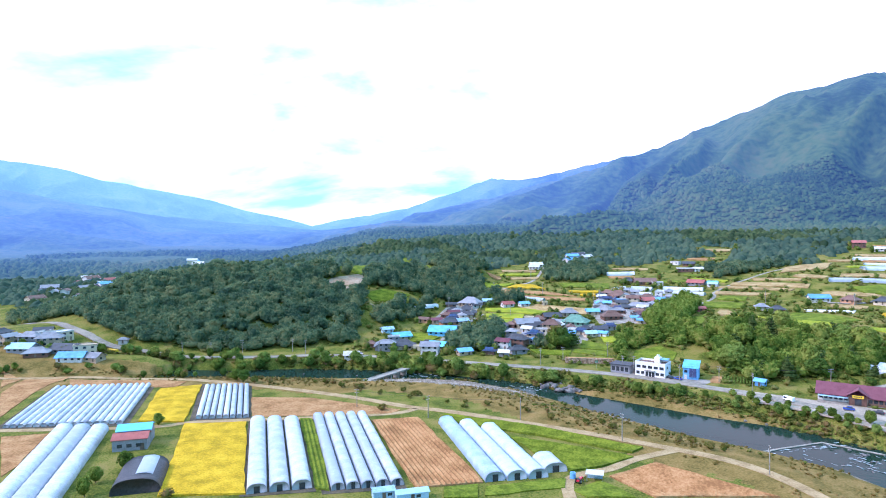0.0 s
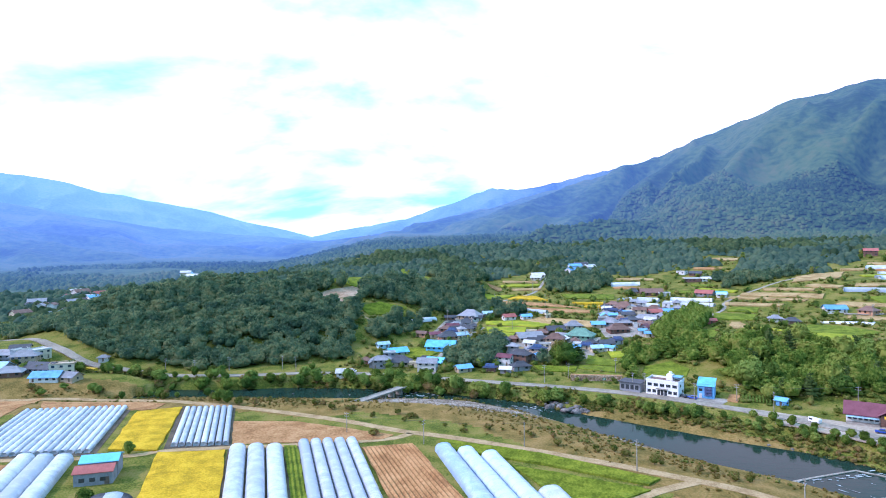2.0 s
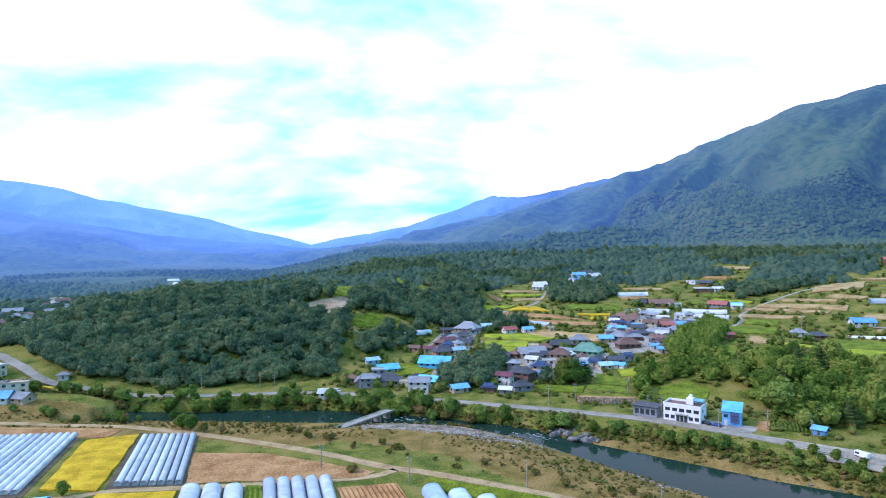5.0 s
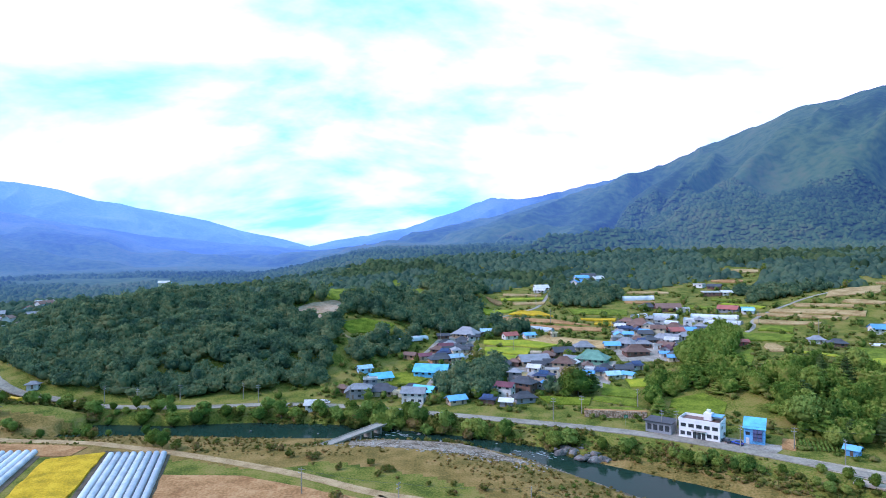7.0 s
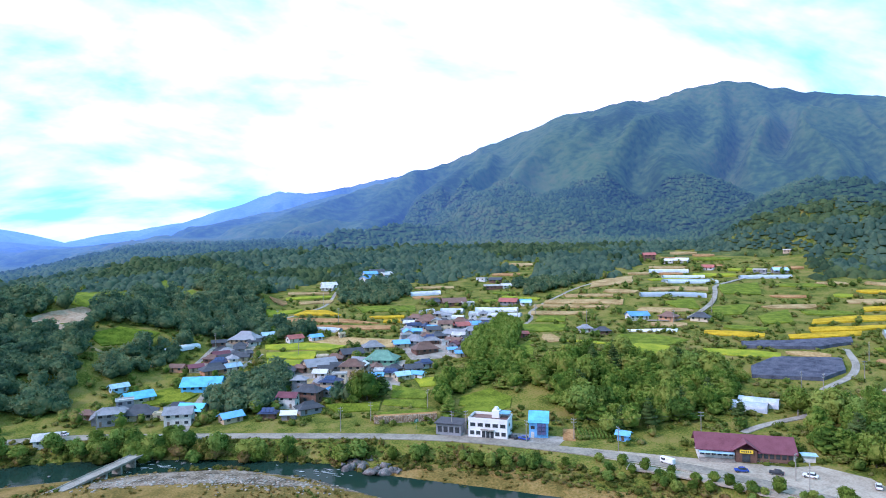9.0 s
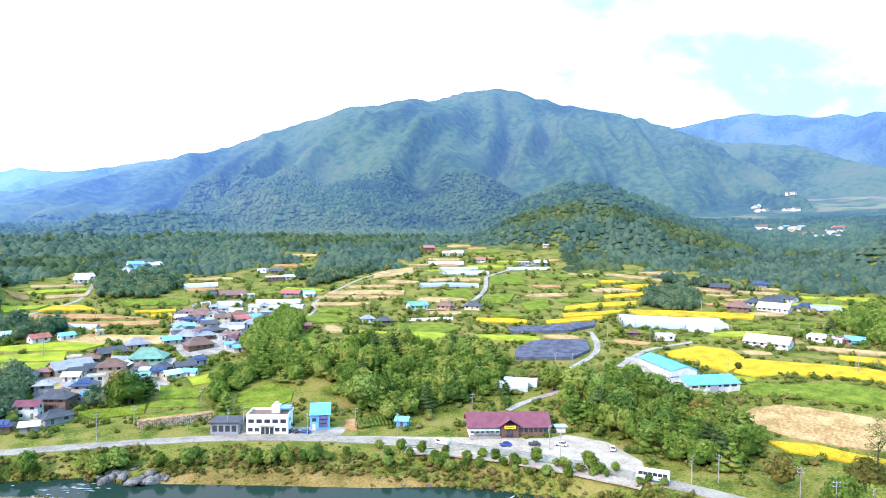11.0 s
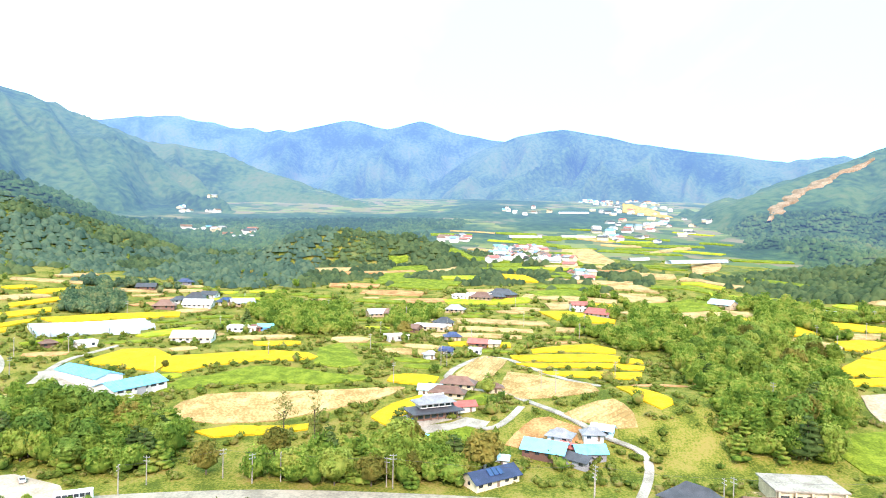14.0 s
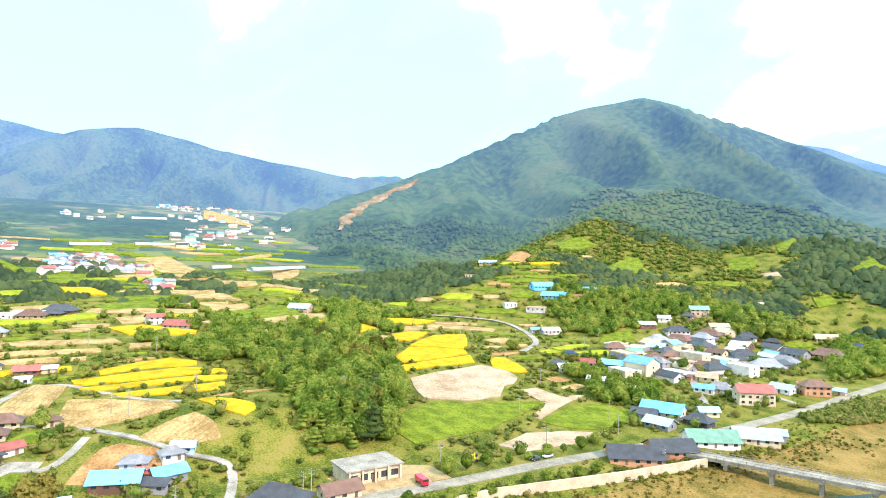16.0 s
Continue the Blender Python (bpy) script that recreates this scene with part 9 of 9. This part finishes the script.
scatter("bank_bushes", x, y, np.random.default_rng(12).uniform(0.9, 3.6, len(x)), SCRUB, M["bank_leaf"], "dense green bushes on the far river bank", "bushes")

# dry tufts and weeds on the open flat along the near bank
x, y = jittered(-200, 240, -200, 350, 2.5, 61)
dr = river_reach(x, y)
s = base_height(x, y)[1]
keep = in_view(x, y, 420) & (s < 0) & (dr > 11) & (dr < 52) & is_free(x, y) & (fbm(x, y, 15, 3, 62) > -0.12)
x, y = x[keep], y[keep]
M["dry_weed"] = material("dry_weeds", [(0.120, 0.106, 0.022), (0.200, 0.150, 0.036), (0.270, 0.176, 0.060)], 9, 0.95, bump=0.2, through=0.35, spread=0.2, specular=0.08)
scatter("flat_weeds", x, y, np.random.default_rng(63).uniform(0.5, 1.5, len(x)), SCRUB, M["dry_weed"], "brown-olive tufts of weeds on the river flat", "weeds")

# tall rough bushes beside the lower village road
x, y = jittered(100, 320, -420, -180, 2.6, 57)
keep = inside_polygon(x, y, ((179.4, -223.5), (180.0, -242.7), (172.3, -264.8), (160.7, -279.4), (143.6, -235.7), (151.3, -213.9), (161.1, -204.2), (170.5, -207.9))) & is_free(x, y)
x, y = x[keep], y[keep]
scatter("roadside_bushes", x, y, np.random.default_rng(58).uniform(3.6, 6.5, len(x)), SCRUB, M["scrub_leaf"], "rough yellow-green bushes beside the village road", "bushes")

# bamboo grove above the village
x, y = jittered(130, 215, 395, 500, 2.6, 51)
keep = inside_polygon(x, y, ((142.4, 420.7), (141.9, 401.4), (163.3, 402.2), (194.5, 454.6), (196.9, 481.5), (161.7, 448.8)))
x, y = x[keep], y[keep]
M["bamboo"] = material("bamboo_leaves", [(0.10, 0.17, 0.022), (0.17, 0.25, 0.035), (0.25, 0.32, 0.06)], 5, 0.9, bump=0.4, detail=3, fine=8, through=0.45, spread=0.18, specular=0.08)
scatter("bamboo_grove", x, y, np.random.default_rng(52).uniform(4.5, 7, len(x)), [v_f for v_f in (dome_crown(90 + s, 1, 5, 9, 1.7, 0.07, 14) for s in range(4))], M["bamboo"], "dense bright green bamboo grove", "bamboo")

# orchard and scrub on the open southern slope
x, y = jittered(280, 800, -830, -330, 4.6, 53)
keep = in_view(x, y, 826) & is_free(x, y)
x, y = x[keep], y[keep]
keep = (crest_near(x, y, RIDGES[11][0], 20)[0] < 420) & ~wooded(x, y) & (fbm(x, y, 30, 3, 54) > -0.22)
x, y = x[keep], y[keep]
scatter("slope_scrub", x, y, np.random.default_rng(55).uniform(2.6, 8.0, len(x)), SCRUB, M["leaf_mixed"], "yellow-green orchard bushes and scrub on the slope", "scrub")

# garden trees between the houses, and lone trees on terrace banks
x, y = jittered(-330, 700, -560, 800, 6.5, 8)
keep = in_view(x, y, 760) & is_free(x, y)
x, y = x[keep], y[keep]
s = base_height(x, y)[1]
near_house = np.zeros(len(x), bool)
for hx, hy, hw in garden:
    near_house |= np.hypot(x - hx, y - hy) < hw * 0.6 + 9
pickn = np.random.default_rng(9).random(len(x))
edge = grown[((x - OCC_X) / 4).astype(int), ((y - OCC_Y) / 4).astype(int)]
keep = (s > 8) & ((near_house & (pickn < 0.42)) | (edge & (pickn < 0.09)) | (pickn < 0.03))
x, y = x[keep], y[keep]
scatter("garden_trees", x, y, np.random.default_rng(10).uniform(3.2, 6.5, len(x)), MID_STUFF, M["leaf_mixed"], "small trees in village gardens and along terraces", "trees")
finish_hamlets()
